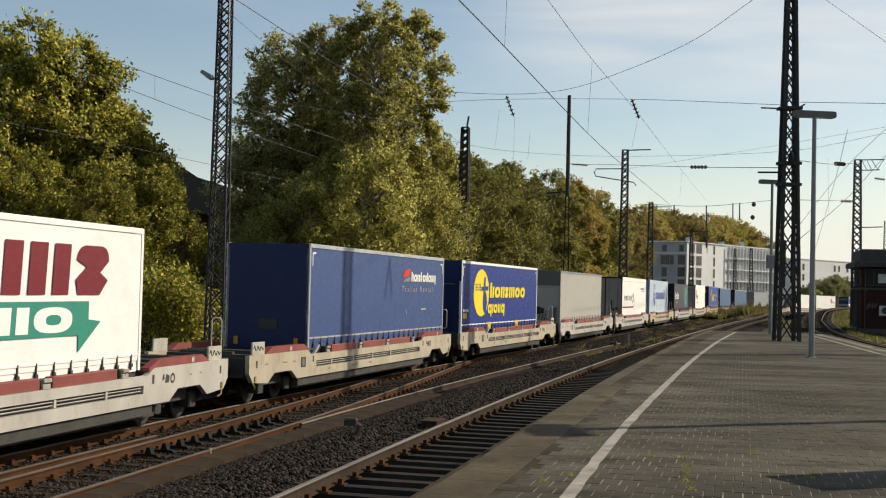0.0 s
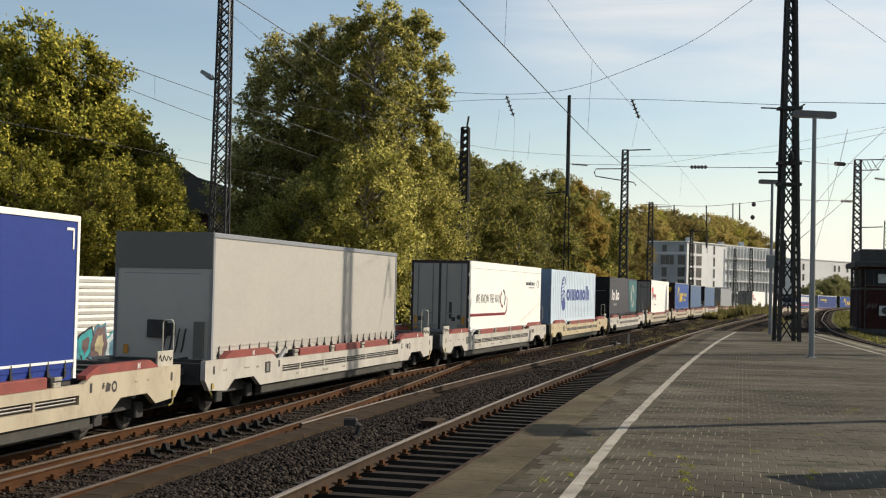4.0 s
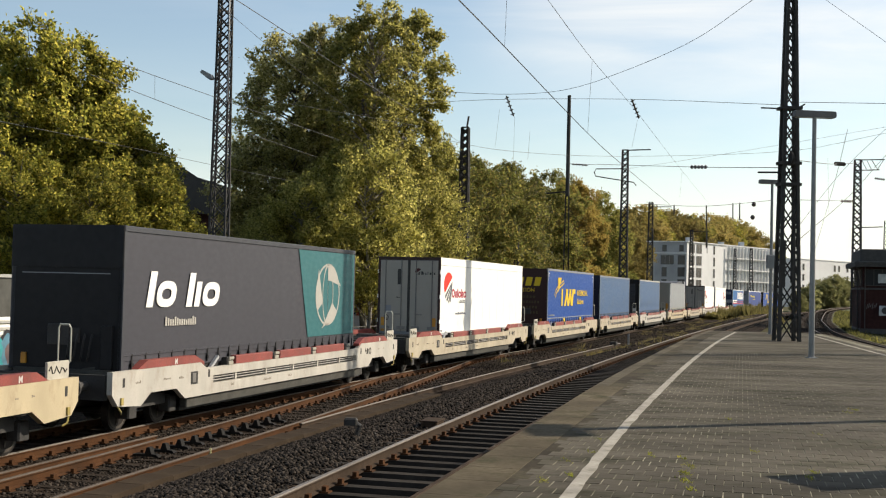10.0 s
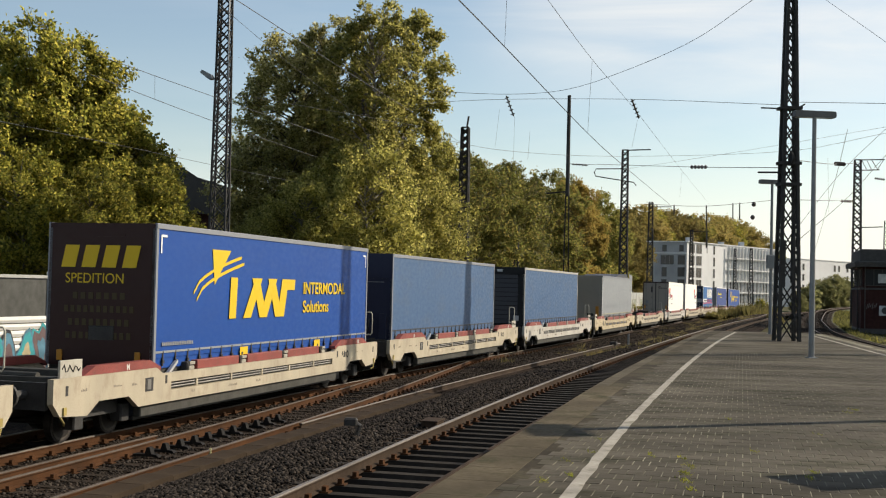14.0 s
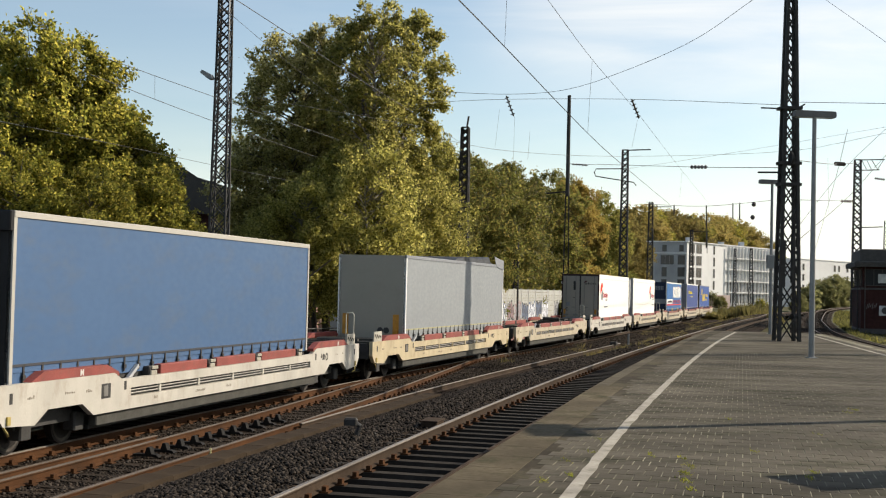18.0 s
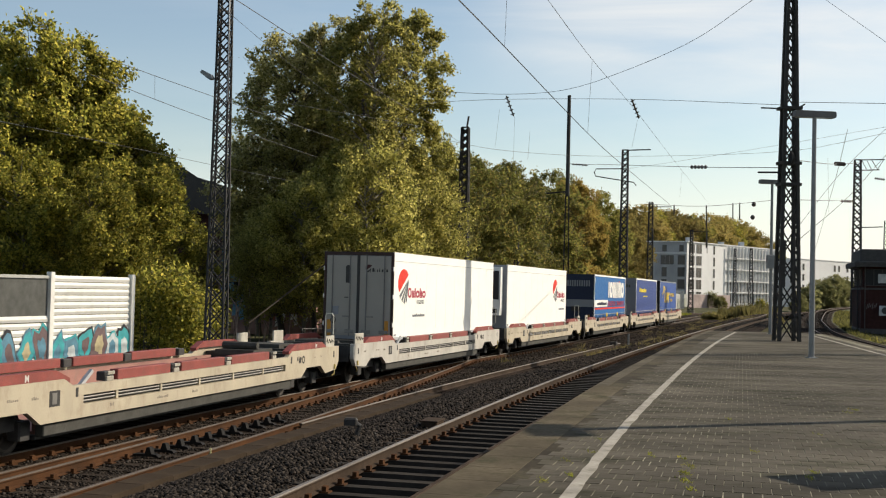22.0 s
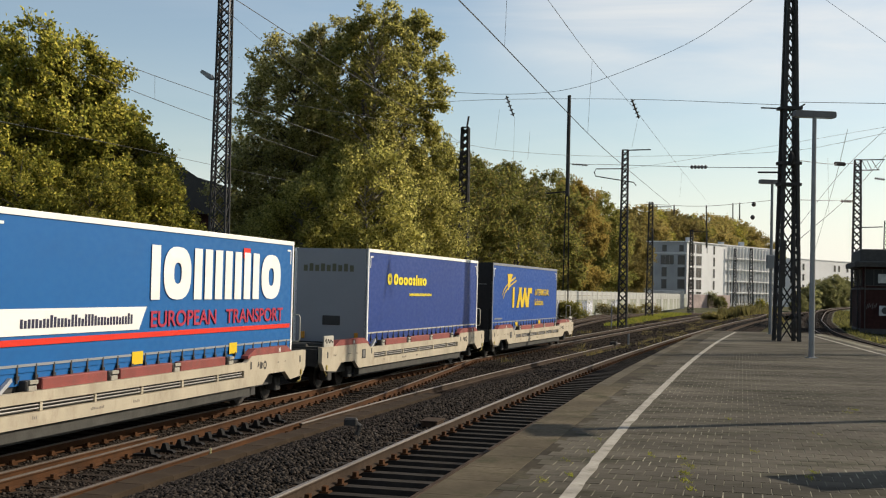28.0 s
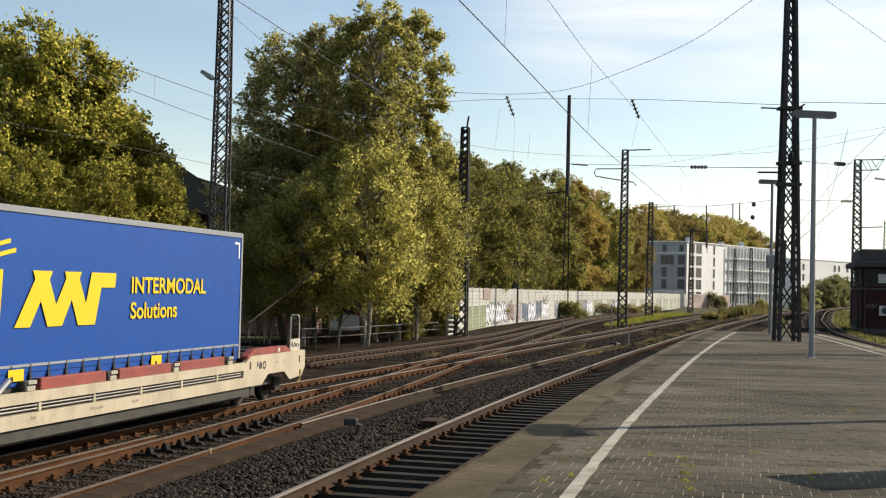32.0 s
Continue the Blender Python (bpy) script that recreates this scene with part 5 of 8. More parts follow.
# ---- masts, lamps and wires ----
def lattice_mast(name, label, x, y, z, height, wide, narrow, rz=0.0, bays=None, leg=0.09, brace=0.045, base=0.12, pitch=2.1):
    """A tapered lattice mast of four angle legs with crossed bracing on each face."""
    t = thing(name, label, "catenary mast", pose(x, y, z, 0, 0, rz), group="catenary masts")

    def half(h):
        return (wide + (narrow - wide) * h / height) / 2
    for sx in (1, -1):
        for sy in (1, -1):
            part("leg", Geo().beam((sx * half(0), sy * half(0) * 0.7, 0), (sx * half(height), sy * half(height) * 0.7, height), leg), MASTM, t)
    bays = bays or 80
    hs = [0.0]
    for k in range(bays):
        hs.append(hs[-1] + half(hs[-1]) * pitch)
        if hs[-1] > height - 0.3:
            break
    lattice = Geo()
    for a, b in zip(hs, hs[1:]):
        b = min(b, height)
        ha, hb = half(a), half(b)
        bars = []
        for s in (1, -1):
            bars.append(((-ha, s * ha * 0.7, a), (hb, s * hb * 0.7, b)))
            bars.append(((ha, s * ha * 0.7, a), (-hb, s * hb * 0.7, b)))
            bars.append(((s * ha, -ha * 0.7, a), (s * hb, hb * 0.7, b)))
        for p, q in bars:
            if y < 70:
                part("brace", Geo().beam(p, q, brace), MASTM, t)
            else:
                lattice.beam(p, q, brace)
    if lattice.v:
        tagged(part("lattice", lattice, MASTM, t, "crossed lattice bars"), kind="stuff")
    part("base_block", Geo().box(-half(0) - 0.25, half(0) + 0.25, -half(0) - 0.15, half(0) + 0.15, -0.5, base, 0.03), CONCRETE, t, "concrete foundation block")
    part("cap", Geo().box(-half(height) - 0.03, half(height) + 0.03, -half(height) * 0.7 - 0.03, half(height) * 0.7 + 0.03, height, height + 0.06), MASTM, t)
    return t


def insulator_geo(g, p, q, r=0.07, n=5):
    p, q = Vector(p), Vector(q)
    g.tube(p, q, r * 0.32, n=6)
    for k in range(n):
        c = p.lerp(q, (k + 0.5) / n)
        d = (q - p).normalized() * 0.03
        g.tube(c - d, c + d, r, r * 0.6, n=10)


def wire(name, pts, r=0.012, label="thin dark overhead wire"):
    ps = [Vector(p) for p in pts]
    if len(ps) > 2:
        ends = [2 * ps[0] - ps[1]] + ps + [2 * ps[-1] - ps[-2]]
        ps = []
        for a, b, c, d in zip(ends, ends[1:], ends[2:], ends[3:]):
            for k in range(6):
                f = k / 6
                ps.append(0.5 * (2 * b + f * (c - a) + f * f * (2 * a - 5 * b + 4 * c - d) + f ** 3 * (3 * b - a - 3 * c + d)))
        ps.append(ends[-2])
    return tagged(part(name, Geo().path_tube(ps, r, 4), WIRE), label, "overhead wire", group="overhead wires")


def ray_point(px, py, dist):
    """The place dist metres ahead of the camera that lies towards a point of its view (1568 wide)."""
    f = 784 / math.tan(radians(40.49) / 2)
    u, v = px - 784, py - 441
    r = radians(1.356)
    a, b = u * math.cos(r) + v * math.sin(r), -u * math.sin(r) + v * math.cos(r)
    c, s = math.cos(TILT), math.sin(TILT)
    d = Vector((a, f * c + b * s, f * s - b * c)) / f
    return Vector(EYE) + d * (dist / d.y)


def platform_lamp(x, y, rz=8.0, deep=0.13, stout=1.0):
    t = thing("platform_lamp", "grey platform lamp with a long flat head on a slim post", "lamp", pose(x, y, PLATFORM_Z, 0, 0, rz), group="platform lamps")
    part("post", Geo().tube((0, 0, 0), (0, 0, 3.0), 0.10 * stout, 0.09 * stout, n=12).tube((0, 0, 3.0), (0, 0, 8.3), 0.09 * stout, 0.07 * stout, n=12), LAMPG, t)
    part("base_plate", Geo().box(-0.16, 0.16, -0.16, 0.16, 0.0, 0.03, 0.01), LAMPG, t)
    part("lamp_head", Geo().prism([(-0.74, 8.28), (-0.70, 8.26), (0.70, 8.26), (0.74, 8.28), (0.74, 8.44), (0.70, 8.48), (-0.70, 8.48), (-0.74, 8.44)], -deep, deep, "y"), mat("lamp_head_dark", (0.10, 0.10, 0.10), 0.5), t, "long dark flat lamp head")
    part("lamp_glass", Geo().box(-0.66, 0.66, -deep + 0.02, deep - 0.02, 8.245, 8.258), mat("lamp_glass", (0.45, 0.45, 0.42), 0.25), t)
    return t


def masts():
    A = lattice_mast("catenary_mast", "tall dark lattice catenary mast behind the train", *on_path(28.0, -8.4)[:2], -0.3, 20.0, 0.78, 0.36, -10, leg=0.08)
    part("floodlight", Geo().prism([(-0.98, 12.08), (-0.9, 12.2), (-0.5, 12.0), (-0.42, 11.82), (-0.6, 11.8)], -0.16, 0.16, "y").beam((-0.5, 0, 11.9), (-0.2, 0, 11.75), 0.05), LAMPG, A, "small grey floodlight")
    part("conduit", Geo().tube((0.40, -0.22, 0.2), (0.20, -0.2, 19.0), 0.028, n=6), GALV, A, "pale conduit up the mast")
    B = lattice_mast("catenary_mast", "dark lattice catenary mast before the noise barrier", 1.38, 84.0, -0.3, 14.7, 0.78, 0.45, -16, leg=0.13, brace=0.075)
    part("top_insulator", Geo().tube((0.1, 0, 14.7), (0.22, 0, 15.5), 0.07, n=8), INSUL, B)
    part("crossarm", Geo().beam((-1.6, 0, 12.5), (0.3, 0, 12.6), 0.08), MASTM, B)
    D = lattice_mast("catenary_mast", "dark lattice catenary mast between diverging tracks", 17.2, 114.4, -0.3, 17.0, 0.80, 0.5, -16, leg=0.13, brace=0.075)
    part("crossarm", Geo().beam((0, 0, 17.0), (2.4, 0, 17.05), 0.10), MASTM, D)
    part("cantilever", Geo().path_tube([Vector((0.3, -0.3, 15.2)), Vector((-2.7, -0.3, 15.2)), Vector((-2.9, -0.3, 14.9)), Vector((-2.75, -0.3, 14.5)), Vector((0.9, -0.3, 13.9)), Vector((1.1, -0.3, 13.6))], 0.055, 6), MASTM, D, "bent dark tube arm holding the contact wire")
    E = lattice_mast("catenary_mast", "dark lattice catenary mast beside the grass strip", 28.2, 163.4, -0.3, 15.8, 0.9, 0.5, -16, leg=0.13, brace=0.075)
    part("crossarm", Geo().beam((0, 0, 15.2), (2.8, 0, 15.2), 0.10), MASTM, E)
    F = lattice_mast("catenary_mast", "slim distant lattice mast with a side arm", 51.5, 248.9, -0.3, 16.8, 1.0, 0.5, -18, leg=0.18, brace=0.11)
    part("crossarm", Geo().beam((0, 0, 16.5), (3.5, 0, 16.5), 0.12).beam((3.2, 0, 16.5), (3.2, 0, 12.0), 0.12), MASTM, F)
    lattice_mast("catenary_mast", "slim distant lattice mast near the white building", 80.9, 315.0, -0.3, 15.8, 1.1, 0.6, -18, leg=0.18, brace=0.11)
    lattice_mast("catenary_mast", "slim distant lattice mast in the row", 73.0, 300.0, -0.3, 15.0, 0.9, 0.5, -18, leg=0.18, brace=0.11)
    G = lattice_mast("catenary_mast", "large dark lattice mast standing on the platform", 16.19, 56.4, PLATFORM_Z - 0.02, 22.0, 0.97, 0.15, 6, leg=0.15, brace=0.055, base=-0.05, pitch=2.9)
    for z in (10.9, 8.3, 7.3):
        part("clamp_band", Geo().box(-0.5, 0.5, -0.36, 0.36, z, z + 0.14), MASTM, G)
    part("bracket", Geo().beam((-1.4, 0, 10.95), (0.1, 0, 10.95), 0.06).beam((-1.5, 0, 7.9), (0.1, 0, 7.95), 0.08).beam((0.2, 0, 10.9), (0.75, 0, 11.2), 0.06), MASTM, G)
    for x_, z_ in ((-0.30, 2.55), (0.16, 2.75)):
        part("tension_weight", Geo().tube((x_, -0.25, z_), (x_, -0.25, z_ + 2.2), 0.11, n=10).tube((x_, -0.25, z_ + 2.2), (x_, -0.25, z_ + 4.6), 0.02, n=5), MASTM, G, "stack of dark iron weights on a rod")
    part("pulley", Geo().tube((-0.05, -0.30, 8.6), (0.02, -0.30, 8.6), 0.30, n=14), MASTM, G, "dark pulley wheel")
    part("sign_plate", Geo().box(-0.52, -0.46, -0.4, -0.36, 3.2, 4.4), MASTM, G)
    # tall plain pole far off
    lattice_mast("catenary_mast", "slim grey lattice mast close before the noise barrier", 7.4, 121.0, -0.3, 9.8, 0.50, 0.36, -16, leg=0.10, brace=0.06)
    pole = thing("light_pole", "tall dark pole with a thick upper half, beyond the tracks", "pole", pose(15.4, 150.0, -0.3))
    part("lower_lattice", Geo().beam((-0.35, 0, 0), (-0.2, 0, 15.5), 0.14).beam((0.35, 0, 0), (0.2, 0, 15.5), 0.14), MASTM, pole)
    part("upper_pole", Geo().tube((0, 0, 15.3), (0, 0, 28.0), 0.26, 0.22, n=10), MASTM, pole)
    part("side_arm", Geo().beam((-2.6, 0, 15.6), (0.1, 0, 15.9), 0.16), MASTM, pole)
    H = lattice_mast("catenary_mast", "dark lattice mast with angled arms beside the signal box", 43.9, 127.4, 0.0, 17.8, 1.0, 0.6, -14, leg=0.18, brace=0.11)
    part("arm", Geo().beam((0, 0, 17.8), (2.7, 0, 17.85), 0.10).beam((0, 0, 16.7), (2.2, 0, 16.75), 0.10).beam((0.4, 0, 17.8), (0.9, 0, 16.8), 0.06).beam((1.4, 0, 16.8), (0.9, 0, 17.8), 0.06).beam((1.4, 0, 17.8), (2.0, 0, 16.8), 0.06).beam((2.6, 0, 17.8), (2.0, 0, 16.8), 0.06), MASTM, H)
    part("arm", Geo().beam((0, 0, 10.6), (2.6, 0, 10.7), 0.10), MASTM, H)
    lattice_mast("catenary_mast", "slim lattice mast behind the signal box", 62.0, 168.0, 0.0, 14.0, 0.9, 0.5, -14)
    # its shadow falls across the wagons: a mast on the far edge of the platform
    K = lattice_mast("catenary_mast", "large dark lattice mast at the platform's far edge", 20.2, 46.3, PLATFORM_Z - 0.5, 24.0, 1.0, 0.42, 6, leg=0.12)
    part("stay_wire", Geo().tube((0, 0.1, 17.9), (0, 3.3, 18.0), 0.012, n=5).tube((0, 3.3, 18.0), (0, 3.25, 17.5), 0.02, n=5).tube((0, 2.9, 16.4), (0, 2.2, 14.6), 0.014, n=5), MASTM, K, "thin stay wire")
    ins = Geo()
    insulator_geo(ins, (0, 3.25, 17.6), (0, 2.9, 16.4), 0.085, 6)
    insulator_geo(ins, (0, 3.27, 17.5), (0, 3.5, 16.3), 0.085, 6)
    part("arm_insulator", ins, INSUL, K)
    platform_lamp(12.68, 41.17)
    platform_lamp(18.02, 65.9)
    platform_lamp(14.55, 23.4, 98.0, 0.31, 2.0)
    box = thing("loudspeaker", "small grey loudspeaker box clamped to a lamp post", "loudspeaker", pose(18.0, 65.75, PLATFORM_Z + 3.6))
    part("housing", Geo().box(-0.32, 0.32, -0.22, 0.0, 0, 0.75, 0.05), LAMPG, box)
    # added out of view, square to the sun, to throw the near paving's shadow
    board = thing("timetable_display", "tall dark board out of view whose shadow falls on the paving", "display case", pose(7.58, 14.95, PLATFORM_Z, 0, 0, math.degrees(SUN_AZ)))
    part("case", Geo().box(-0.06, 0.06, -0.53, 0.53, 0.45, 2.35, 0.02), LAMPG, board)
    part("leg", Geo().box(-0.04, 0.04, -0.5, -0.42, 0, 0.45), LAMPG, board)
    part("leg", Geo().box(-0.04, 0.04, 0.42, 0.5, 0, 0.45), LAMPG, board)


def wires():
    # contact and carrier wires over the platform track
    P = ray_point
    wire("carrier_wire", [P(806, -6, 30), P(892, 82, 40), P(1040, 236, 62), P(1105, 295, 85), P(1185, 362, 150)], 0.024)
    wire("carrier_wire", [P(968, -2, 34), P(1050, 108, 48), P(1128, 200, 70), P(1205, 300, 110), P(1256, 362, 180)], 0.011)
    wire("contact_wire", [P(418, 0, 38), P(480, 40, 42), P(600, 118, 52), P(700, 180, 64), P(830, 262, 95)], 0.016)
    wire("contact_wire", [P(385, 5, 40), P(470, 78, 46), P(560, 150, 55), P(650, 215, 66), P(760, 290, 90)], 0.010)
    wire("cross_wire", [P(170, 97, 40), P(380, 172, 48), P(600, 248, 60)], 0.012)
    wire("cross_wire", [P(160, 132, 40), P(370, 212, 48), P(560, 278, 60)], 0.012)
    wire("cross_wire", [P(0, 215, 45), P(200, 255, 52), P(395, 296, 60), P(560, 330, 70)], 0.010)
    wire("cross_wire", [P(420, 168, 60), P(560, 192, 62), P(750, 225, 70)], 0.010)
    wire("span_wire", [P(750, 161, 74), P(900, 167, 74), P(1006, 158, 74), P(1115, 122, 66), P(1230, 70, 60), P(1335, -2, 54)], 0.014)
    wire("span_wire", [P(750, 182, 74), P(900, 176, 74), P(1120, 176, 68), P(1385, 186, 56.6)], 0.013)
    wire("span_wire", [P(1410, 181, 56.6), P(1600, 184, 50)], 0.013)
    wire("span_wire", [P(1055, 291, 110), P(1235, 296, 90), P(1385, 297, 57)], 0.02)
    wire("span_wire", [P(1006, 290, 112), P(1055, 292, 112)], 0.02)
    wire("span_wire", [P(1410, 284, 57), P(1480, 291, 80), P(1520, 288, 126)], 0.02)
    wire("span_wire", [P(1150, 362, 163), P(1250, 365, 170), P(1366, 355, 180)], 0.035)
    wire("feeder_wire", [P(1402, -42, 56.3), P(1568, 75, 51), P(1711, 177, 46.3)], 0.009)
    wire("span_wire", [P(750, 240, 80), P(905, 268, 95), P(1105, 277, 112), P(1390, 268, 110), P(1568, 236, 100)], 0.014)
    wire("span_wire", [P(1105, 300, 113), P(1300, 270, 100), P(1568, 225, 90)], 0.010)
    wire("span_wire", [P(1414, 354, 57), P(1500, 356, 126)], 0.02)
    wire("feeder_wire", [P(1412, 402, 56.4), P(1490, 304, 54), P(1568, 228, 50), P(1711, 92, 46.3)], 0.010)
    wire("feeder_wire", [P(1412, 426, 56.4), P(1500, 350, 54), P(1568, 275, 50), P(1711, 130, 46.3)], 0.012)
    wire("carrier_wire", [P(1440, 450, 200), P(1475, 330, 120), P(1500, 230, 80)], 0.02)
    droppers = [((893, 82, 40), (897, -4, 38)), ((1048, 108, 48), (1040, 236, 50)), ((884, 195, 74), (876, 262, 74)), ((911, 205, 74), (908, 300, 75)), ((938, 232, 74), (934, 282, 75)), ((1130, 206, 68), (1118, 262, 70)), ((274, 134, 44), (274, 175, 44)), ((1207, 306, 100), (1203, 350, 104)), ((1465, 280, 70), (1467, 380, 70))]
    for i, (a, b) in enumerate(droppers):
        wire("dropper", [P(*a), P(*b)], 0.006, "thin vertical dropper wire")
    for a, b in (((896, 170, 74), (909, 206, 74)), ((1118, 176, 68), (1131, 210, 68)), ((1222, 296, 91), (1252, 296, 89)), ((1012, 291, 112), (1040, 293, 112)), ((1478, 290, 80), (1495, 291, 86)), ((1488, 356, 120), (1512, 357, 122)), ((642, 175, 70), (644, 205, 70)), ((1548, 316, 120), (1566, 318, 120)), ((752, 190, 80), (752, 212, 80))):
        t = thing("insulator", "dark ribbed insulator in an overhead wire", "insulator", group="insulators")
        g = Geo()
        insulator_geo(g, P(*a), P(*b), 0.15, 5)
        part("ribbed_body", g, INSUL, t)
    for px, py in ((1334, 362), (1332, 385)):
        part_b = Geo()
        c = P(px, py, 150)
        for za, zb, ra, rb in ((-0.28, -0.14, 0.12, 0.25), (-0.14, 0.0, 0.25, 0.28), (0.0, 0.14, 0.28, 0.25), (0.14, 0.28, 0.25, 0.12)):
            part_b.tube(c + Vector((0, 0, za)), c + Vector((0, 0, zb)), ra, rb, n=10)
        tagged(part("wire_weight", part_b, INSUL), "small dark round weight on a wire", "weight")
    for x0, y0, y1, d in ((1250, 364, 440, 170), (1297, 360, 388, 174), (1309, 359, 390, 175), (1193, 363, 380, 166)):
        p, q = P(x0, y0, d), P(x0, y1, d)
        tagged(part("hanging_rod", Geo().tube(p, q, 0.09, n=6), MASTM), "dark rod hanging from a span wire", "rod")


# ---- trees ----
def tree_meshes(seed, height, spread, base, n_clumps, leaves, leaf, blunt=0.6):
    """Trunk and crown for one kind of tree: limbs to clumps, leaves spread through each clump."""
    rng = np.random.default_rng(seed)
    wood = Geo()
    pts = [Vector((0, 0, -0.3))]
    for k in range(1, 7):
        pts.append(Vector((rng.normal(0, 0.22), rng.normal(0, 0.22), height * 0.9 * k / 6)))
    r0 = height * 0.010 + 0.04
    for k in range(6):
        wood.tube(pts[k], pts[k + 1], r0 * (1 - k / 6.5), r0 * (1 - (k + 1) / 6.5), n=8, caps=False)
    centres, sizes = [], []
    for k in range(n_clumps):
        f = (k + 0.5) / n_clumps
        z = base + (height - base) * (f ** 0.9)
        env = spread * (math.sin(math.pi * min(1, (0.12 + 0.84 * f))) ** blunt)
        a = k * 2.399 + rng.normal(0, 0.4)
        r = env * (0.35 + 0.65 * rng.random() ** 0.6)
        c = np.array([r * math.cos(a), r * math.sin(a), z + rng.normal(0, 0.4)])
        size = spread * (0.19 + 0.15 * rng.random()) * (1.1 - 0.40 * f)
        centres.append(c)
        sizes.append(size)
        t = max(0.08, min(0.92, (z - size * 1.3) / (height * 0.9)))
        i = min(5, int(t * 6))
        p = pts[i].lerp(pts[i + 1], t * 6 - i)
        mid = p.lerp(Vector(c), 0.55) + Vector((0, 0, size * 0.25))
        wood.tube(p, mid, r0 * 0.22, r0 * 0.13, n=5, caps=False)
        wood.tube(mid, Vector(c), r0 * 0.13, r0 * 0.04, n=5, caps=False)
    # each clump breaks up into sprays of leaves on thin twigs
    spray, reach = [], []
    for c, size in zip(centres, sizes):
        for k in range(13):
            d = rng.normal(size=3)
            d /= np.linalg.norm(d)
            p = c + d * size * (0.30 + 0.72 * rng.random() ** 0.7) * np.array([1, 1, 0.9])
            spray.append(p)
            reach.append(size * rng.uniform(0.17, 0.36))
            if k % 2 == 0:
                wood.tube(Vector(c), Vector(p), r0 * 0.045, r0 * 0.02, n=3, caps=False)
    spray, reach = np.array(spray), np.array(reach)
    w = reach ** 2
    which = rng.choice(len(spray), leaves, p=w / w.sum())
    along_twig = spray[which] - np.repeat(centres, 13, 0)[which]
    along_twig /= np.linalg.norm(along_twig, axis=1)[:, None] + 1e-6
    pos = spray[which] + rng.normal(size=(leaves, 3)) * (reach[which] * 0.62)[:, None] + along_twig * (rng.normal(size=leaves) * reach[which] * 0.5)[:, None]
    # leaves turn towards the light
    nrm = rng.normal(size=(leaves, 3)) * 0.62 + np.array(SUN_DIR) * 0.75 + np.array([0, 0, 0.25])
    nrm /= np.linalg.norm(nrm, axis=1)[:, None]
    u = np.cross(nrm, rng.normal(size=(leaves, 3)))
    u /= np.linalg.norm(u, axis=1)[:, None]
    v = np.cross(nrm, u)
    sz = leaf * (0.55 + 0.9 * rng.random(leaves))[:, None]
    a, b = u * sz, v * sz * 0.62
    quad = np.stack([pos - a, pos + b * 0.9, pos + a, pos - b], 1)
    me = bpy.data.meshes.new("crown")
    me.vertices.add(leaves * 4)
    me.vertices.foreach_set("co", quad.reshape(-1))
    me.loops.add(leaves * 4)
    me.loops.foreach_set("vertex_index", np.arange(leaves * 4, dtype=np.int32))
    me.polygons.add(leaves)
    me.polygons.foreach_set("loop_start", np.arange(leaves, dtype=np.int32) * 4)
    me.update(calc_edges=True)
    return wood, me


def tree(name, label, kinds, x, y, z, scale, rz, leafm, barkm, sz=1.0):
    wood, crown = kinds
    t = thing(name, label, "tree", pose(x, y, z, 0, 0, rz) @ Matrix.Diagonal((scale, scale, scale * sz, 1)), group="trees beside the railway")
    tk = "trunk_%d_%s" % (id(crown), barkm.name)
    if tk not in MESHES:
        MESHES[tk] = wood.mesh("trunk", barkm, True)
    ck = "crown_%d_%s" % (id(crown), leafm.name)
    if ck not in MESHES:
        c = crown.copy()
        c.materials.append(leafm)
        MESHES[ck] = c
    part("trunk", MESHES[tk], None, t, "pale mottled trunk with limbs" if barkm is BARK_BIRCH else "dark trunk with limbs")
    part("crown", MESHES[ck], None, t, "ragged crown of small leaves")
    return t


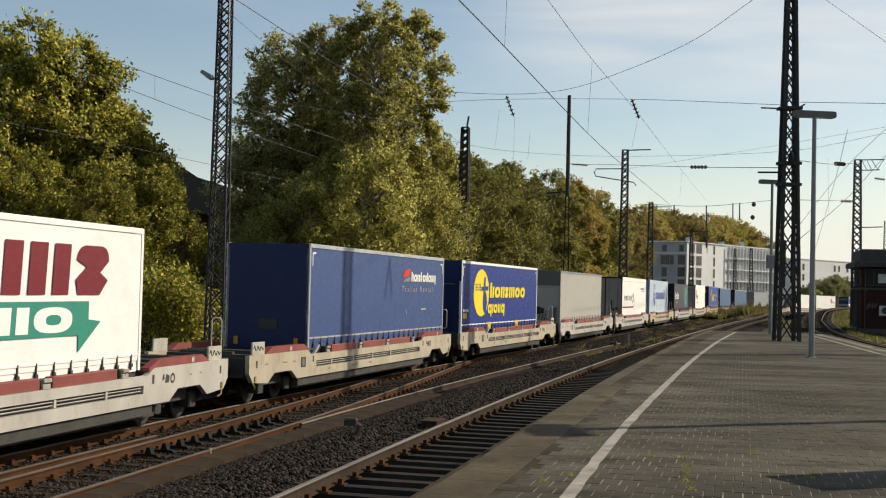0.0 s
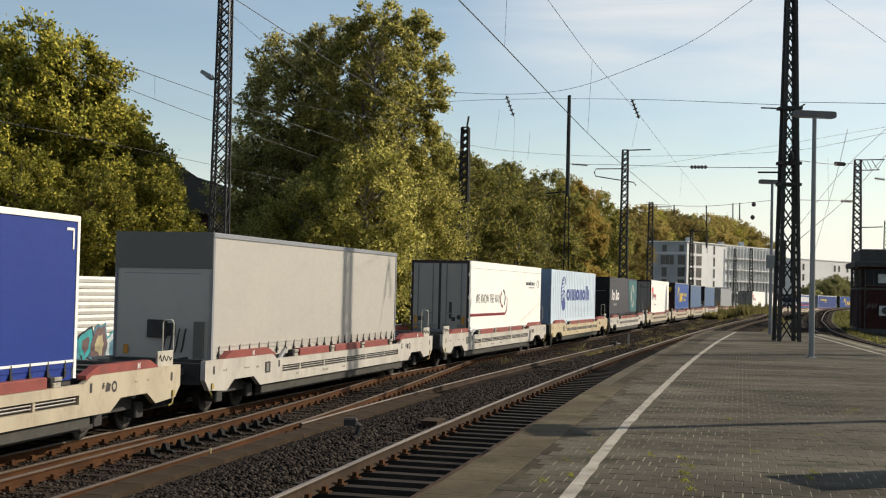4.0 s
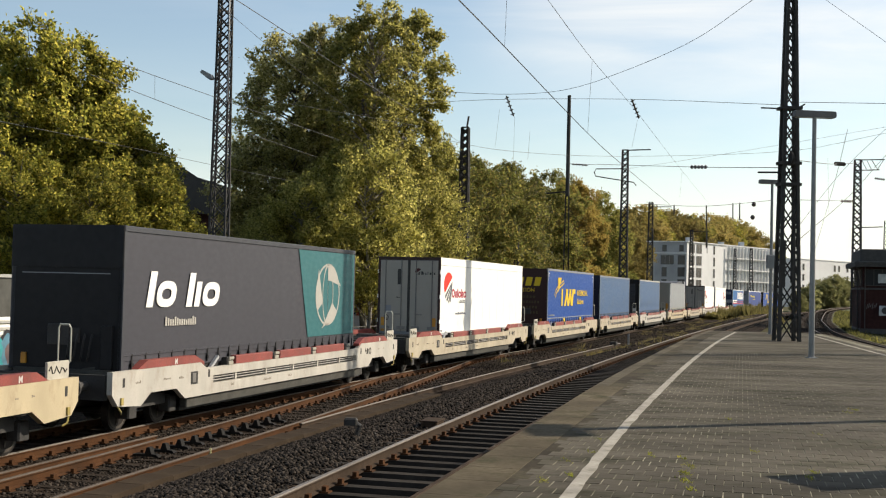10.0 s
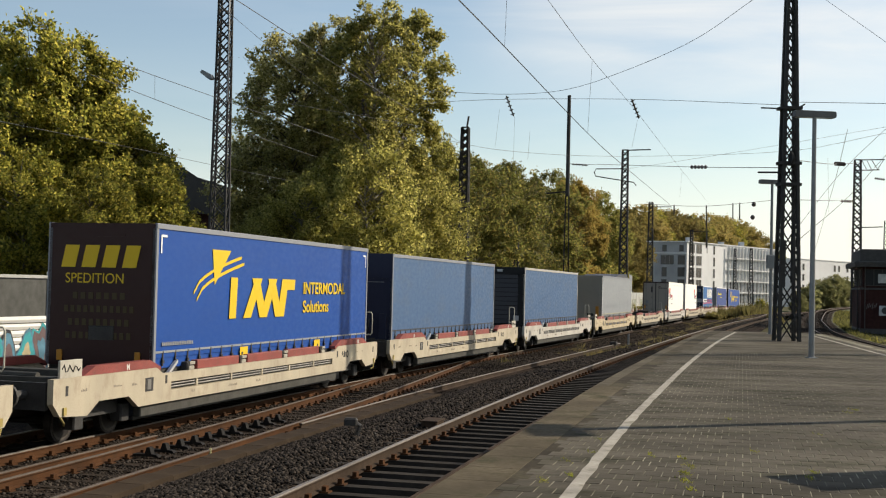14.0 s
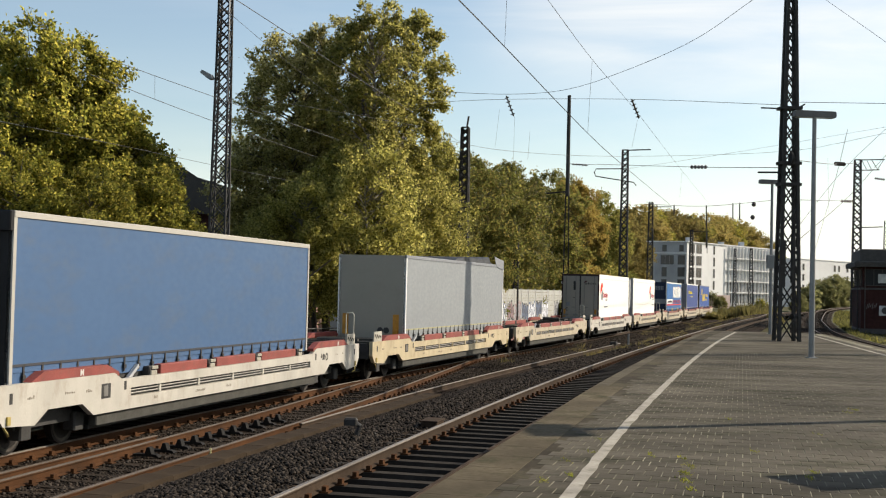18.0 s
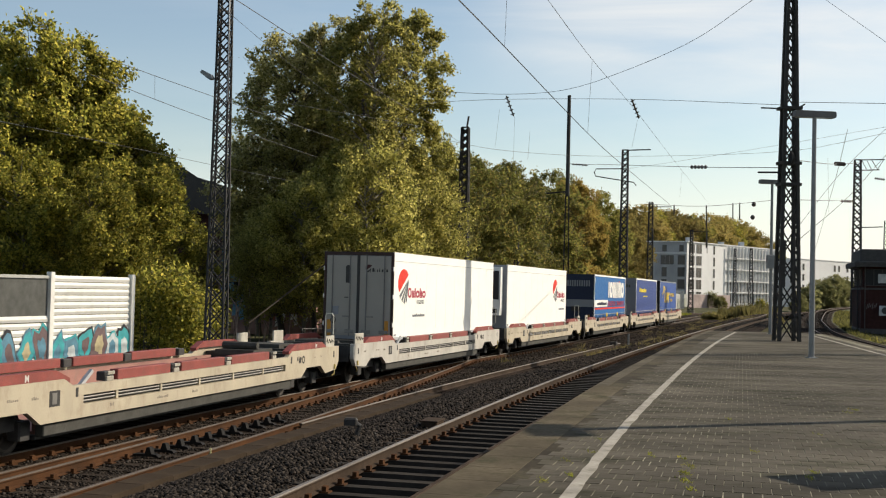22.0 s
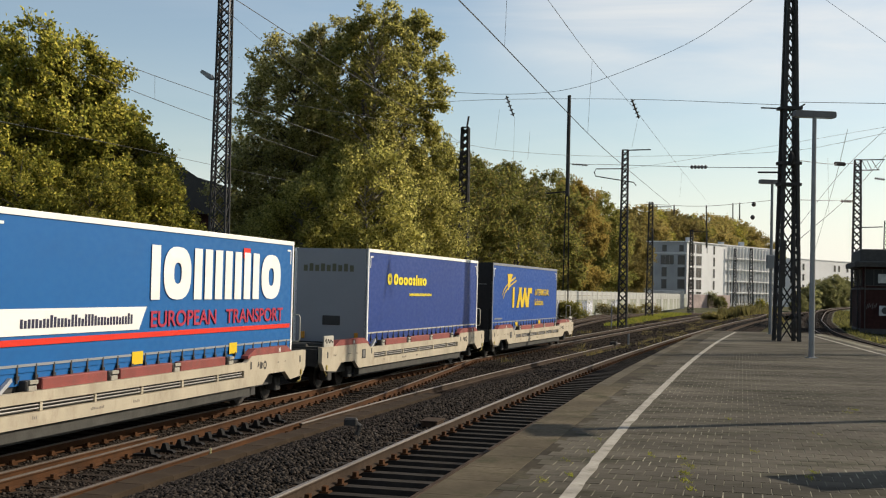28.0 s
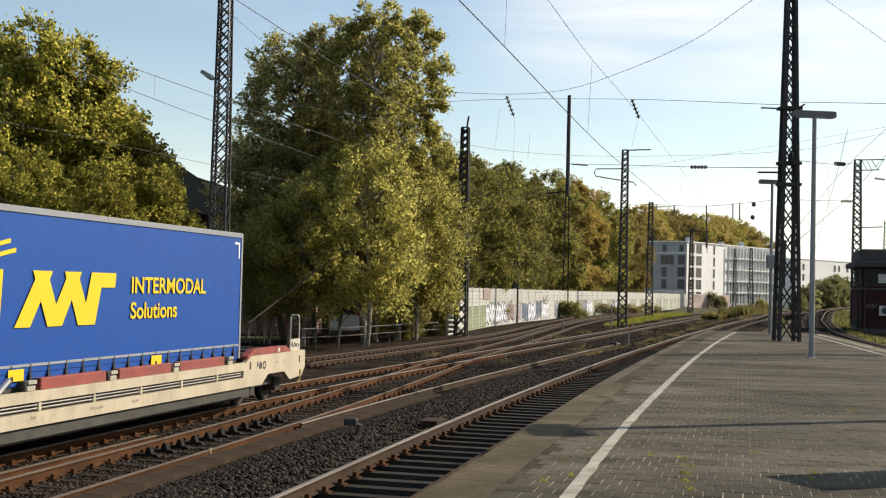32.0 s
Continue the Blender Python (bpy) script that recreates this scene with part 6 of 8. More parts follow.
def trees():
    pop = tree_meshes(3, 20.2, 3.9, 5.0, 150, 62000, 0.105, 0.32)
    low = tree_meshes(15, 13.6, 4.4, 3.0, 80, 34000, 0.105)
    slim = tree_meshes(5, 21.6, 3.2, 4.0, 150, 56000, 0.10, 0.30)
    high = tree_meshes(17, 15.0, 3.8, 5.0, 70, 28000, 0.105)
    mid = tree_meshes(8, 14.0, 4.8, 1.2, 84, 54000, 0.115)
    tall = tree_meshes(12, 17.0, 4.6, 2.2, 92, 58000, 0.11)
    P = ray_point
    g, bi, ru, po = LEAF
    behind = "broad green-yellow tree behind the noise barrier"
    row = "green tree in the row behind the barrier"
    rows = [
        ("maple", behind, tall, 40, 66, 1.01, g, BARK, 1.0),
        ("maple", behind, tall, 112, 68, 0.99, g, BARK, 0.98),
        ("maple", behind, mid, 192, 66, 0.88, g, BARK, 1.0),
        ("maple", behind, mid, 258, 64, 0.66, g, BARK, 1.0),
        ("maple", behind, tall, -70, 68, 1.02, g, BARK, 1.0),
        ("maple", behind, mid, 160, 60, 0.62, g, BARK, 1.0),
        ("maple", behind, mid, 30, 60, 0.70, g, BARK, 1.0),
        ("poplar", "tall dense dark green tree, one of the highest", pop, 505, 79, 0.965, po, BARK, 1.0),
        ("poplar", "tall dense dark green tree, one of the highest", slim, 580, 80, 0.955, po, BARK, 1.02),
        ("birch", "tall birch with a pale trunk and thinning leaves", slim, 648, 72, 0.933, bi, BARK_BIRCH, 1.0),
        ("birch", "tall birch with a pale trunk and thinning leaves", slim, 706, 79, 1.006, bi, BARK_BIRCH, 1.0),
        ("birch", "lower birch with yellow-green leaves and pale limbs", low, 668, 77, 0.80, bi, BARK_BIRCH, 1.05),
        ("birch", "lower birch with yellow-green leaves and pale limbs", low, 652, 68.5, 0.735, bi, BARK_BIRCH, 1.15),
        ("birch", "lower birch with yellow-green leaves and pale limbs", low, 598, 72, 0.72, bi, BARK, 1.12),
        ("maple", "dense green tree beside the tall ones", high, 462, 82, 0.96, po, BARK, 1.0),
        ("maple", "dense green tree beside the tall ones", high, 560, 80, 0.92, po, BARK, 1.0),
        ("birch", "lower birch with yellow-green leaves and pale limbs", low, 738, 78, 0.78, bi, BARK_BIRCH, 1.1),
        ("birch", "young birch with yellow-green leaves down to the ground", mid, 716, 80, 0.42, bi, BARK, 1.0),
        ("birch", "young birch with yellow-green leaves down to the ground", mid, 757, 84, 0.46, bi, BARK, 1.0),
        ("birch", "young birch with yellow-green leaves down to the ground", mid, 684, 88, 0.50, bi, BARK, 1.0),
        ("maple", "low leafy tree beside the old hall", mid, 352, 66, 0.36, g, BARK, 1.0),
        ("birch", "lower birch with yellow-green leaves and pale limbs", low, 540, 69, 0.70, bi, BARK_BIRCH, 1.0),
        ("birch", "lower birch with yellow-green leaves and pale limbs", low, 478, 71, 0.58, bi, BARK_BIRCH, 1.0),
        ("maple", row, tall, 772, 108, 0.95, LEAF_ROW, BARK, 1.0),
        ("maple", row, mid, 722, 96, 0.95, LEAF_ROW, BARK, 1.0),
        ("maple", row, mid, 815, 116, 1.12, LEAF_ROW, BARK, 1.0),
        ("maple", row, mid, 855, 130, 1.20, LEAF_ROW, BARK, 1.0),
        ("maple", row, tall, 905, 138, 1.03, LEAF_ROW, BARK, 1.0),
        ("maple", row, mid, 880, 150, 1.15, LEAF_ROW, BARK, 1.0),
        ("maple", row, mid, 958, 168, 1.37, LEAF_ROW, BARK, 1.0),
        ("maple", "russet autumn tree behind the barrier", tall, 1008, 192, 1.21, ru, BARK, 1.0),
        ("maple", row, mid, 1048, 214, 1.45, LEAF_ROW, BARK, 1.0),
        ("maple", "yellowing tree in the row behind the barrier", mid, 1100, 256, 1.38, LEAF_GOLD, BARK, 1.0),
        ("maple", row, mid, 985, 225, 1.72, LEAF_ROW, BARK, 1.0),
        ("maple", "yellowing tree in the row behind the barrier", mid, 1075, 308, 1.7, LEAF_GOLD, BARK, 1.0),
    ]
    for i, (n, lab, kind, px, d, sc, lm, bk, sz) in enumerate(rows):
        p = P(px, 520, d)
        tree(n, lab, kind, p.x, p.y, -0.45, sc, 37 * i, lm, bk, sz)
    for i in range(15):
        p = P(1118 + 17 * i, 500, 430 + 6 * i)
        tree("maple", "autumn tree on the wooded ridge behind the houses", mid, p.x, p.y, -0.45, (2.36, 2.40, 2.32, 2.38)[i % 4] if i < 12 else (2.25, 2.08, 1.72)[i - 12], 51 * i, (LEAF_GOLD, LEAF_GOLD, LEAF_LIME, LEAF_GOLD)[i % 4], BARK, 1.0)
    for i, (px, d, s) in enumerate(((1432, 300, 0.66), (1474, 322, 0.98), (1502, 335, 0.86), (1422, 300, 0.62), (1446, 330, 0.84), (1488, 345, 0.92), (1460, 318, 0.80), (1412, 292, 0.50))):
        p = P(px, 540, d)
        tree("bush", "low green bush beside the curved track", mid, p.x, p.y, earth(p.x, p.y), s, 77 * i, LEAF_DIM, BARK, 0.75)


def shrub(name, label, px, d, w, h, seed, leafm, z=-0.4, count=2600, leaf=0.12, deep=1.0):
    rng = np.random.default_rng(seed)
    p = ray_point(px, 540, d)
    t = thing(name, label, "shrub", pose(p.x, p.y, z + earth(p.x, p.y) + 0.45), group="shrubs")
    # a low mound of overlapping sprays
    lumps = 16
    cx, cy = rng.uniform(-0.42, 0.42, lumps) * w, rng.uniform(-0.4, 0.4, lumps) * deep
    top = h * np.sqrt(np.clip(1 - (cx / (0.56 * w)) ** 2, 0.05, 1)) * rng.uniform(0.62, 0.95, lumps)
    k = rng.integers(0, lumps, count)
    pos = np.stack([cx[k] + rng.normal(size=count) * w * 0.085, cy[k] + rng.normal(size=count) * deep * 0.16, top[k] * rng.random(count) ** 0.6 + rng.normal(size=count) * h * 0.06], -1)
    pos[:, 2] = np.abs(pos[:, 2])
    u = rng.normal(size=(count, 3)); u /= np.linalg.norm(u, axis=1)[:, None]
    v = np.cross(u, rng.normal(size=(count, 3))); v /= np.linalg.norm(v, axis=1)[:, None]
    sz = leaf * (0.6 + 0.8 * rng.random(count))[:, None]
    quad = np.stack([pos - u * sz, pos + v * sz * 0.55, pos + u * sz, pos - v * sz * 0.55], 1)
    me = bpy.data.meshes.new("foliage")
    me.vertices.add(count * 4); me.vertices.foreach_set("co", quad.reshape(-1))
    me.loops.add(count * 4); me.loops.foreach_set("vertex_index", np.arange(count * 4, dtype=np.int32))
    me.polygons.add(count); me.polygons.foreach_set("loop_start", np.arange(count, dtype=np.int32) * 4)
    me.update(calc_edges=True)
    me.materials.append(leafm)
    part("foliage", me, None, t)
    stems = Geo()
    for k in range(9):
        a = rng.normal(0, w * 0.25)
        stems.tube((a, rng.normal(0, deep * 0.2), -0.2), (a + rng.normal(0, 0.2), 0, h * 0.7), 0.03, 0.01, n=4)
    part("stems", stems, BARK, t)
    return t


# ---- noise barriers and buildings ----
def barrier_panel(parent, p, q, z0, z1, col, ribs=9, glass=None, low=None):
    """One ribbed panel between two posts, slats as parts."""
    p, q = Vector((*p, 0)), Vector((*q, 0))
    L = (q - p).length
    ang = math.degrees(math.atan2((q - p).y, (q - p).x))
    m = pose(p.x, p.y, 0, 0, 0, ang)
    h = (z1 - z0) / ribs
    for k in range(ribs):
        z = z0 + k * h
        if glass and z >= glass[0] - 0.01 and z < glass[1]:
            continue
        part("panel_slat", Geo().prism([(-0.06, z + 0.01), (-0.02, z + 0.01), (0.02, z + h * 0.5), (-0.02, z + h - 0.01), (-0.06, z + h - 0.01)], 0.02, L - 0.02, "x"), low if low and z < 1.7 else col, parent, m=m)
    if glass:
        part("clear_pane", Geo().box(0.06, L - 0.06, -0.045, -0.03, glass[0], glass[1]), mat("smoky_pane", (0.10, 0.10, 0.09), 0.15, var=0.2, bump=0.0), parent, "dark smoky transparent pane", m=m)
        part("pane_frame", Geo().box(0.05, L - 0.05, -0.07, 0.03, glass[1], glass[1] + 0.1).box(0.05, L - 0.05, -0.07, 0.03, glass[0] - 0.08, glass[0]), BARRIER, parent, m=m)


def barriers():
    a = thing("noise_barrier", "white ribbed noise barrier with graffiti and smoky panes", "noise barrier", group="noise barriers")
    NEAR_END = 22.8
    WN = mat("barrier_clean_white", (0.68, 0.67, 0.62), 0.65, var=0.08, scale=0.6, stain=(0.42, 0.40, 0.34), stain_amt=0.45)
    posts = [on_path(NEAR_END - 5.0 * k, -9.2)[:2] for k in range(7)]
    for k, p in enumerate(posts):
        part("post", Geo().box(-0.09, 0.09, -0.12, 0.12, -0.45, 3.32, 0.01), WN, a, "white steel post", m=pose(*p, 0, 0, 0, -14))
    for k in range(6):
        barrier_panel(a, posts[k], posts[k + 1], -0.35, 3.22, WN, 16, (1.75, 3.1) if k else None)
    graffiti(a, posts)
    b = thing("noise_barrier", "long white ribbed noise barrier along the far tracks, part green", "noise barrier", group="noise barriers")
    pts = smooth_line([(0.42, 84.17), (2.06, 94.11), (3.72, 104.06), (5.66, 113.94), (10.7, 133.38), (17.33, 157.46), (24.86, 181.14), (36.49, 219.07), (51.06, 266.51), (69.21, 338.98)])
    st = along(pts, 4.0)
    for k, (x, y, th) in enumerate(st):
        part("post", Geo().box(-0.09, 0.09, -0.12, 0.12, -0.45, 3.3, 0.01), BARRIER, b, m=pose(x, y, 0, 0, 0, -math.degrees(th)))
    for k in range(len(st) - 1):
        barrier_panel(b, st[k][:2], st[k + 1][:2], -0.35, 3.2, BARRIER, 12 if k < 14 else 6, None, BARRIER_GREEN if k in (2, 3, 4) else (BARRIER_MOSS if k > 18 and k % 3 else None))
    long_graffiti(b, st)
    x, y, th = st[0]
    part("end_panel", Geo().box(-1.3, -0.1, -0.08, 0.08, -0.45, 3.25, 0.02), mat("barrier_dark_end", (0.06, 0.06, 0.055), 0.7), b, "dark end panel", m=pose(x, y, 0, 0, 0, -60))
    lad = Geo()
    for z in np.arange(0.0, 3.2, 0.32):
        lad.box(-0.02, 0.5, -0.1, -0.06, z, z + 0.2)
    part("ladder_panel", lad, BARRIER, b, "white panel with rungs", m=pose(x, y, 0, 0, 0, -10))
    xs, ys, ths = st[5]
    part("access_door", Geo().box(-2.0, 2.3, -0.14, -0.08, 2.25, 3.15), BARRIER_BROWN, b, "brown plate", m=pose(xs, ys, 0, 0, 0, -math.degrees(ths) + 90))


def long_graffiti(parent, st):
    """Filled and outlined spray shapes on the lower half of the far barrier."""
    rng = random.Random(21)
    pale, slate, pink, dark, grey = (mat("spray_white", (0.62, 0.64, 0.68), 0.8, var=0.15), mat("spray_slate", (0.10, 0.13, 0.20), 0.8, var=0.25), mat("spray_dull_pink", (0.26, 0.17, 0.17), 0.8, var=0.25), mat("spray_dark", (0.05, 0.05, 0.055), 0.8), mat("spray_grey", (0.27, 0.28, 0.30), 0.8, var=0.2))
    plan = {5: (pale, dark), 6: (pale, dark), 7: (pale, slate), 8: (pink, dark), 9: (grey, pink), 10: (slate, dark), 11: (pale, slate), 12: (slate, dark), 13: (pale, grey), 15: (grey, dark), 20: (grey, slate), 21: (pale, grey), 26: (grey, dark), 27: (pale, slate)}
    for k, (fill, line) in plan.items():
        p, q = Vector((*st[k][:2], 0)), Vector((*st[k + 1][:2], 0))
        L = (q - p).length
        m = pose(p.x, p.y, 0, 0, 0, math.degrees(math.atan2((q - p).y, (q - p).x)))
        for j in range(4):
            u, z = L * (j + 0.5) / 4, 0.95 + rng.uniform(-0.12, 0.15)
            n = 12
            jag = [1 + rng.uniform(-0.25, 0.2) for _ in range(n)]
            for f, y0, mt, lab in ((1.0, -0.030, line, "dark spray-painted outline"), (0.78, -0.036, fill, "spray-painted filled shape"), (0.30, -0.042, line, "spray-painted inner mark")):
                ring = [(u + 0.58 * f * jag[i] * math.cos(2 * math.pi * i / n), z + 1.0 * f * jag[i] * math.sin(2 * math.pi * i / n)) for i in range(n)]
                part("graffiti", Geo().prism(ring, y0 - 0.004 - 0.0007 * j - 0.04, y0 - 0.0007 * j, "y"), mt, parent, lab, m=m)


def graffiti(parent, posts):
    rng = random.Random(11)
    cols = [mat("spray_teal", (0.03, 0.30, 0.32), 0.6), mat("spray_blue", (0.08, 0.20, 0.27), 0.6), mat("spray_maroon", (0.13, 0.085, 0.085), 0.6), mat("spray_yellow", (0.40, 0.34, 0.20), 0.6), mat("spray_black", (0.02, 0.02, 0.025), 0.6), mat("spray_pale", (0.45, 0.50, 0.50), 0.6)]
    for k in range(3):
        p, q = Vector((*posts[k], 0)), Vector((*posts[k + 1], 0))
        L = (q - p).length
        m = pose(p.x, p.y, 0, 0, 0, math.degrees(math.atan2((q - p).y, (q - p).x)))
        for j in range(6):
            u, z = L * (j + 0.5) / 6, 0.62 + rng.uniform(-0.12, 0.2)
            n = 14
            ru, rz = rng.uniform(0.40, 0.52), rng.uniform(0.62, 0.85)
            jag = [1 + rng.uniform(-0.32, 0.22) for _ in range(n)]
            lean = rng.uniform(-0.25, 0.25)

            def blob(f, lay):
                ring = []
                for i in range(n):
                    a_ = 2 * math.pi * i / n
                    dz = rz * f * jag[i] * math.sin(a_)
                    ring.append((u + ru * f * jag[i] * math.cos(a_) + lean * dz, z + dz))
                return Geo().prism(ring, 0.023 + 0.0006 * j + lay, 0.026 + 0.0006 * j + lay, "y")
            part("graffiti", blob(1.12, 0.0), cols[(4, 0, 1)[(j + k) % 3]], parent, "dark spray-painted outline", m=m)
            part("graffiti", blob(0.96, 0.005), cols[(0, 5, 2, 0, 1)[(j + 2 * k) % 5]], parent, "spray-painted jagged letter-like shape", m=m)
            part("graffiti", blob(0.50, 0.010), cols[(5, 1, 3, 2)[(j + k) % 4]], parent, "spray-painted jagged shape", m=m)


def window(parent, m, w, h, mullions=1, glassm=None, framem=None):
    gl = part("window", Geo().box(-w / 2, w / 2, -0.02, 0.0, 0, h), glassm or GLASS, parent, m=m)
    fr = Geo().box(-w / 2 - 0.06, w / 2 + 0.06, -0.06, 0.02, -0.06, 0.0).box(-w / 2 - 0.06, w / 2 + 0.06, -0.06, 0.02, h, h + 0.06)
    fr.box(-w / 2 - 0.06, -w / 2, -0.06, 0.02, 0, h).box(w / 2, w / 2 + 0.06, -0.06, 0.02, 0, h)
    for k in range(1, mullions + 1):
        x = -w / 2 + w * k / (mullions + 1)
        fr.box(x - 0.03, x + 0.03, -0.05, 0.01, 0, h)
    part("window_frame", fr, framem or mat("frame_grey", (0.25, 0.26, 0.27), 0.5), gl)
    return gl


GLASS = mat("dark_glass", (0.025, 0.028, 0.032), 0.12, var=0.3, bump=0.0, spec=0.4)


def buildings():
    # white apartment block: its corner points at the camera
    W = mat("white_render", (0.66, 0.66, 0.65), 0.8, var=0.06, scale=0.3)
    D = 352.0
    corner = ray_point(1214, 540, D)
    b = thing("apartment_building", "white flat-roofed apartment building with many tall windows", "building", pose(corner.x, corner.y, -0.4))
    ax = Vector((-0.86, 0.42, 0)).normalized()       # along the left face
    bx = Vector((0.643, 0.766, 0)).normalized()        # along the right face
    H = 19.0
    La, Lb = 12.6, 62.0
    # upper bays: the mirrored sky is painted in as a pale base colour
    SKY_GLASS = mat("bay_glass_sky", (0.30, 0.33, 0.35), 0.2, var=0.5, scale=0.4, bump=0.0, spec=0.6)
    c0, c1, c2 = Vector((0, 0, 0)), ax * La, bx * Lb
    c3 = c1 + c2

    def quad_wall(name, p, q, z0, z1):
        d = (q - p).normalized()
        nrm = Vector((d.y, -d.x, 0))
        g = Geo()
        pp = [p, q, q - nrm * 0.4, p - nrm * 0.4]
        g.add([(v.x, v.y, z0) for v in pp] + [(v.x, v.y, z1) for v in pp], [(3, 2, 1, 0), (4, 5, 6, 7), (0, 1, 5, 4), (1, 2, 6, 5), (2, 3, 7, 6), (3, 0, 4, 7)])
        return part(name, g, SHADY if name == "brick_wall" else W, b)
    # darker grey for the left face, with its shade put into the colour
    SHADY = mat("render_shade_grey", (0.36, 0.355, 0.35), 0.9, var=0.12, scale=0.4, fine=5.0)
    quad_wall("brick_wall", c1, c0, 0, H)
    quad_wall("wall", c0, c2, 0, H)
    quad_wall("wall", c2, c3, 0, H)
    quad_wall("wall", c3, c1, 0, H)
    roof = Geo().add([(v.x, v.y, H - 0.3) for v in (c0, c2, c3, c1)] + [(v.x, v.y, H - 0.05) for v in (c0, c2, c3, c1)], [(0, 1, 2, 3), (4, 5, 6, 7)])
    part("roof", roof, mat("roof_grey", (0.18, 0.18, 0.18), 0.9), b)

    def facing(p, d, u, z):
        nrm = Vector((d.y, -d.x, 0))
        o = p + d * u + nrm * 0.03
        return Matrix(((d.x, -nrm.x, 0, o.x), (d.y, -nrm.y, 0, o.y), (0, 0, 1, z), (0, 0, 0, 1)))
    for floor in range(5):
        z = 1.6 + 3.55 * floor
        for u in (1.6, 5.9, 11.0):
            wide = u == 5.9 and floor == 3
            window(b, facing(c1, -ax, u + (0.9 if wide else 0), z + (0.3 if floor == 4 else 0)), 3.9 if wide else (1.3 if floor == 4 else (2.1 if u == 11.0 else 1.5)), 1.9 if floor == 4 else 2.7, 2 if wide else 0)
        for u in (3.0, 7.4):
            window(b, facing(c0, bx, u, z), 3.1, 2.7, 1)
        window(b, facing(c0, bx, 17.0, z), 0.9, 2.6, 0)
        for k in range(15):
            window(b, facing(c0, bx, 26.4 + 2.3 * k, z - 0.5), 1.75, 3.0, 0, SKY_GLASS if floor > 1 else GLASS, W)
    part("parapet_band", Geo().beam((c1.x * 1.004, c1.y * 1.004 - 0.1, 15.6), (c0.x - 0.05, c0.y - 0.12, 15.6), 0.3, 0.35), W, b, "pale band below the top floor")
    part("roof_edge", Geo().beam((c1.x, c1.y - 0.1, H), (c0.x, c0.y - 0.1, H), 0.5, 0.3).beam((c0.x, c0.y - 0.1, H), (c2.x, c2.y - 0.1, H), 0.5, 0.3), W, b, "white roof edge")
    for u, hgt in ((9.0, 1.6), (30.0, 1.2), (44.0, 1.8)):
        p = c0 + bx * u + ax * 4
        part("roof_vent", Geo().box(p.x - 0.8, p.x + 0.8, p.y - 0.8, p.y + 0.8, H - 0.1, H + hgt), W, b)
    for k in range(1, 17):
        p = c0 + bx * (22.95 + 2.3 * k)
        nrm = Vector((bx.y, -bx.x, 0)) * 0.75
        part("balcony_post", Geo().beam((p.x + nrm.x, p.y + nrm.y, 0), (p.x + nrm.x, p.y + nrm.y, H - 0.4), 0.34), W, b)
    for floor in range(1, 5):
        z = 0.9 + 3.55 * floor
        p, q = c0 + bx * 25, c0 + bx * 61.5
        nrm = Vector((bx.y, -bx.x, 0)) * 0.7
        part("balcony", Geo().beam((p.x + nrm.x, p.y + nrm.y, z), (q.x + nrm.x, q.y + nrm.y, z), 0.7, 0.22), W, b)
    # low painted walls before the block
    for pa, pb, top, colour, lab in (((1140, 296), (1211, 300), 514, (0.46, 0.45, 0.43), "low whitish garden wall with faded scrawls"), ((1219, 318), (1292, 334), 521, (0.42, 0.33, 0.30), "low pinkish garden wall with faded scrawls")):
        p, q = ray_point(pa[0], top, pa[1]), ray_point(pb[0], top, pb[1])
        wl = thing("garden_wall", lab, "wall", pose(p.x, p.y, -0.5, 0, 0, math.degrees(math.atan2(q.y - p.y, q.x - p.x))))
        L = (Vector((q.x, q.y)) - Vector((p.x, p.y))).length
        h = p.z + 0.5
        part("wall_panel", Geo().box(0, L, 0, 0.25, 0, h), mat("garden_wall_%d" % top, colour, 0.9, var=0.25, scale=0.5, stain=(0.2, 0.18, 0.2), stain_amt=0.7), wl)
        part("coping", Geo().box(-0.05, L + 0.05, -0.05, 0.3, h, h + 0.12), W, wl)
    # second white block beyond the bushes
    c = ray_point(1408, 540, 420)
    d = thing("office_building", "distant white building with a row of tall windows", "building", pose(c.x, c.y, -0.4, 0, 0, 44))
    part("wall", Geo().box(0, 74, 0, 14, 0, 16.8), W, d)
    part("roof", Geo().box(-0.2, 74.2, -0.2, 14.2, 16.8, 17.1), W, d)
    for fl in range(4):
        for k in (0, 1, 8, 9, 11, 12, 13, 15, 16, 18, 19, 21):
            window(d, pose(1.8 + 3.2 * k, -0.03, 2.0 + 3.7 * fl), 1.2, 2.2, 0)
    # signal box
    BR = mat("brick_red", (0.040, 0.016, 0.014), 0.9, var=0.3, scale=3.0, spec=0.15, stain=(0.022, 0.013, 0.012), stain_amt=0.6)
    DK = mat("roof_felt", (0.055, 0.053, 0.050), 0.85, var=0.2)
    c = ray_point(1523, 575, 112)
    DIM = mat("dim_pane", (0.014, 0.015, 0.017), 0.35, var=0.3, bump=0.0, spec=0.15)
    s = thing("signal_box", "dark red brick signal box with a wide flat roof", "signal box", pose(c.x, c.y, -0.2, 0, 0, -14))
    part("wall", Geo().box(0, 11, 0, 9, 0, 4.25), BR, s, "dark red brick wall")
    part("upper_wall", Geo().box(0.15, 10.85, 0.15, 8.85, 4.25, 6.3), BR, s, "dark set-back wall of the glazed upper floor")
    part("floor_band", Geo().box(-0.10, 11.1, -0.10, 9.1, 4.12, 4.30, 0.02), DK, s, "dark band between the floors")
    part("roof", Geo().box(-0.6, 11.6, -0.9, 10, 6.25, 6.75, 0.08), DK, s, "overhanging dark flat roof")
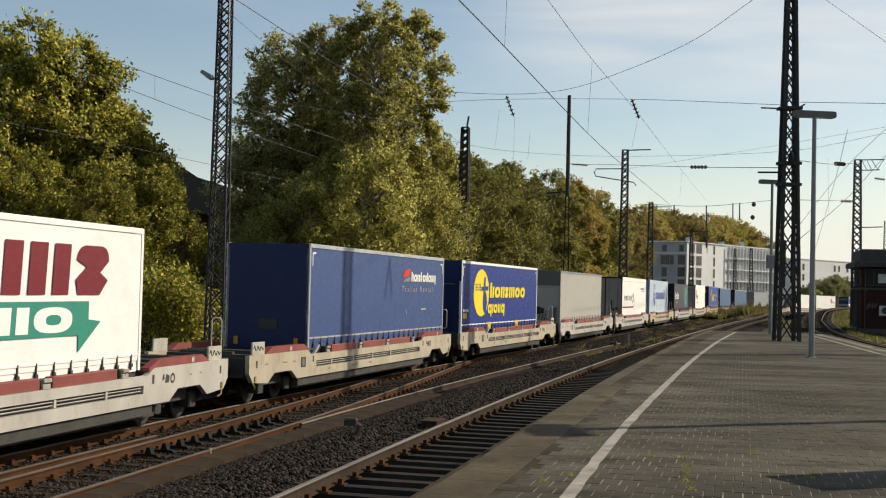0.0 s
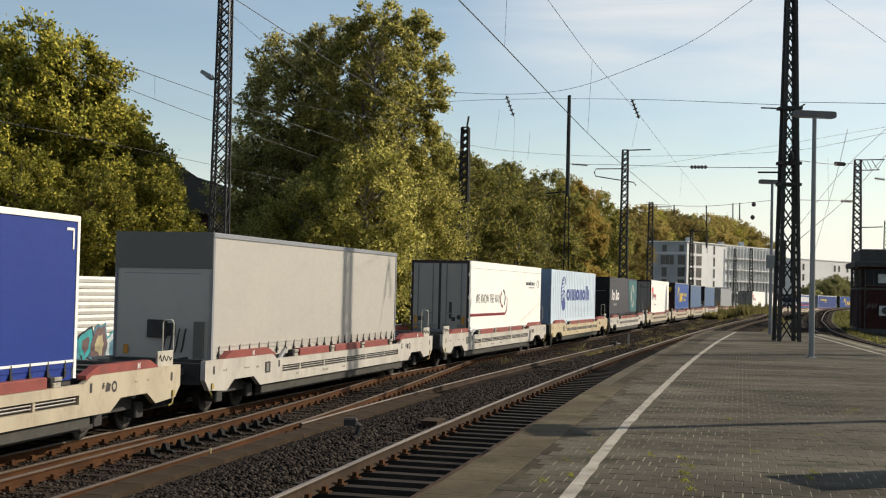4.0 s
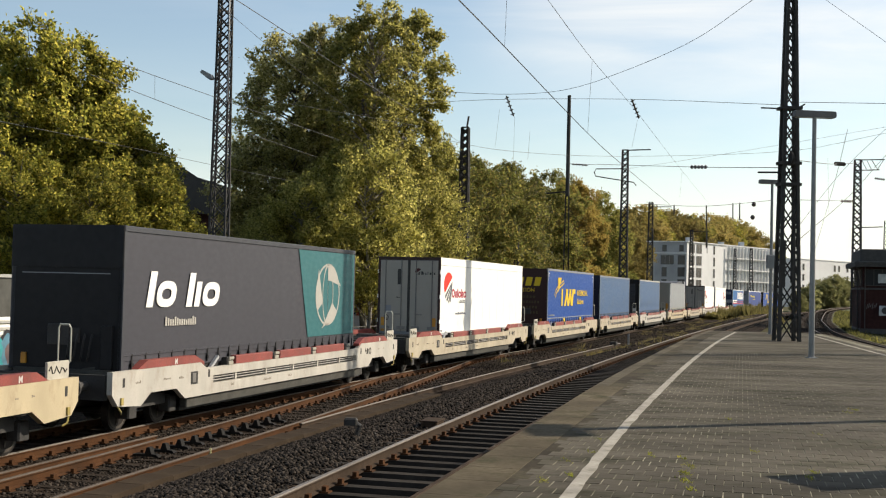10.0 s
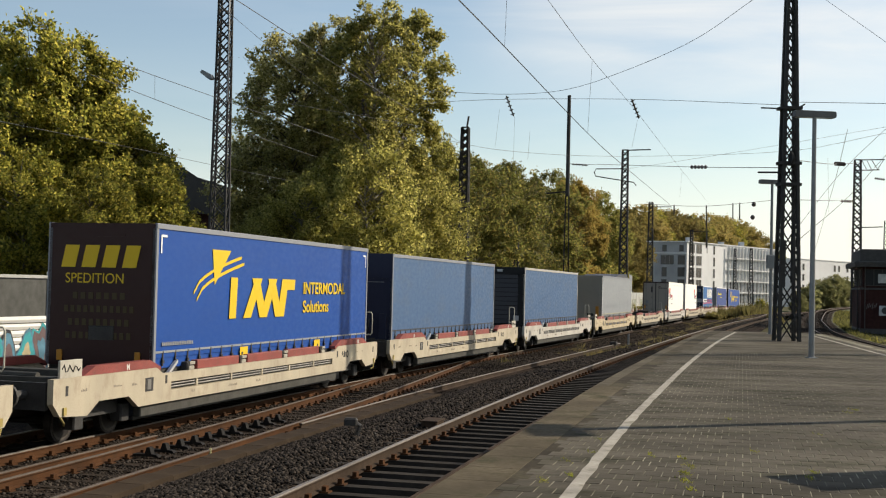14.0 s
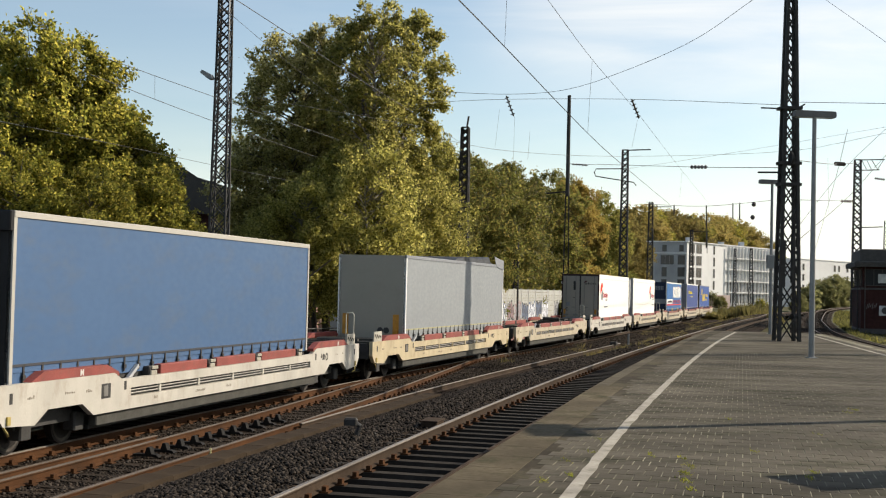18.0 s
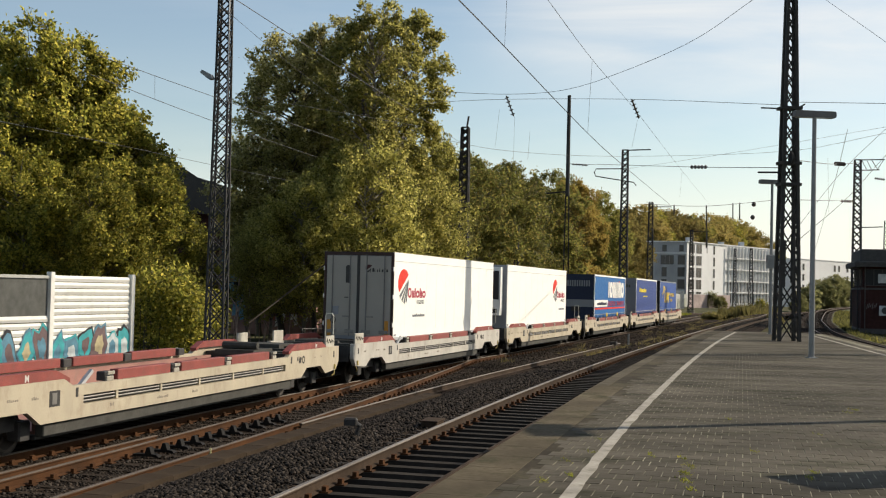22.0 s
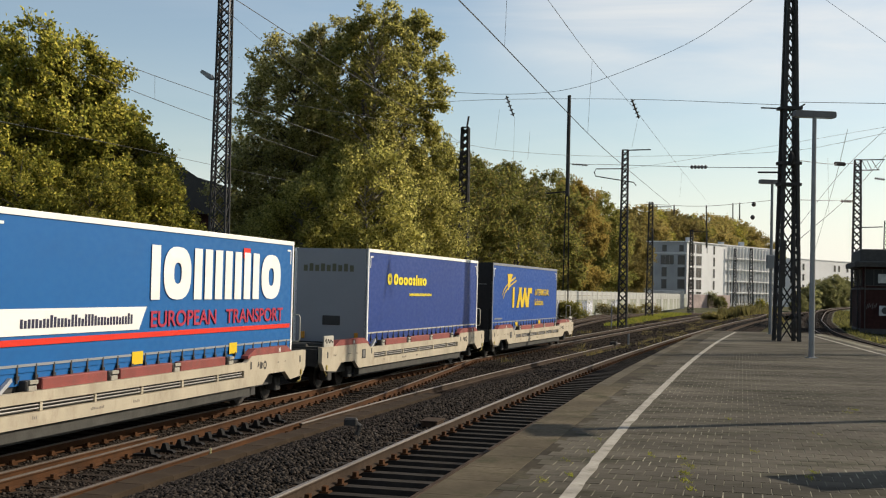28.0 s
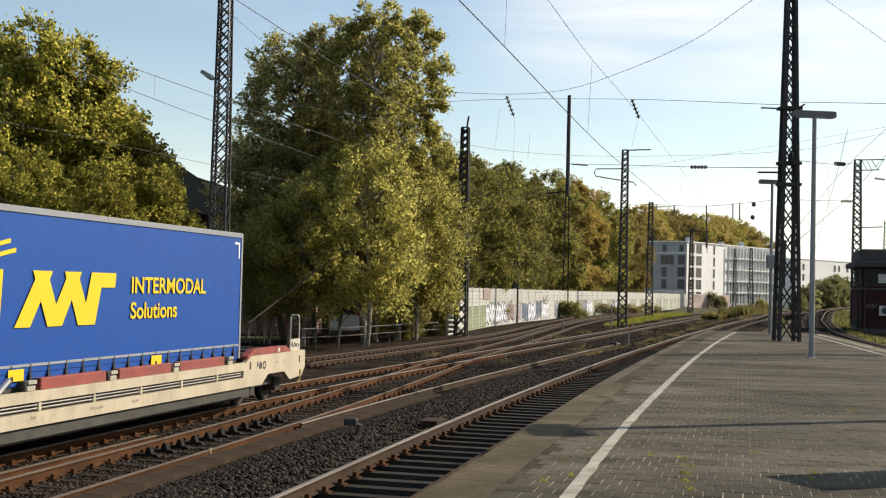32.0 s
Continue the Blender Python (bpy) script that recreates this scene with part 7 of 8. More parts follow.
    part("roof_upstand", Geo().box(-0.1, 11.1, -0.1, 9.1, 6.75, 7.9, 0.1), DK, s, "dark roof upstand")
    part("gutter", Geo().box(-0.66, 11.66, -0.98, -0.9, 6.5, 6.68), DK, s, "dark gutter")
    part("plinth", Geo().box(-0.05, 11.05, -0.05, 9.05, 0, 0.5), DK, s)
    part("downpipe", Geo().tube((0.35, -0.08, 0.2), (0.35, -0.08, 6.3), 0.05, n=8), DK, s, "dark downpipe")
    part("downpipe", Geo().tube((-0.08, 2.4, 0.2), (-0.08, 2.4, 6.3), 0.05, n=8), DK, s, "dark downpipe")
    for k in range(4):
        window(s, pose(1.5 + 2.6 * k, 0.10, 4.55), 2.2, 1.45, 2, DIM, DK)
    for k in range(3):
        window(s, Matrix.Translation((0.12, 1.8 + 2.7 * k, 4.55)) @ Matrix.Rotation(radians(-90), 4, "Z"), 2.2, 1.45, 2, DIM, DK)
    WH = mat("sign_white", (0.45, 0.46, 0.45), 0.6)
    part("window_blind", Geo().box(1.5, 3.5, 0.03, 0.05, 4.75, 5.6), WH, s, "pale blind behind the glass")
    ac = part("cooling_unit", Geo().box(1.6, 2.9, -0.42, -0.02, 1.75, 2.65, 0.04), WH, s, "white wall-mounted cooling unit")
    part("fan_grille", Geo().tube((2.1, -0.43, 2.2), (2.1, -0.45, 2.2), 0.32, n=18), DK, ac, "dark round fan grille")
    tagc = mat("tag_grey", (0.16, 0.15, 0.15), 0.7)
    for k in range(6):
        part("graffiti", Geo().beam((0.5 + 0.16 * k, -0.012, 2.3 + 0.1 * (k % 3)), (0.6 + 0.16 * k, -0.012, 2.75 + 0.12 * (k % 2)), 0.05), tagc, s, "thin pale spray mark")
    # old hall with a dark arched roof behind the trees
    p = ray_point(330, 520, 96)
    h = thing("hall", "old hall with a dark sloping roof, half hidden by trees", "building", pose(p.x, p.y, -0.4, 0, 0, 10))
    part("wall", Geo().box(-22, 9.5, 0, 14, 0, 9.0), BR, h, "dark brick wall")
    roof = [(-22.4, 17.5), (-12, 18.4), (-4.0, 14.8), (0.6, 11.9), (4.4, 10.8), (10.0, 10.2), (10.0, 9.0), (-22.4, 9.0)]
    part("roof", Geo().prism(roof, -0.5, 14.5, "y"), DK, h, "dark sloping roof")
    # graffiti-covered shed and white house under the trees
    p = ray_point(470, 590, 84)
    q = thing("brick_shed", "old brick shed covered in faded graffiti under the trees", "building", pose(p.x - 3.4, p.y, -0.4, 0, 0, -6))
    part("wall", Geo().box(0, 7.0, 0, 5, 0, 5.8), mat("shed_wall", (0.36, 0.22, 0.19), 0.9, var=0.35, scale=0.9), q)
    part("roof", Geo().box(-0.3, 7.3, -0.3, 5.3, 5.8, 6.05), DK, q)
    rng = random.Random(3)
    gc = [mat("tag_blue", (0.20, 0.42, 0.60), 0.7), mat("tag_red", (0.40, 0.10, 0.08), 0.7), mat("tag_pale", (0.78, 0.76, 0.72), 0.7)]
    for k in range(60):
        x = rng.uniform(0.2, 6.4)
        z = rng.uniform(0.3, 4.6)
        w, hh = rng.uniform(0.10, 0.35), rng.uniform(0.5, 1.6)
        sk = rng.uniform(-0.2, 0.2)
        m_ = gc[0] if x < 1.8 else gc[rng.choice((1, 2, 2))]
        part("graffiti", Geo().prism([(x, z), (x + w, z + 0.1), (x + w + sk, z + hh), (x + sk, z + hh - 0.15)], -0.02 - 0.001 * k, -0.008, "y"), m_, q)
    window(q, pose(1.0, -0.03, 2.2), 0.9, 1.4, 1)
    trunks = Geo()
    tr = random.Random(8)
    for k in range(20):
        b0 = ray_point(tr.uniform(404, 566), 575, tr.uniform(70, 80))
        top, r_ = tr.uniform(2.0, 4.4), tr.uniform(0.022, 0.06)
        trunks.path_tube([(b0.x + 0.07 * tr.uniform(-1, 1) * q, b0.y, -0.5 + (top + 0.5) * q / 4) for q in range(5)], r_, 5)
    tagged(part("sapling_trunks", trunks, mat("sapling_bark", (0.40, 0.30, 0.26), 0.85, var=0.4, island=0.55), None), "thicket of thin pale sapling trunks before the shed", "saplings", kind="stuff")
    p = ray_point(600, 580, 95)
    q = thing("white_house", "small white house with red shutters under the trees", "building", pose(p.x - 1.9, p.y, -0.4, 0, 0, -4))
    part("wall", Geo().box(0, 6.5, 0, 6, 0, 3.6), W, q)
    part("roof", Geo().box(-0.3, 6.8, -0.3, 6.3, 3.6, 3.85), DK, q)
    window(q, pose(2.3, -0.03, 1.3), 1.8, 1.6, 2)
    for x in (0.45, 3.25):
        part("shutter", Geo().box(x, x + 0.9, -0.07, -0.02, 1.2, 3.0), mat("shutter_red", (0.36, 0.05, 0.04), 0.6), q)
    # hand rail along the path
    RAILG = mat("railing_grey", (0.06, 0.055, 0.05), 0.7, var=0.2)
    f = thing("path_railing", "thin grey railing along the path below the trees", "railing")
    rp = [ray_point(px, 560, d) for px, d in ((535, 64), (560, 65), (600, 67), (645, 70), (690, 74), (730, 78), (775, 82))]
    for a in rp:
        part("post", Geo().tube((a.x, a.y, -0.45), (a.x, a.y, 0.75), 0.035, n=6), RAILG, f)
    part("top_rail", Geo().path_tube([(a.x, a.y, 0.75) for a in rp], 0.035, 6), RAILG, f)
    part("mid_rail", Geo().path_tube([(a.x, a.y, 0.3) for a in rp], 0.025, 6), RAILG, f)
    st = thing("mast_stay", "slanting pale stay bar behind the tracks", "stay bar")
    part("bar", Geo().beam(ray_point(440, 572, 62), ray_point(586, 460, 66), 0.06), mat("stay_brown", (0.07, 0.05, 0.035), 0.85), st)


# ---- the train's loads ----
WHITE = paint("white", (0.80, 0.79, 0.75), var=0.04, stain=(0.6, 0.58, 0.53), stain_amt=0.4)
CREAMW = paint("reefer_cream", (0.84, 0.83, 0.77), var=0.025, stain=(0.74, 0.72, 0.66), stain_amt=0.3)
DOORG = paint("door_grey", (0.30, 0.28, 0.245))
NAVY = paint("navy", (0.046, 0.082, 0.205))
# end walls turned from the sun: their shade is mixed into this blue
NAVY_SHADED = paint("navy_shaded", (0.010, 0.020, 0.075))
BLUE = paint("bright_blue", (0.006, 0.058, 0.265))
ROYAL = paint("royal", (0.014, 0.036, 0.205))
AZURE = paint("azure", (0.006, 0.105, 0.31))
VIOLET = paint("violet_blue", (0.017, 0.046, 0.200))
PALEBLUE = paint("faded_blue", (0.056, 0.112, 0.215), stain=(0.09, 0.12, 0.17), stain_amt=0.5)
GREYT = paint("grey_tarp", (0.40, 0.38, 0.34))
GREY2 = paint("pale_grey", (0.245, 0.262, 0.275))
CHAR = paint("charcoal", (0.050, 0.050, 0.060))
TEAL = paint("teal", (0.03, 0.13, 0.14))
ICE = paint("ice_white", (0.52, 0.62, 0.70))
# dark blue that paints the shade between a container's ribs
GROOVE_SHADE = paint("groove_shade_blue", (0.06, 0.085, 0.12))
BLACKW = paint("black_wall", (0.014, 0.014, 0.015), rough=0.6, spec=0.2)
SLATE = paint("slate", (0.05, 0.052, 0.06))
LEMON = paint("lemon", (0.78, 0.62, 0.035), stain_amt=0.12)
YEL = paint("yellow", (0.66, 0.45, 0.022), stain_amt=0.15)
ORANGE = paint("orange_yellow", (0.72, 0.42, 0.02), stain_amt=0.1)
MAROON = paint("maroon", (0.17, 0.018, 0.025), stain_amt=0.1)
SEAGREEN = paint("sea_green", (0.03, 0.23, 0.17), stain_amt=0.1)
INK = paint("ink", (0.03, 0.03, 0.06), stain_amt=0.05)
INKBLUE = paint("ink_blue", (0.05, 0.08, 0.25), stain_amt=0.1)
REDL = paint("logo_red", (0.66, 0.032, 0.016), stain_amt=0.05)
RAYG = paint("ray_grey", (0.13, 0.14, 0.15), stain_amt=0.05)
GREYL = paint("logo_grey", (0.22, 0.23, 0.25), stain_amt=0.05)
TRED = paint("text_red", (0.38, 0.03, 0.06), stain_amt=0.05)



def loads():
    protos = {}
    tone = [1, 0, 0, 1, 1, 2, 1, 0, 0, 0, 1, 2, 0, 1, 0, 0, 0, 0]
    for n in range(18):
        key = (tone[n], n == 12, ("near",) if n in (1, 4, 7, 8, 11, 13, 15, 16) else ("far",))
        if key not in protos:
            protos[key] = build_wagon(CREAM[tone[n]], n != 12, key[2])
            w = protos[key]
        else:
            w = copy_thing(protos[key], Matrix())
        if n == 12:
            w["label"] = "empty cream pocket wagon with a bare red pallet tray"
        TRAIN.append((n, w))

    def put(n, **spec):
        spec.setdefault("seed", n)
        t, art, ya, yb, z0, z1 = build_trailer(spec)
        TRAIN.append((n, t))
        return t, art, ya, yb, z0, z1

    # 0: white box with maroon and green shapes
    t, a, ya, yb, z0, z1 = put(0, name="white_trailer", label="white curtain-sided trailer with maroon and green shapes", corners=False, side=WHITE, front=GREYT, hem=WHITE, strap=UNDER, skirt=WHITE, rail=WHITE, top=4.15)
    a.shapes("maroon_shape", "TOIIIIIS", 4.6, 12.4, 2.80, 3.72, MAROON, "bold maroon shape", 0.08, 0.36)
    a.poly("green_arrow", [(3.5, 2.05), (11.4, 2.05), (11.4, 1.74), (12.2, 2.30), (11.75, 2.34), (11.75, 2.68), (3.5, 2.68)], SEAGREEN, "green arrow band")
    a.x += 0.005
    a.shapes("white_shape", "OIOIIO", 5.5, 11.15, 2.12, 2.58, WHITE, "white shape on the band", 0.08, 0.30)
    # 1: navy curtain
    t, a, *_ = put(1, name="navy_trailer", label="navy blue curtain-sided rental trailer", side=NAVY, front=NAVY_SHADED, turned=True, hem=GREYT, strap=UNDER, top=4.25)
    a.shapes("white_shape", "TIOIST OITOIIIY", 9.5, 12.55, 3.30, 3.56, WHITE, "small white shape", 0.05, 0.30)
    a.poly("red_flag", [(8.50, 3.44), (8.75, 3.68), (9.38, 3.76), (9.34, 3.54), (8.85, 3.44)], REDL, "small red flag shape")
    a.poly("grey_flag", [(8.50, 3.28), (9.36, 3.30), (9.36, 3.48), (8.85, 3.38)], GREYL, "small grey flag shape")
    a.poly("pale_mark", [(10.75, 2.27), (11.35, 2.28), (11.35, 2.34), (10.75, 2.33)], GREYT)
    a.poly("pale_mark", [(8.85, 2.34), (9.05, 2.22), (9.09, 2.08), (9.01, 2.18)], GREYT)
    a.text("caption", "T r a i l e r   R e n t a l", 8.42, 2.94, 0.27, GREYT, 1.52)
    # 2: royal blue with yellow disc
    t, a, *_ = put(2, name="blue_yellow_trailer", label="royal blue curtain-sided trailer with a large yellow disc emblem", side=ROYAL, front=NAVY_SHADED, rail=WHITE, hem=WHITE, strap=UNDER, top=4.25)
    a.disc("yellow_disc", 3.05, 2.93, 1.25, 1.02, LEMON, "large yellow disc emblem")
    a.x += 0.005
    a.disc("blue_crescent", 3.62, 2.52, 0.34, 0.46, ROYAL)
    a.poly("blue_bar", [(3.28, 2.52), (3.62, 2.45), (3.70, 3.62), (3.45, 3.62)], ROYAL)
    a.poly("blue_cross", [(3.0, 3.02), (4.15, 3.04), (4.18, 3.22), (3.02, 3.20)], ROYAL)
    for r in range(3):
        for q in range(5):
            a.disc("blue_dot", 2.02 + 0.2 * q, 3.06 + 0.11 * r, 0.035 + 0.008 * q, 0.03 + 0.006 * q, ROYAL)
    a.x -= 0.005
    a.shapes("yellow_shape", "TIOIISIIIOO", 4.45, 11.1, 2.72, 3.22, LEMON, "bold yellow shape", 0.12, 0.34)
    a.shapes("yellow_shape", "QIOIIQ", 4.15, 7.1, 2.02, 2.44, LEMON, "bold yellow shape", 0.12, 0.34)
    a.poly("orange_tag", [(0.3, 1.86), (0.85, 1.86), (0.85, 2.08), (0.3, 2.08)], ORANGE)
    a.blocks("white_bars", 0.3, 1.1, 2.14, 2.24, 5, WHITE, "small white bars")
    for u in (4.2, 9.3):
        a.poly("yellow_tag", [(u, 1.34), (u + 0.5, 1.34), (u + 0.5, 1.64), (u, 1.64)], YEL, "yellow marker tag")
    # 3: plain grey
    put(3, name="grey_trailer", label="weathered plain grey curtain-sided trailer", header=paint("grimy_grey", (0.13, 0.125, 0.11)), corners=False, side=GREYT, front=GREYT, dark=GREYT, rail=GREYL, hem=GREYT, top=4.25)
    # 4: white reefer, doors towards the camera
    t, a, *_ = put(4, name="white_reefer", label="white refrigerated trailer with a slogan and a ring emblem", side=CREAMW, front=GREYL, door=DOORG, kind="box", end="doors", turned=True, top=4.27, frame=paint("door_frame_brown", (0.036, 0.019, 0.017)))
    a.text("slogan", "WE KNOW THE WAY", 1.06, 2.48, 0.58, INK, 0.72, -0.008)
    a.disc("ring_emblem", 5.72, 2.70, 0.44, 0.40, INK, "dark arc of the ring emblem", inner=0.72, a0=-60, a1=95)
    a.disc("ring_emblem", 5.64, 2.66, 0.44, 0.40, MAROON, "dark arc of the ring emblem", inner=0.72, a0=115, a1=285)
    a.poly("red_line", [(0.2, 1.92), (6.0, 1.92), (6.0, 2.04), (0.2, 2.04)], MAROON, "dark red underline")
    a.disc("red_curve", 6.0, 2.46, 0.54, 0.54, MAROON, inner=0.80, a0=-90, a1=0)
    a.disc("red_curve", 6.0, 2.46, 0.54, 0.54, MAROON, inner=0.90, a0=0, a1=40)
    a.shapes("dark_shape", "IIOIITOIIO", 10.3, 12.2, 3.34, 3.50, INK, "small dark shape", 0.0, 0.2)
    a.blocks("dark_bars", 10.9, 12.2, 3.20, 3.25, 12, GREYL, "small dark bars")
    a.disc("ring_emblem", 12.9, 3.42, 0.26, 0.2, GREYL, inner=0.75)
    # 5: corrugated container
    t, a, *_ = put(5, name="corrugated_container", label="ice-white corrugated swap container with blue bars", category="container", side=ICE, groove=GROOVE_SHADE, front=paint("blue_grey_wall", (0.16, 0.23, 0.33)), kind="corrugated", top=4.28)
    a.disc("blue_emblem", 3.40, 2.95, 0.72, 0.98, INKBLUE, "striped blue oval emblem", inner=0.80, a0=100, a1=285)
    for q in range(6):
        z_ = 2.62 + 0.2 * q
        a.poly("emblem_stripe", [(2.80 + 0.05 * abs(q - 2), z_), (3.42, z_ + 0.10), (3.42, z_ + 0.16), (2.80 + 0.05 * abs(q - 2), z_ + 0.06)], INKBLUE, "thin blue stripe of the emblem")
    a.disc("blue_emblem", 3.42, 2.32, 0.52, 0.34, INKBLUE, "solid blue foot of the emblem")
    a.disc("blue_emblem", 3.55, 2.85, 0.34, 0.30, INKBLUE, "blue inner ring of the emblem", inner=0.62)
    a.disc("blue_emblem", 3.50, 3.62, 0.46, 0.30, INKBLUE, "blue top arc of the emblem", inner=0.78, a0=-40, a1=200)
    a.shapes("blue_shape", "OIIIIOIIOTTI", 4.25, 11.6, 2.55, 3.22, INKBLUE, "large blue shape", 0.0, 0.34)
    # 6: charcoal with teal end
    t, a, ya, yb, z0, z1 = put(6, name="charcoal_trailer", label="charcoal curtain-sided trailer with a teal end and globe emblem", corners=False, side=CHAR, front=BLACKW, rail=SLATE, hem=CHAR, strap=BLACKW, top=4.18)
    a.poly("teal_panel", [(10.0, 1.64), (13.74, 1.64), (13.74, 4.05), (9.2, 4.05)], TEAL, "teal end panel")
    a.x += 0.005
    a.shapes("white_shape", "TO  TIO", 0.90, 4.25, 2.54, 3.10, WHITE, "white slanted shape", 0.26, 0.26)
    a.blocks("white_bars", 1.75, 3.2, 2.14, 2.33, 7, GREYT, "small pale bars", tall=(0, 2, 6))
    a.disc("globe_ring", 11.5, 2.82, 0.98, 0.90, GREYT, "thin pale ring of the globe emblem", inner=0.93)
    for q in (28, 148, 262):
        arc = [(11.5 + 0.97 * math.cos(radians(q + 8 * k)), 2.82 + 0.89 * math.sin(radians(q + 8 * k))) for k in range(9)]
        w0, w1 = radians(q - 14), radians(q + 64)
        arc += [(11.5 + 0.45 * math.cos(w1), 2.82 + 0.41 * math.sin(w1)), (11.5 + 0.50 * math.cos(radians(q + 30)), 2.82 + 0.46 * math.sin(radians(q + 30))), (11.5 + 1.12 * math.cos(w0), 2.82 + 1.04 * math.sin(w0))]
        a.poly("globe_arrow", arc, GREYT, "broad pale arrow of the globe emblem")
    for c_ in (0.42, 0.0):
        a.disc("globe_line", 11.5, 2.82, 0.98 * c_ + 0.03, 0.90, GREYT, "thin pale line on the globe", inner=0.90)

    # reefers with a red fan
    def fan(a, u):
        pts = [(u + 0.62 + 0.62 * math.cos(radians(q)), 3.22 + 0.50 * math.sin(radians(q))) for q in range(38, 228, 10)]
        a.poly("red_fan", pts, REDL, "red half-disc emblem")
        for ex, ez, wx, wz in ((0.20, 2.74, 0.05, 0.055), (0.43, 2.61, 0.06, 0.045), (0.67, 2.53, 0.065, 0.03), (0.90, 2.57, 0.06, 0.015)):
            tx, tz = 1.10 + 0.03 * ex, 3.36 - 0.10 * ex
            a.poly("grey_ray", [(u + ex - wx, ez + wz), (u + ex + wx, ez - wz), (u + tx + 0.012, tz - 0.01), (u + tx - 0.012, tz + 0.01)], RAYG, "thin grey ray")

    def fan_reefer(n, u, **kw):
        t, a, *_ = put(n, name="fan_reefer", label="cream refrigerated trailer with a red half-disc emblem", side=CREAMW, front=GREYL, kind="box", top=4.27, **kw)
        fan(a, u)
        a.shapes("red_shape", "DIITOTIO", u + 1.10, u + 3.15, 2.72, 2.98, TRED, "dark red shape", 0.0, 0.22)
        a.text("caption", "LOGISTICS", u + 2.12, 2.50, 0.20, RAYG, 0.92)
        a.blocks("grey_bars", u + 1.65, u + 3.1, 2.04, 2.15, 11, GREYL, tall=(3, 7))
        return t
    fan_reefer(7, 0.45, turned=True, end="doors", emblem=True, door=DOORG, frame=MATS["paint_door_frame_brown"])

    # bright blue trailers
    def blue_yellow(n, **kw):
        t, a, ya, yb, z0, z1 = put(n, name="bright_blue_trailer", label="bright blue curtain-sided trailer with a yellow arrow emblem", side=BLUE, rail=GREYL, hem=GREY2, strap=UNDER, top=4.30, **kw)
        a.poly("yellow_arrow", [(2.65, 3.85), (3.65, 3.85), (2.80, 3.03)], YEL, "yellow arrow emblem")
        for k in range(2):
            arc = []
            for q in range(0, 11):
                f = q / 10
                arc.append((1.75 + 0.16 * k + 2.5 * f, 2.88 - 0.02 * k + 0.86 * f ** 0.55 - 0.13 * k))
            a.poly("yellow_swoosh", arc + [(x, z - 0.075) for x, z in reversed(arc)], YEL, "yellow swoosh")
        a.x += 0.005
        zl, zh = 2.24, 3.22
        a.poly("yellow_bar", [(3.62, zl), (4.00, zl), (4.06, zh), (3.68, zh)], YEL, "bold yellow bar")
        for p_, q_ in ((4.42, 5.10), (5.42, 4.92), (5.42, 6.06), (6.42, 5.92), (6.55, 6.85)):
            a.poly("yellow_slant", [(p_, zl), (p_ + 0.46, zl), (q_ + 0.44, zh), (q_, zh)], YEL, "bold slanted yellow bar")
        a.poly("yellow_block", [(7.2, 2.94), (7.72, 2.94), (7.76, zh), (7.2, zh)], YEL)
        a.text("caption", "INTERMODAL", 8.35, 2.84, 0.46, YEL, 1.2, 0.008)
        a.text("caption", "Solutions", 8.35, 2.33, 0.46, YEL, 1.2, 0.008)
        a.blocks("white_bars", 0.35, 1.8, 1.72, 1.80, 9, GREY2, "small pale bars")
        for u in (4.3, 9.3):
            a.poly("yellow_tag", [(u, 1.34), (u + 0.45, 1.34), (u + 0.45, 1.54), (u, 1.54)], YEL, "yellow marker tag")
        return t, ya, z0, z1
    t, ya, z0, z1 = blue_yellow(8, longer=0.25, front=paint("maroon_wall", (0.035, 0.014, 0.012)), turned=True, end="wall")
    for k in range(4):
        part("yellow_bar", Geo().prism([(-0.95 + 0.48 * k, 3.35), (-0.62 + 0.48 * k, 3.35), (-0.52 + 0.48 * k, 3.82), (-0.85 + 0.48 * k, 3.82)], ya - 0.012, ya - 0.004, "y"), YEL, t, "yellow slanted bar on the end wall")
    words("caption", "SPEDITION", 0.30, YEL, t, end_m(-0.85, ya - 0.006, 3.02), 0.95)
    g = Geo()
    for r, (n_, wd) in enumerate(((7, 1.3), (11, 1.7), (9, 1.5), (10, 1.6))):
        for k in range(n_):
            x = -wd / 2 + wd * k / n_
            g.box(x, x + wd / n_ * 0.6, ya - 0.010, ya - 0.004, 2.68 - 0.28 * r, 2.82 - 0.28 * r)
    tagged(part("dull_bar_block", g, paint("dull_gold", (0.06, 0.045, 0.018)), t, "dull gold bars on the end wall"), kind="stuff")
    # 9, 10: faded blue
    put(9, name="faded_blue_trailer", label="faded pale blue curtain-sided trailer", corners=False, side=PALEBLUE, front=paint("dark_navy_wall", (0.02, 0.025, 0.05)), rail=GREYL, hem=SLATE, strap=UNDER, top=4.22)
    put(10, name="faded_blue_trailer", label="faded pale blue curtain-sided trailer with a slatted dark end", corners=False, side=PALEBLUE, front=BLACKW, door=SLATE, rail=GREYT, hem=SLATE, strap=UNDER, end="slats", top=4.22)
    # 11: pale grey with a torn roof
    t, a, ya, yb, z0, z1 = put(11, name="pale_grey_trailer", label="pale grey curtain-sided trailer with a rolled-back torn roof", corners=False, longer=0.42, side=GREY2, front=paint("grey_brown_wall", (0.27, 0.25, 0.21)), dark=GREY2, rail=GREYL, hem=paint("yellowed_hem", (0.36, 0.34, 0.20)), strap=UNDER, turned=True, top=4.22, post=WHITE, warning=True)
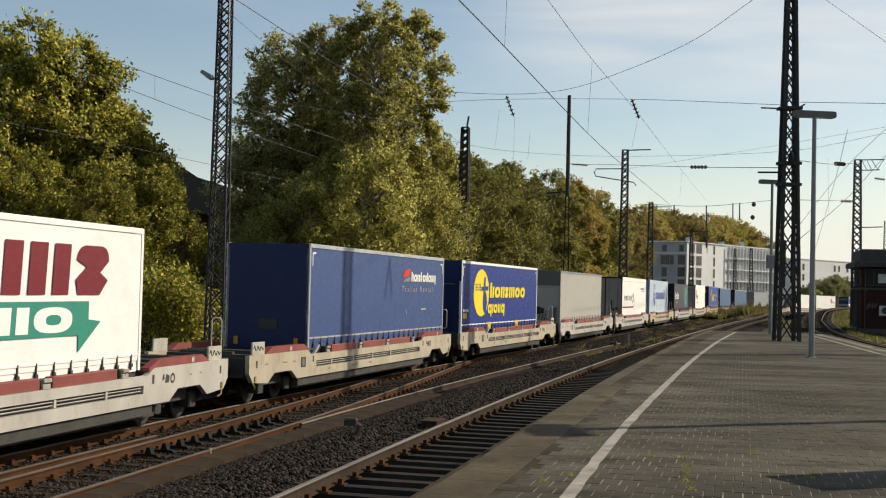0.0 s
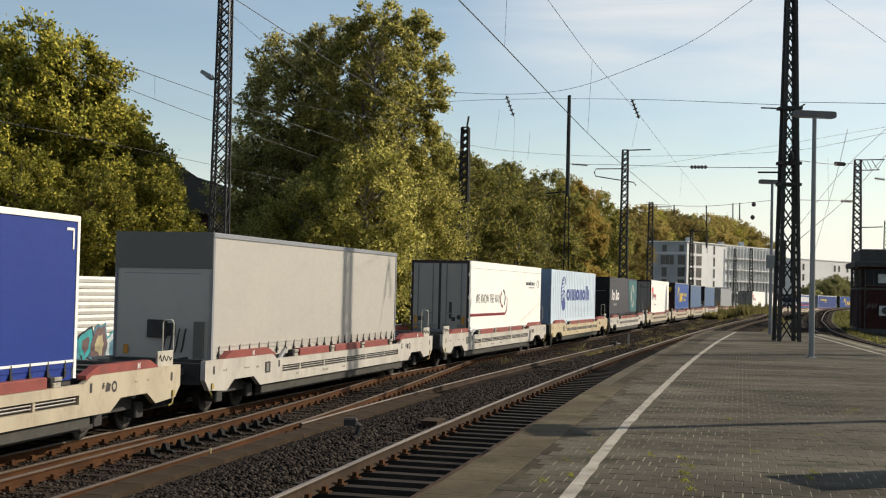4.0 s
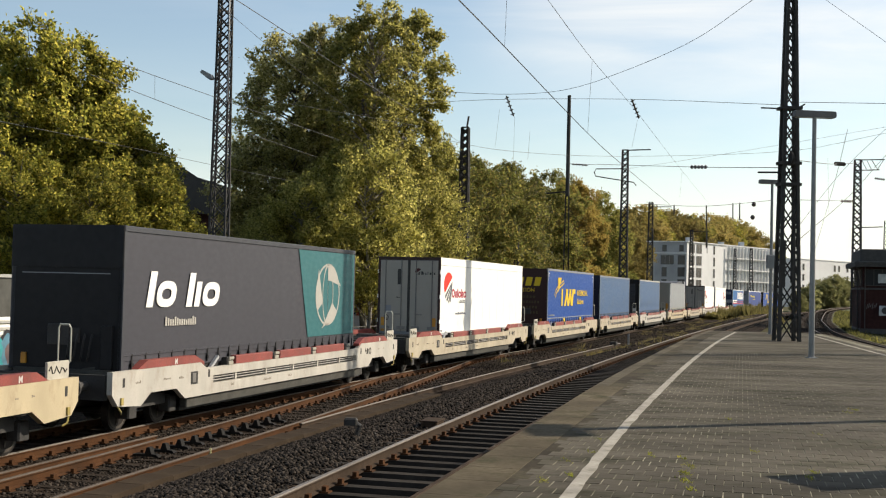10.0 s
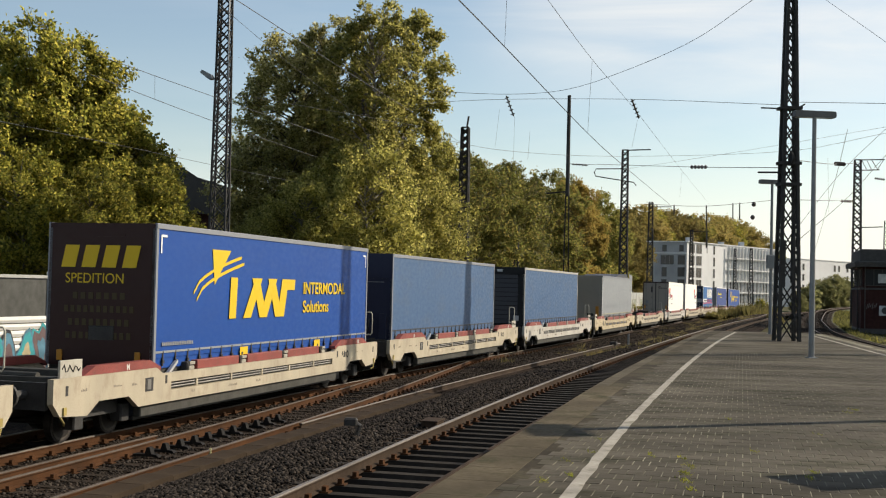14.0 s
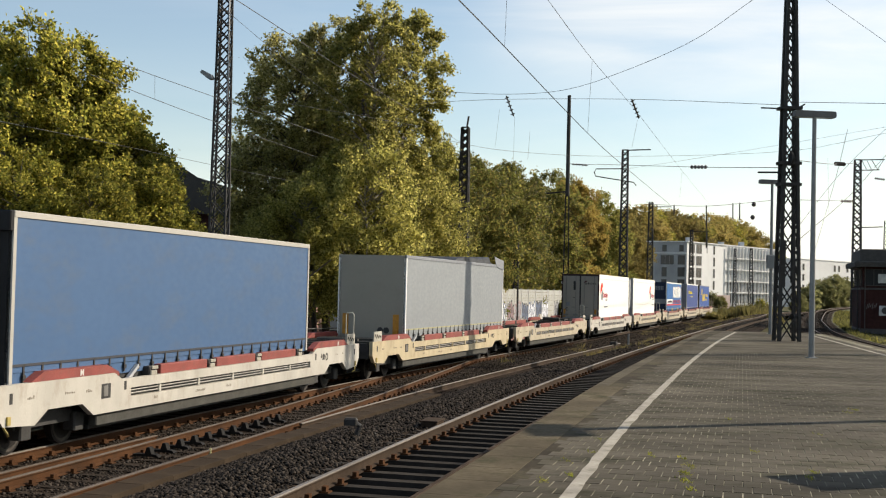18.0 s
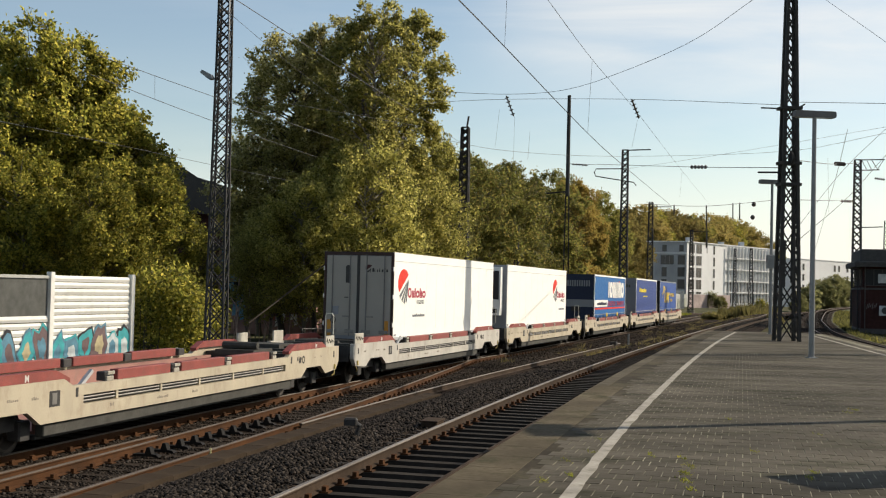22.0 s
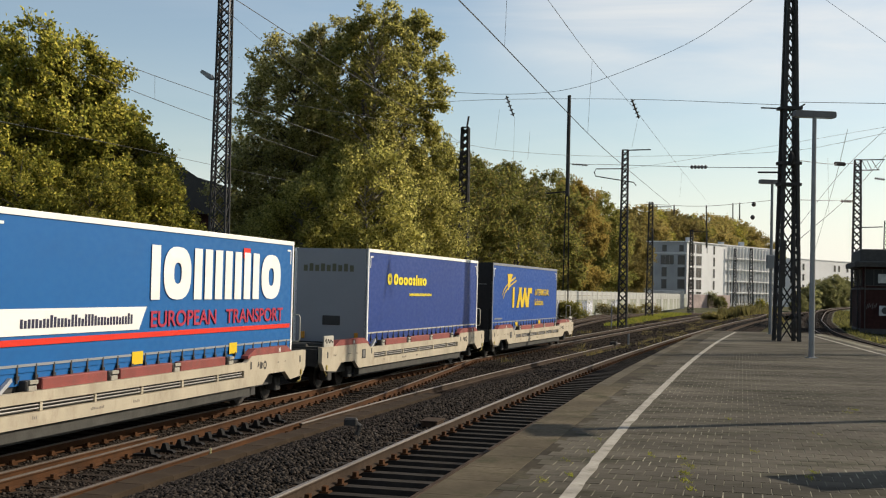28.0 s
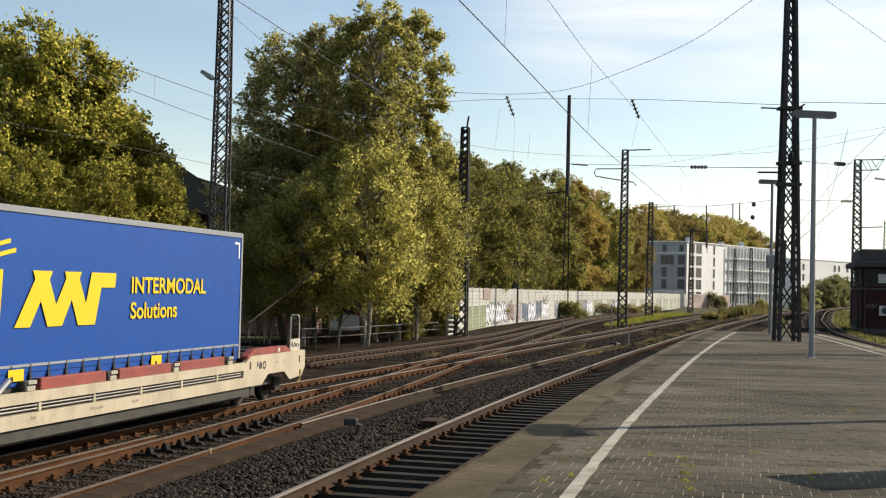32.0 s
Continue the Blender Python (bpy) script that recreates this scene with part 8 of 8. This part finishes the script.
    for x_ in (0.35, 0.58):
        part("round_mark", Geo().tube((x_, ya - 0.004, z0 + 0.28), (x_, ya - 0.012, z0 + 0.28), 0.11, n=16), UNDER, t, "dark round mark")
    part("roof_tarp", Geo().prism([(ya + 6.2, z1 - 0.02), (ya + 6.6, z1 + 0.10), (ya + 8.0, z1 + 0.20), (ya + 10.2, z1 + 0.16), (ya + 11.6, z1 + 0.30), (ya + 11.9, z1 + 0.10), (ya + 12.3, z1 - 0.02), (ya + 12.3, z1 - 0.10), (ya + 6.2, z1 - 0.08)], -1.2, 1.22, "x"), SLATE, t, "dark bunched roof tarpaulin")
    part("tarp_flap", Geo().prism([(yb - 1.75, z1 + 0.36), (yb - 1.2, z1 + 0.30), (yb - 0.02, z1 + 0.20), (yb - 0.02, z1 - 0.22), (yb - 1.15, z1 - 0.12), (yb - 1.45, z1 - 0.02)], 1.284, 1.296, "x"), GREYL, t, "loose grey tarpaulin flap")
    # 12 is empty; 13, 14: reefers
    fan_reefer(13, 0.45, turned=True, end="doors", emblem=True, door=DOORG, frame=MATS["paint_door_frame_brown"])
    fan_reefer(14, 10.2, end="fridge", door=WHITE)
    # 15: azure with white band
    t, a, ya, yb, z0, z1 = put(15, name="azure_trailer", label="azure curtain-sided trailer with white bars and a white band", side=AZURE, front=paint("azure_dark", (0.02, 0.03, 0.06)), rail=WHITE, hem=GREY2, strap=UNDER, turned=True, top=4.25)
    a.poly("white_band", [(0.12, 2.10), (5.15, 2.10), (5.45, 2.56), (0.12, 2.56)], WHITE, "white band")
    a.poly("red_line", [(0.12, 1.93), (13.5, 1.93), (13.5, 2.04), (0.12, 2.04)], REDL, "red line")
    a.x += 0.005
    a.blocks("dark_bars", 1.0, 4.9, 2.22, 2.44, 17, INK, "row of small dark bars", tall=(4, 7, 9, 10, 16))
    a.shapes("white_shape", "IOIIIIIIIO", 5.6, 12.75, 2.70, 3.84, WHITE, "large white shape", 0.0, 0.36)
    a.poly("red_tip", [(10.3, 3.70), (10.72, 3.70), (10.72, 3.95), (10.3, 3.95)], REDL)
    a.text("caption", "EUROPEAN", 5.6, 2.14, 0.47, TRED, 1.36, 0.008)
    a.text("caption", "TRANSPORT", 9.36, 2.14, 0.47, TRED, 1.36, 0.008)
    for u in (4.9, 9.6):
        a.poly("yellow_tag", [(u, 1.40), (u + 0.45, 1.40), (u + 0.45, 1.66), (u, 1.66)], YEL, "yellow marker tag")
    for k in range(13):
        part("grey_bar", Geo().box(-1.02 + 0.157 * k, -0.93 + 0.157 * k, ya - 0.012, ya - 0.004, 3.45, 3.85), GREY2, t, "pale bar on the end wall")
    part("white_band", Geo().box(-1.2, 1.2, ya - 0.012, ya - 0.004, 2.1, 2.58), GREY2, t)
    # 16: violet blue
    t, a, ya, yb, z0, z1 = put(16, name="violet_trailer", label="violet-blue curtain-sided trailer with a grey front wall", side=VIOLET, front=GREYL, rail=WHITE, hem=GREYT, strap=UNDER, turned=True, top=4.30)
    a.shapes("yellow_shape", "D DOOOSTIIIO", 1.9, 6.3, 3.16, 3.44, LEMON, "yellow shape", 0.0, 0.34)
    a.blocks("yellow_bars", 4.3, 7.0, 2.78, 2.88, 16, LEMON, "small yellow bars")
    for k in range(9):
        part("dull_bar", Geo().box(-0.95 + 0.2 * k, -0.82 + 0.2 * k, ya - 0.012, ya - 0.004, 3.55, 3.75 + 0.05 * (k % 2)), paint("olive_dull", (0.10, 0.10, 0.06)), t, "dull olive bar on the front wall")
    # 17: bright blue, the last
    t, ya, z0, z1 = blue_yellow(17, front=BLACKW, end="wall")


def trackside():
    """Small things on the ballast."""
    DKB = mat("cast_dark", (0.03, 0.028, 0.026), 0.7)

    def spot(px, py, z):
        f = ray_point(px, py, 10.0) - Vector(EYE)
        k = (z - EYE[2]) / f.z
        return f.x * k, f.y * k
    x, y = spot(630, 778, 0.36)
    t = thing("cable_stub", "dark bent cable stub sticking out of the ballast", "cable stub", pose(x, y, 0.34))
    part("stem", Geo().path_tube([(0, 0, -0.1), (0.02, 0, 0.14), (0.06, 0, 0.26), (-0.06, 0, 0.33)], 0.05, 7), DKB, t)
    part("head", Geo().box(-0.22, 0.02, -0.08, 0.08, 0.27, 0.40, 0.03), DKB, t)
    part("loose_cable", Geo().path_tube([(0.1, 0, 0.02), (0.3, 0.2, 0.10), (0.55, 0.5, 0.06), (0.6, 0.9, 0.03), (0.9, 1.2, 0.03)], 0.022, 6), DKB, t)
    x, y = spot(765, 758, 0.40)
    t = thing("cable_box", "small brown cable box between the rails", "cable box", pose(x, y, 0.38, 0, 0, -14))
    part("body", Geo().box(-0.16, 0.16, -0.3, 0.3, -0.1, 0.16, 0.03), mat("box_brown", (0.05, 0.034, 0.023), 0.9, spec=0.1), t)
    part("lid", Geo().box(-0.18, 0.18, -0.32, 0.32, 0.16, 0.19, 0.01), MATS["box_brown"], t)
    x, y = spot(372, 806, -0.1)
    t = thing("marker_peg", "small yellow-white marker peg beside a rail", "marker peg", pose(x, y, -0.15))
    part("peg", Geo().tube((0, 0, -0.05), (0, 0, 0.18), 0.02, n=8), mat("peg_yellow", (0.55, 0.5, 0.25), 0.6), t)
    x, y = spot(1086, 607, 0.1)
    t = thing("point_machine", "low dark point machine beside the track", "point machine", pose(x, y, -0.05, 0, 0, -16))
    part("case", Geo().box(-0.2, 0.2, -0.25, 0.25, 0, 0.22, 0.04), DKB, t)
    for px, py, h in ((1112, 612, 0.8), (1082, 580, 2.2), (997, 585, 0.9)):
        x, y = spot(px, py, -0.1)
        t = thing("track_post", "thin grey post beside the tracks", "post", pose(x, y, -0.2))
        part("rod", Geo().tube((0, 0, 0), (0, 0, h), 0.06, n=8), LAMPG, t)
    rng = np.random.default_rng(9)
    far = 9000
    st = rng.uniform(100, 185, far)
    o = -2.2 - (st - 70) * 0.025 - rng.random(far) * (0.6 + (st - 70) * 0.03)
    th = np.interp(st, PS, PT)
    blades("grass", "strip of green and yellow grass between the tracks", np.interp(st, PS, PX) + o * np.cos(th), np.interp(st, PS, PY) - o * np.sin(th), -0.2, rng.uniform(0.10, 0.38, far), 0.06, "grass_blade", [(0.06, 0.075, 0.014), (0.12, 0.13, 0.02), (0.19, 0.17, 0.035)], rng)
    # tall thin weeds between the main track and the platform track
    n = 11000
    st = rng.uniform(148, 208, n)
    o = rng.uniform(2.2, 6.8, n)
    th = np.interp(st, PS, PT)
    tall = rng.uniform(0.5, 1.25, n) * (0.75 + 0.45 * np.sin(st * 0.55) * np.sin(o * 1.3 + st * 0.21))
    x, y = np.interp(st, PS, PX) + o * np.cos(th), np.interp(st, PS, PY) - o * np.sin(th)
    z = np.array([level(v) + fall(w) - 0.05 for v, w in zip(o, y)])
    blades("tall_weeds", "tall thin brown-green weeds between the tracks", x, y, z, tall * 1.5, 0.075, "weed_stalk", [(0.042, 0.040, 0.016), (0.070, 0.066, 0.024), (0.096, 0.084, 0.030), (0.13, 0.105, 0.044)], rng)
    # grass on the bank of the curved track
    n = 16000
    line = np.array(smooth_line(TRACK4))
    k = np.searchsorted(line[:, 1], rng.uniform(70, 215, n))
    o = 2.2 + 9.0 * rng.random(n) ** 1.4
    d = line[k] - line[k - 1]
    x, y = line[k, 0] + o * d[:, 1], line[k, 1] - o * d[:, 0]
    z = np.interp(o, (1.9, 3.0, 7.0, 13.0), (0.02, -0.10, -0.42, -0.52)) + np.array([climb(v) for v in line[k, 1]]) - 0.05
    patch = 0.6 + 0.5 * np.sin(x * 1.1) * np.sin(y * 0.37)
    blades("bank_grass", "dull green and yellow grass on the bank by the signal box", x, y, z, rng.uniform(0.15, 0.5, n) * patch, 0.06, "bank_blade", [(0.024, 0.024, 0.011), (0.050, 0.050, 0.017), (0.082, 0.080, 0.024), (0.15, 0.135, 0.040)], rng)


def blades(name, label, x, y, z, tall, wide, material, colours, rng):
    """Blades of grass, each a thin leaning triangle."""
    n = len(x)
    base = np.stack([x, y, z + np.zeros(n)], -1)
    wv = rng.normal(size=(n, 3)) * wide
    wv[:, 2] = 0
    lean = rng.normal(0, 0.12, (n, 2))
    tip = base + np.stack([lean[:, 0], lean[:, 1], tall], -1)
    tri = np.stack([base - wv, base + wv, tip], 1)
    me = bpy.data.meshes.new(name)
    me.vertices.add(n * 3)
    me.vertices.foreach_set("co", tri.reshape(-1))
    me.loops.add(n * 3)
    me.loops.foreach_set("vertex_index", np.arange(n * 3, dtype=np.int32))
    me.polygons.add(n)
    me.polygons.foreach_set("loop_start", np.arange(n, dtype=np.int32) * 3)
    me.update(calc_edges=True)
    me.materials.append(leaf_mat(material, colours))
    tagged(part(name, me, None), label, "weeds" if "weeds" in name else "grass", kind="stuff")


def dry_weeds():
    """Thin dry weeds that grow in clumps on the ballast between the tracks."""
    rng = np.random.default_rng(77)
    clumps = 150
    cs = rng.uniform(36, 150, clumps)
    co = rng.choice([2.3, 4.4, 6.2, -2.4, 7.4], clumps) + rng.normal(0, 0.5, clumps)
    n = 26
    s = np.repeat(cs, n) + rng.normal(0, 0.35, clumps * n)
    o = np.repeat(co, n) + rng.normal(0, 0.22, clumps * n)
    th = np.interp(s, PS, PT)
    x, y = np.interp(s, PS, PX) + o * np.cos(th), np.interp(s, PS, PY) - o * np.sin(th)
    z = -0.22 + 0.62 * np.clip((o - 4.2) / 2.2, 0, 1) - 0.09 * np.clip((o - 7.5) / 0.3, 0, 1)
    h = np.repeat(rng.uniform(0.06, 0.30, clumps), n) * rng.uniform(0.5, 1.1, clumps * n)
    base = np.stack([x, y, z], -1)
    w = rng.normal(size=(clumps * n, 3)) * 0.022
    w[:, 2] = 0
    tip = base + np.stack([rng.normal(0, 0.1, clumps * n), rng.normal(0, 0.1, clumps * n), h + 0.05], -1)
    tri = np.stack([base - w, base + w, tip], 1).reshape(-1, 3)
    me = bpy.data.meshes.new("dry_weeds")
    me.from_pydata(tri.tolist(), [], [(3 * i, 3 * i + 1, 3 * i + 2) for i in range(clumps * n)])
    me.materials.append(leaf_mat("dry_blade", [(0.05, 0.045, 0.016), (0.09, 0.075, 0.03), (0.15, 0.12, 0.055)]))
    tagged(part("weeds", me, None), "dry brown weeds in clumps on the ballast", "weeds", kind="stuff")


def tufts():
    """Small grass tufts in the joints of the paving."""
    rng = np.random.default_rng(44)
    verts = []
    spots = [(1213, 838, 26), (1222, 826, 14), (1440, 836, 18), (1432, 846, 10), (1010, 842, 12), (1046, 800, 8), (1152, 806, 10), (1210, 812, 10), (1224, 868, 14), (1062, 778, 8), (1335, 800, 6), (1515, 726, 10), (1500, 730, 8), (960, 850, 14), (1002, 815, 8), (1215, 852, 18), (1450, 770, 7), (1290, 742, 7)]
    for px, py, n in spots:
        f = ray_point(px, py, 10.0) - Vector(EYE)
        k = (PLATFORM_Z - EYE[2]) / f.z
        c = np.array([f.x * k, f.y * k, PLATFORM_Z - 0.004])
        for _ in range(n * 3):
            b = c + np.array([rng.normal(0, 0.03), rng.normal(0, 0.11), 0])
            w = rng.normal(size=3) * 0.006
            w[2] = 0
            verts += [b - w, b + w, b + np.array([rng.normal(0, 0.02), rng.normal(0, 0.02), rng.uniform(0.012, 0.035)])]
    me = bpy.data.meshes.new("weed_tufts")
    me.from_pydata([tuple(v) for v in verts], [], [(3 * i, 3 * i + 1, 3 * i + 2) for i in range(len(verts) // 3)])
    me.materials.append(leaf_mat("weed_blade", [(0.10, 0.12, 0.02), (0.17, 0.18, 0.03), (0.26, 0.23, 0.05)]))
    tagged(part("weeds", me, None), "small yellow-green weeds in the joints of the paving", "weeds", kind="stuff")


# ---- assembly ----
ground_sheet()
ballast_bed()
buildings()
barriers()
trees()
shrub("shrub", "low brown-green shrub between the tracks", 1300, 176, 6.0, 1.5, 1, TWIG, count=4000, leaf=0.09, deep=3)
shrub("shrub", "low brown-green shrub between the tracks", 1262, 160, 3.0, 1.3, 2, TWIG, count=2600, leaf=0.10, deep=2)
shrub("bush", "dark green bush before the white apartment block", 1257, 325, 6.0, 4.6, 31, LEAF_DIM, count=2200, leaf=0.22)
shrub("bush", "yellow-green bush before the white apartment block", 1273, 326, 4.0, 3.4, 32, LEAF_ROW, count=1200, leaf=0.22)
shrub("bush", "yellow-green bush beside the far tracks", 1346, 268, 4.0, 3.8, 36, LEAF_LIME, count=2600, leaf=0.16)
shrub("shrub", "dense green ivy bush against the noise barrier", 1001, 146, 5.4, 2.5, 3, LEAF_ROW, count=6500, leaf=0.10, deep=1.4)
shrub("shrub", "thin grey-green weeds at the foot of the barrier", 1070, 172, 4.5, 2.1, 4, TWIG, count=1700, leaf=0.12)
shrub("shrub", "thin grey-green weeds at the foot of the barrier", 1108, 190, 4.5, 2.1, 6, TWIG, count=1700, leaf=0.12)
shrub("shrub", "thin grey-green weeds at the foot of the barrier", 1150, 214, 5.0, 2.3, 7, TWIG, count=1500, leaf=0.13)
shrub("bush", "leafy green bush beyond the end of the barrier", 290, 57, 4.5, 4.6, 41, LEAF[0], count=7000, leaf=0.10, deep=2.5)
shrub("bush", "leafy green bush beside the lattice mast", 345, 62, 3.4, 3.6, 42, LEAF[0], count=5000, leaf=0.10, deep=2.0)
shrub("shrub", "dark weeds between the far tracks", 1372, 150, 2.4, 1.5, 8, TWIG, count=1500, leaf=0.10)
masts()
wires()
loads()
tracks()
SLAB = platform()
pavers(SLAB)
trackside()
tufts()
dry_weeds()
stones("loose_ballast", 34000, -8, 36, 4.1, 7.25, 0.043, 1)
stones("loose_ballast", 16000, -6, 40, 0.85, 3.5, 0.035, 2)
stones("loose_ballast", 9000, -8, 20, 7.2, 9.6, 0.035, 3)
stones("loose_ballast", 26000, 34, 130, -6.5, 8.2, 0.05, 4)
motions()
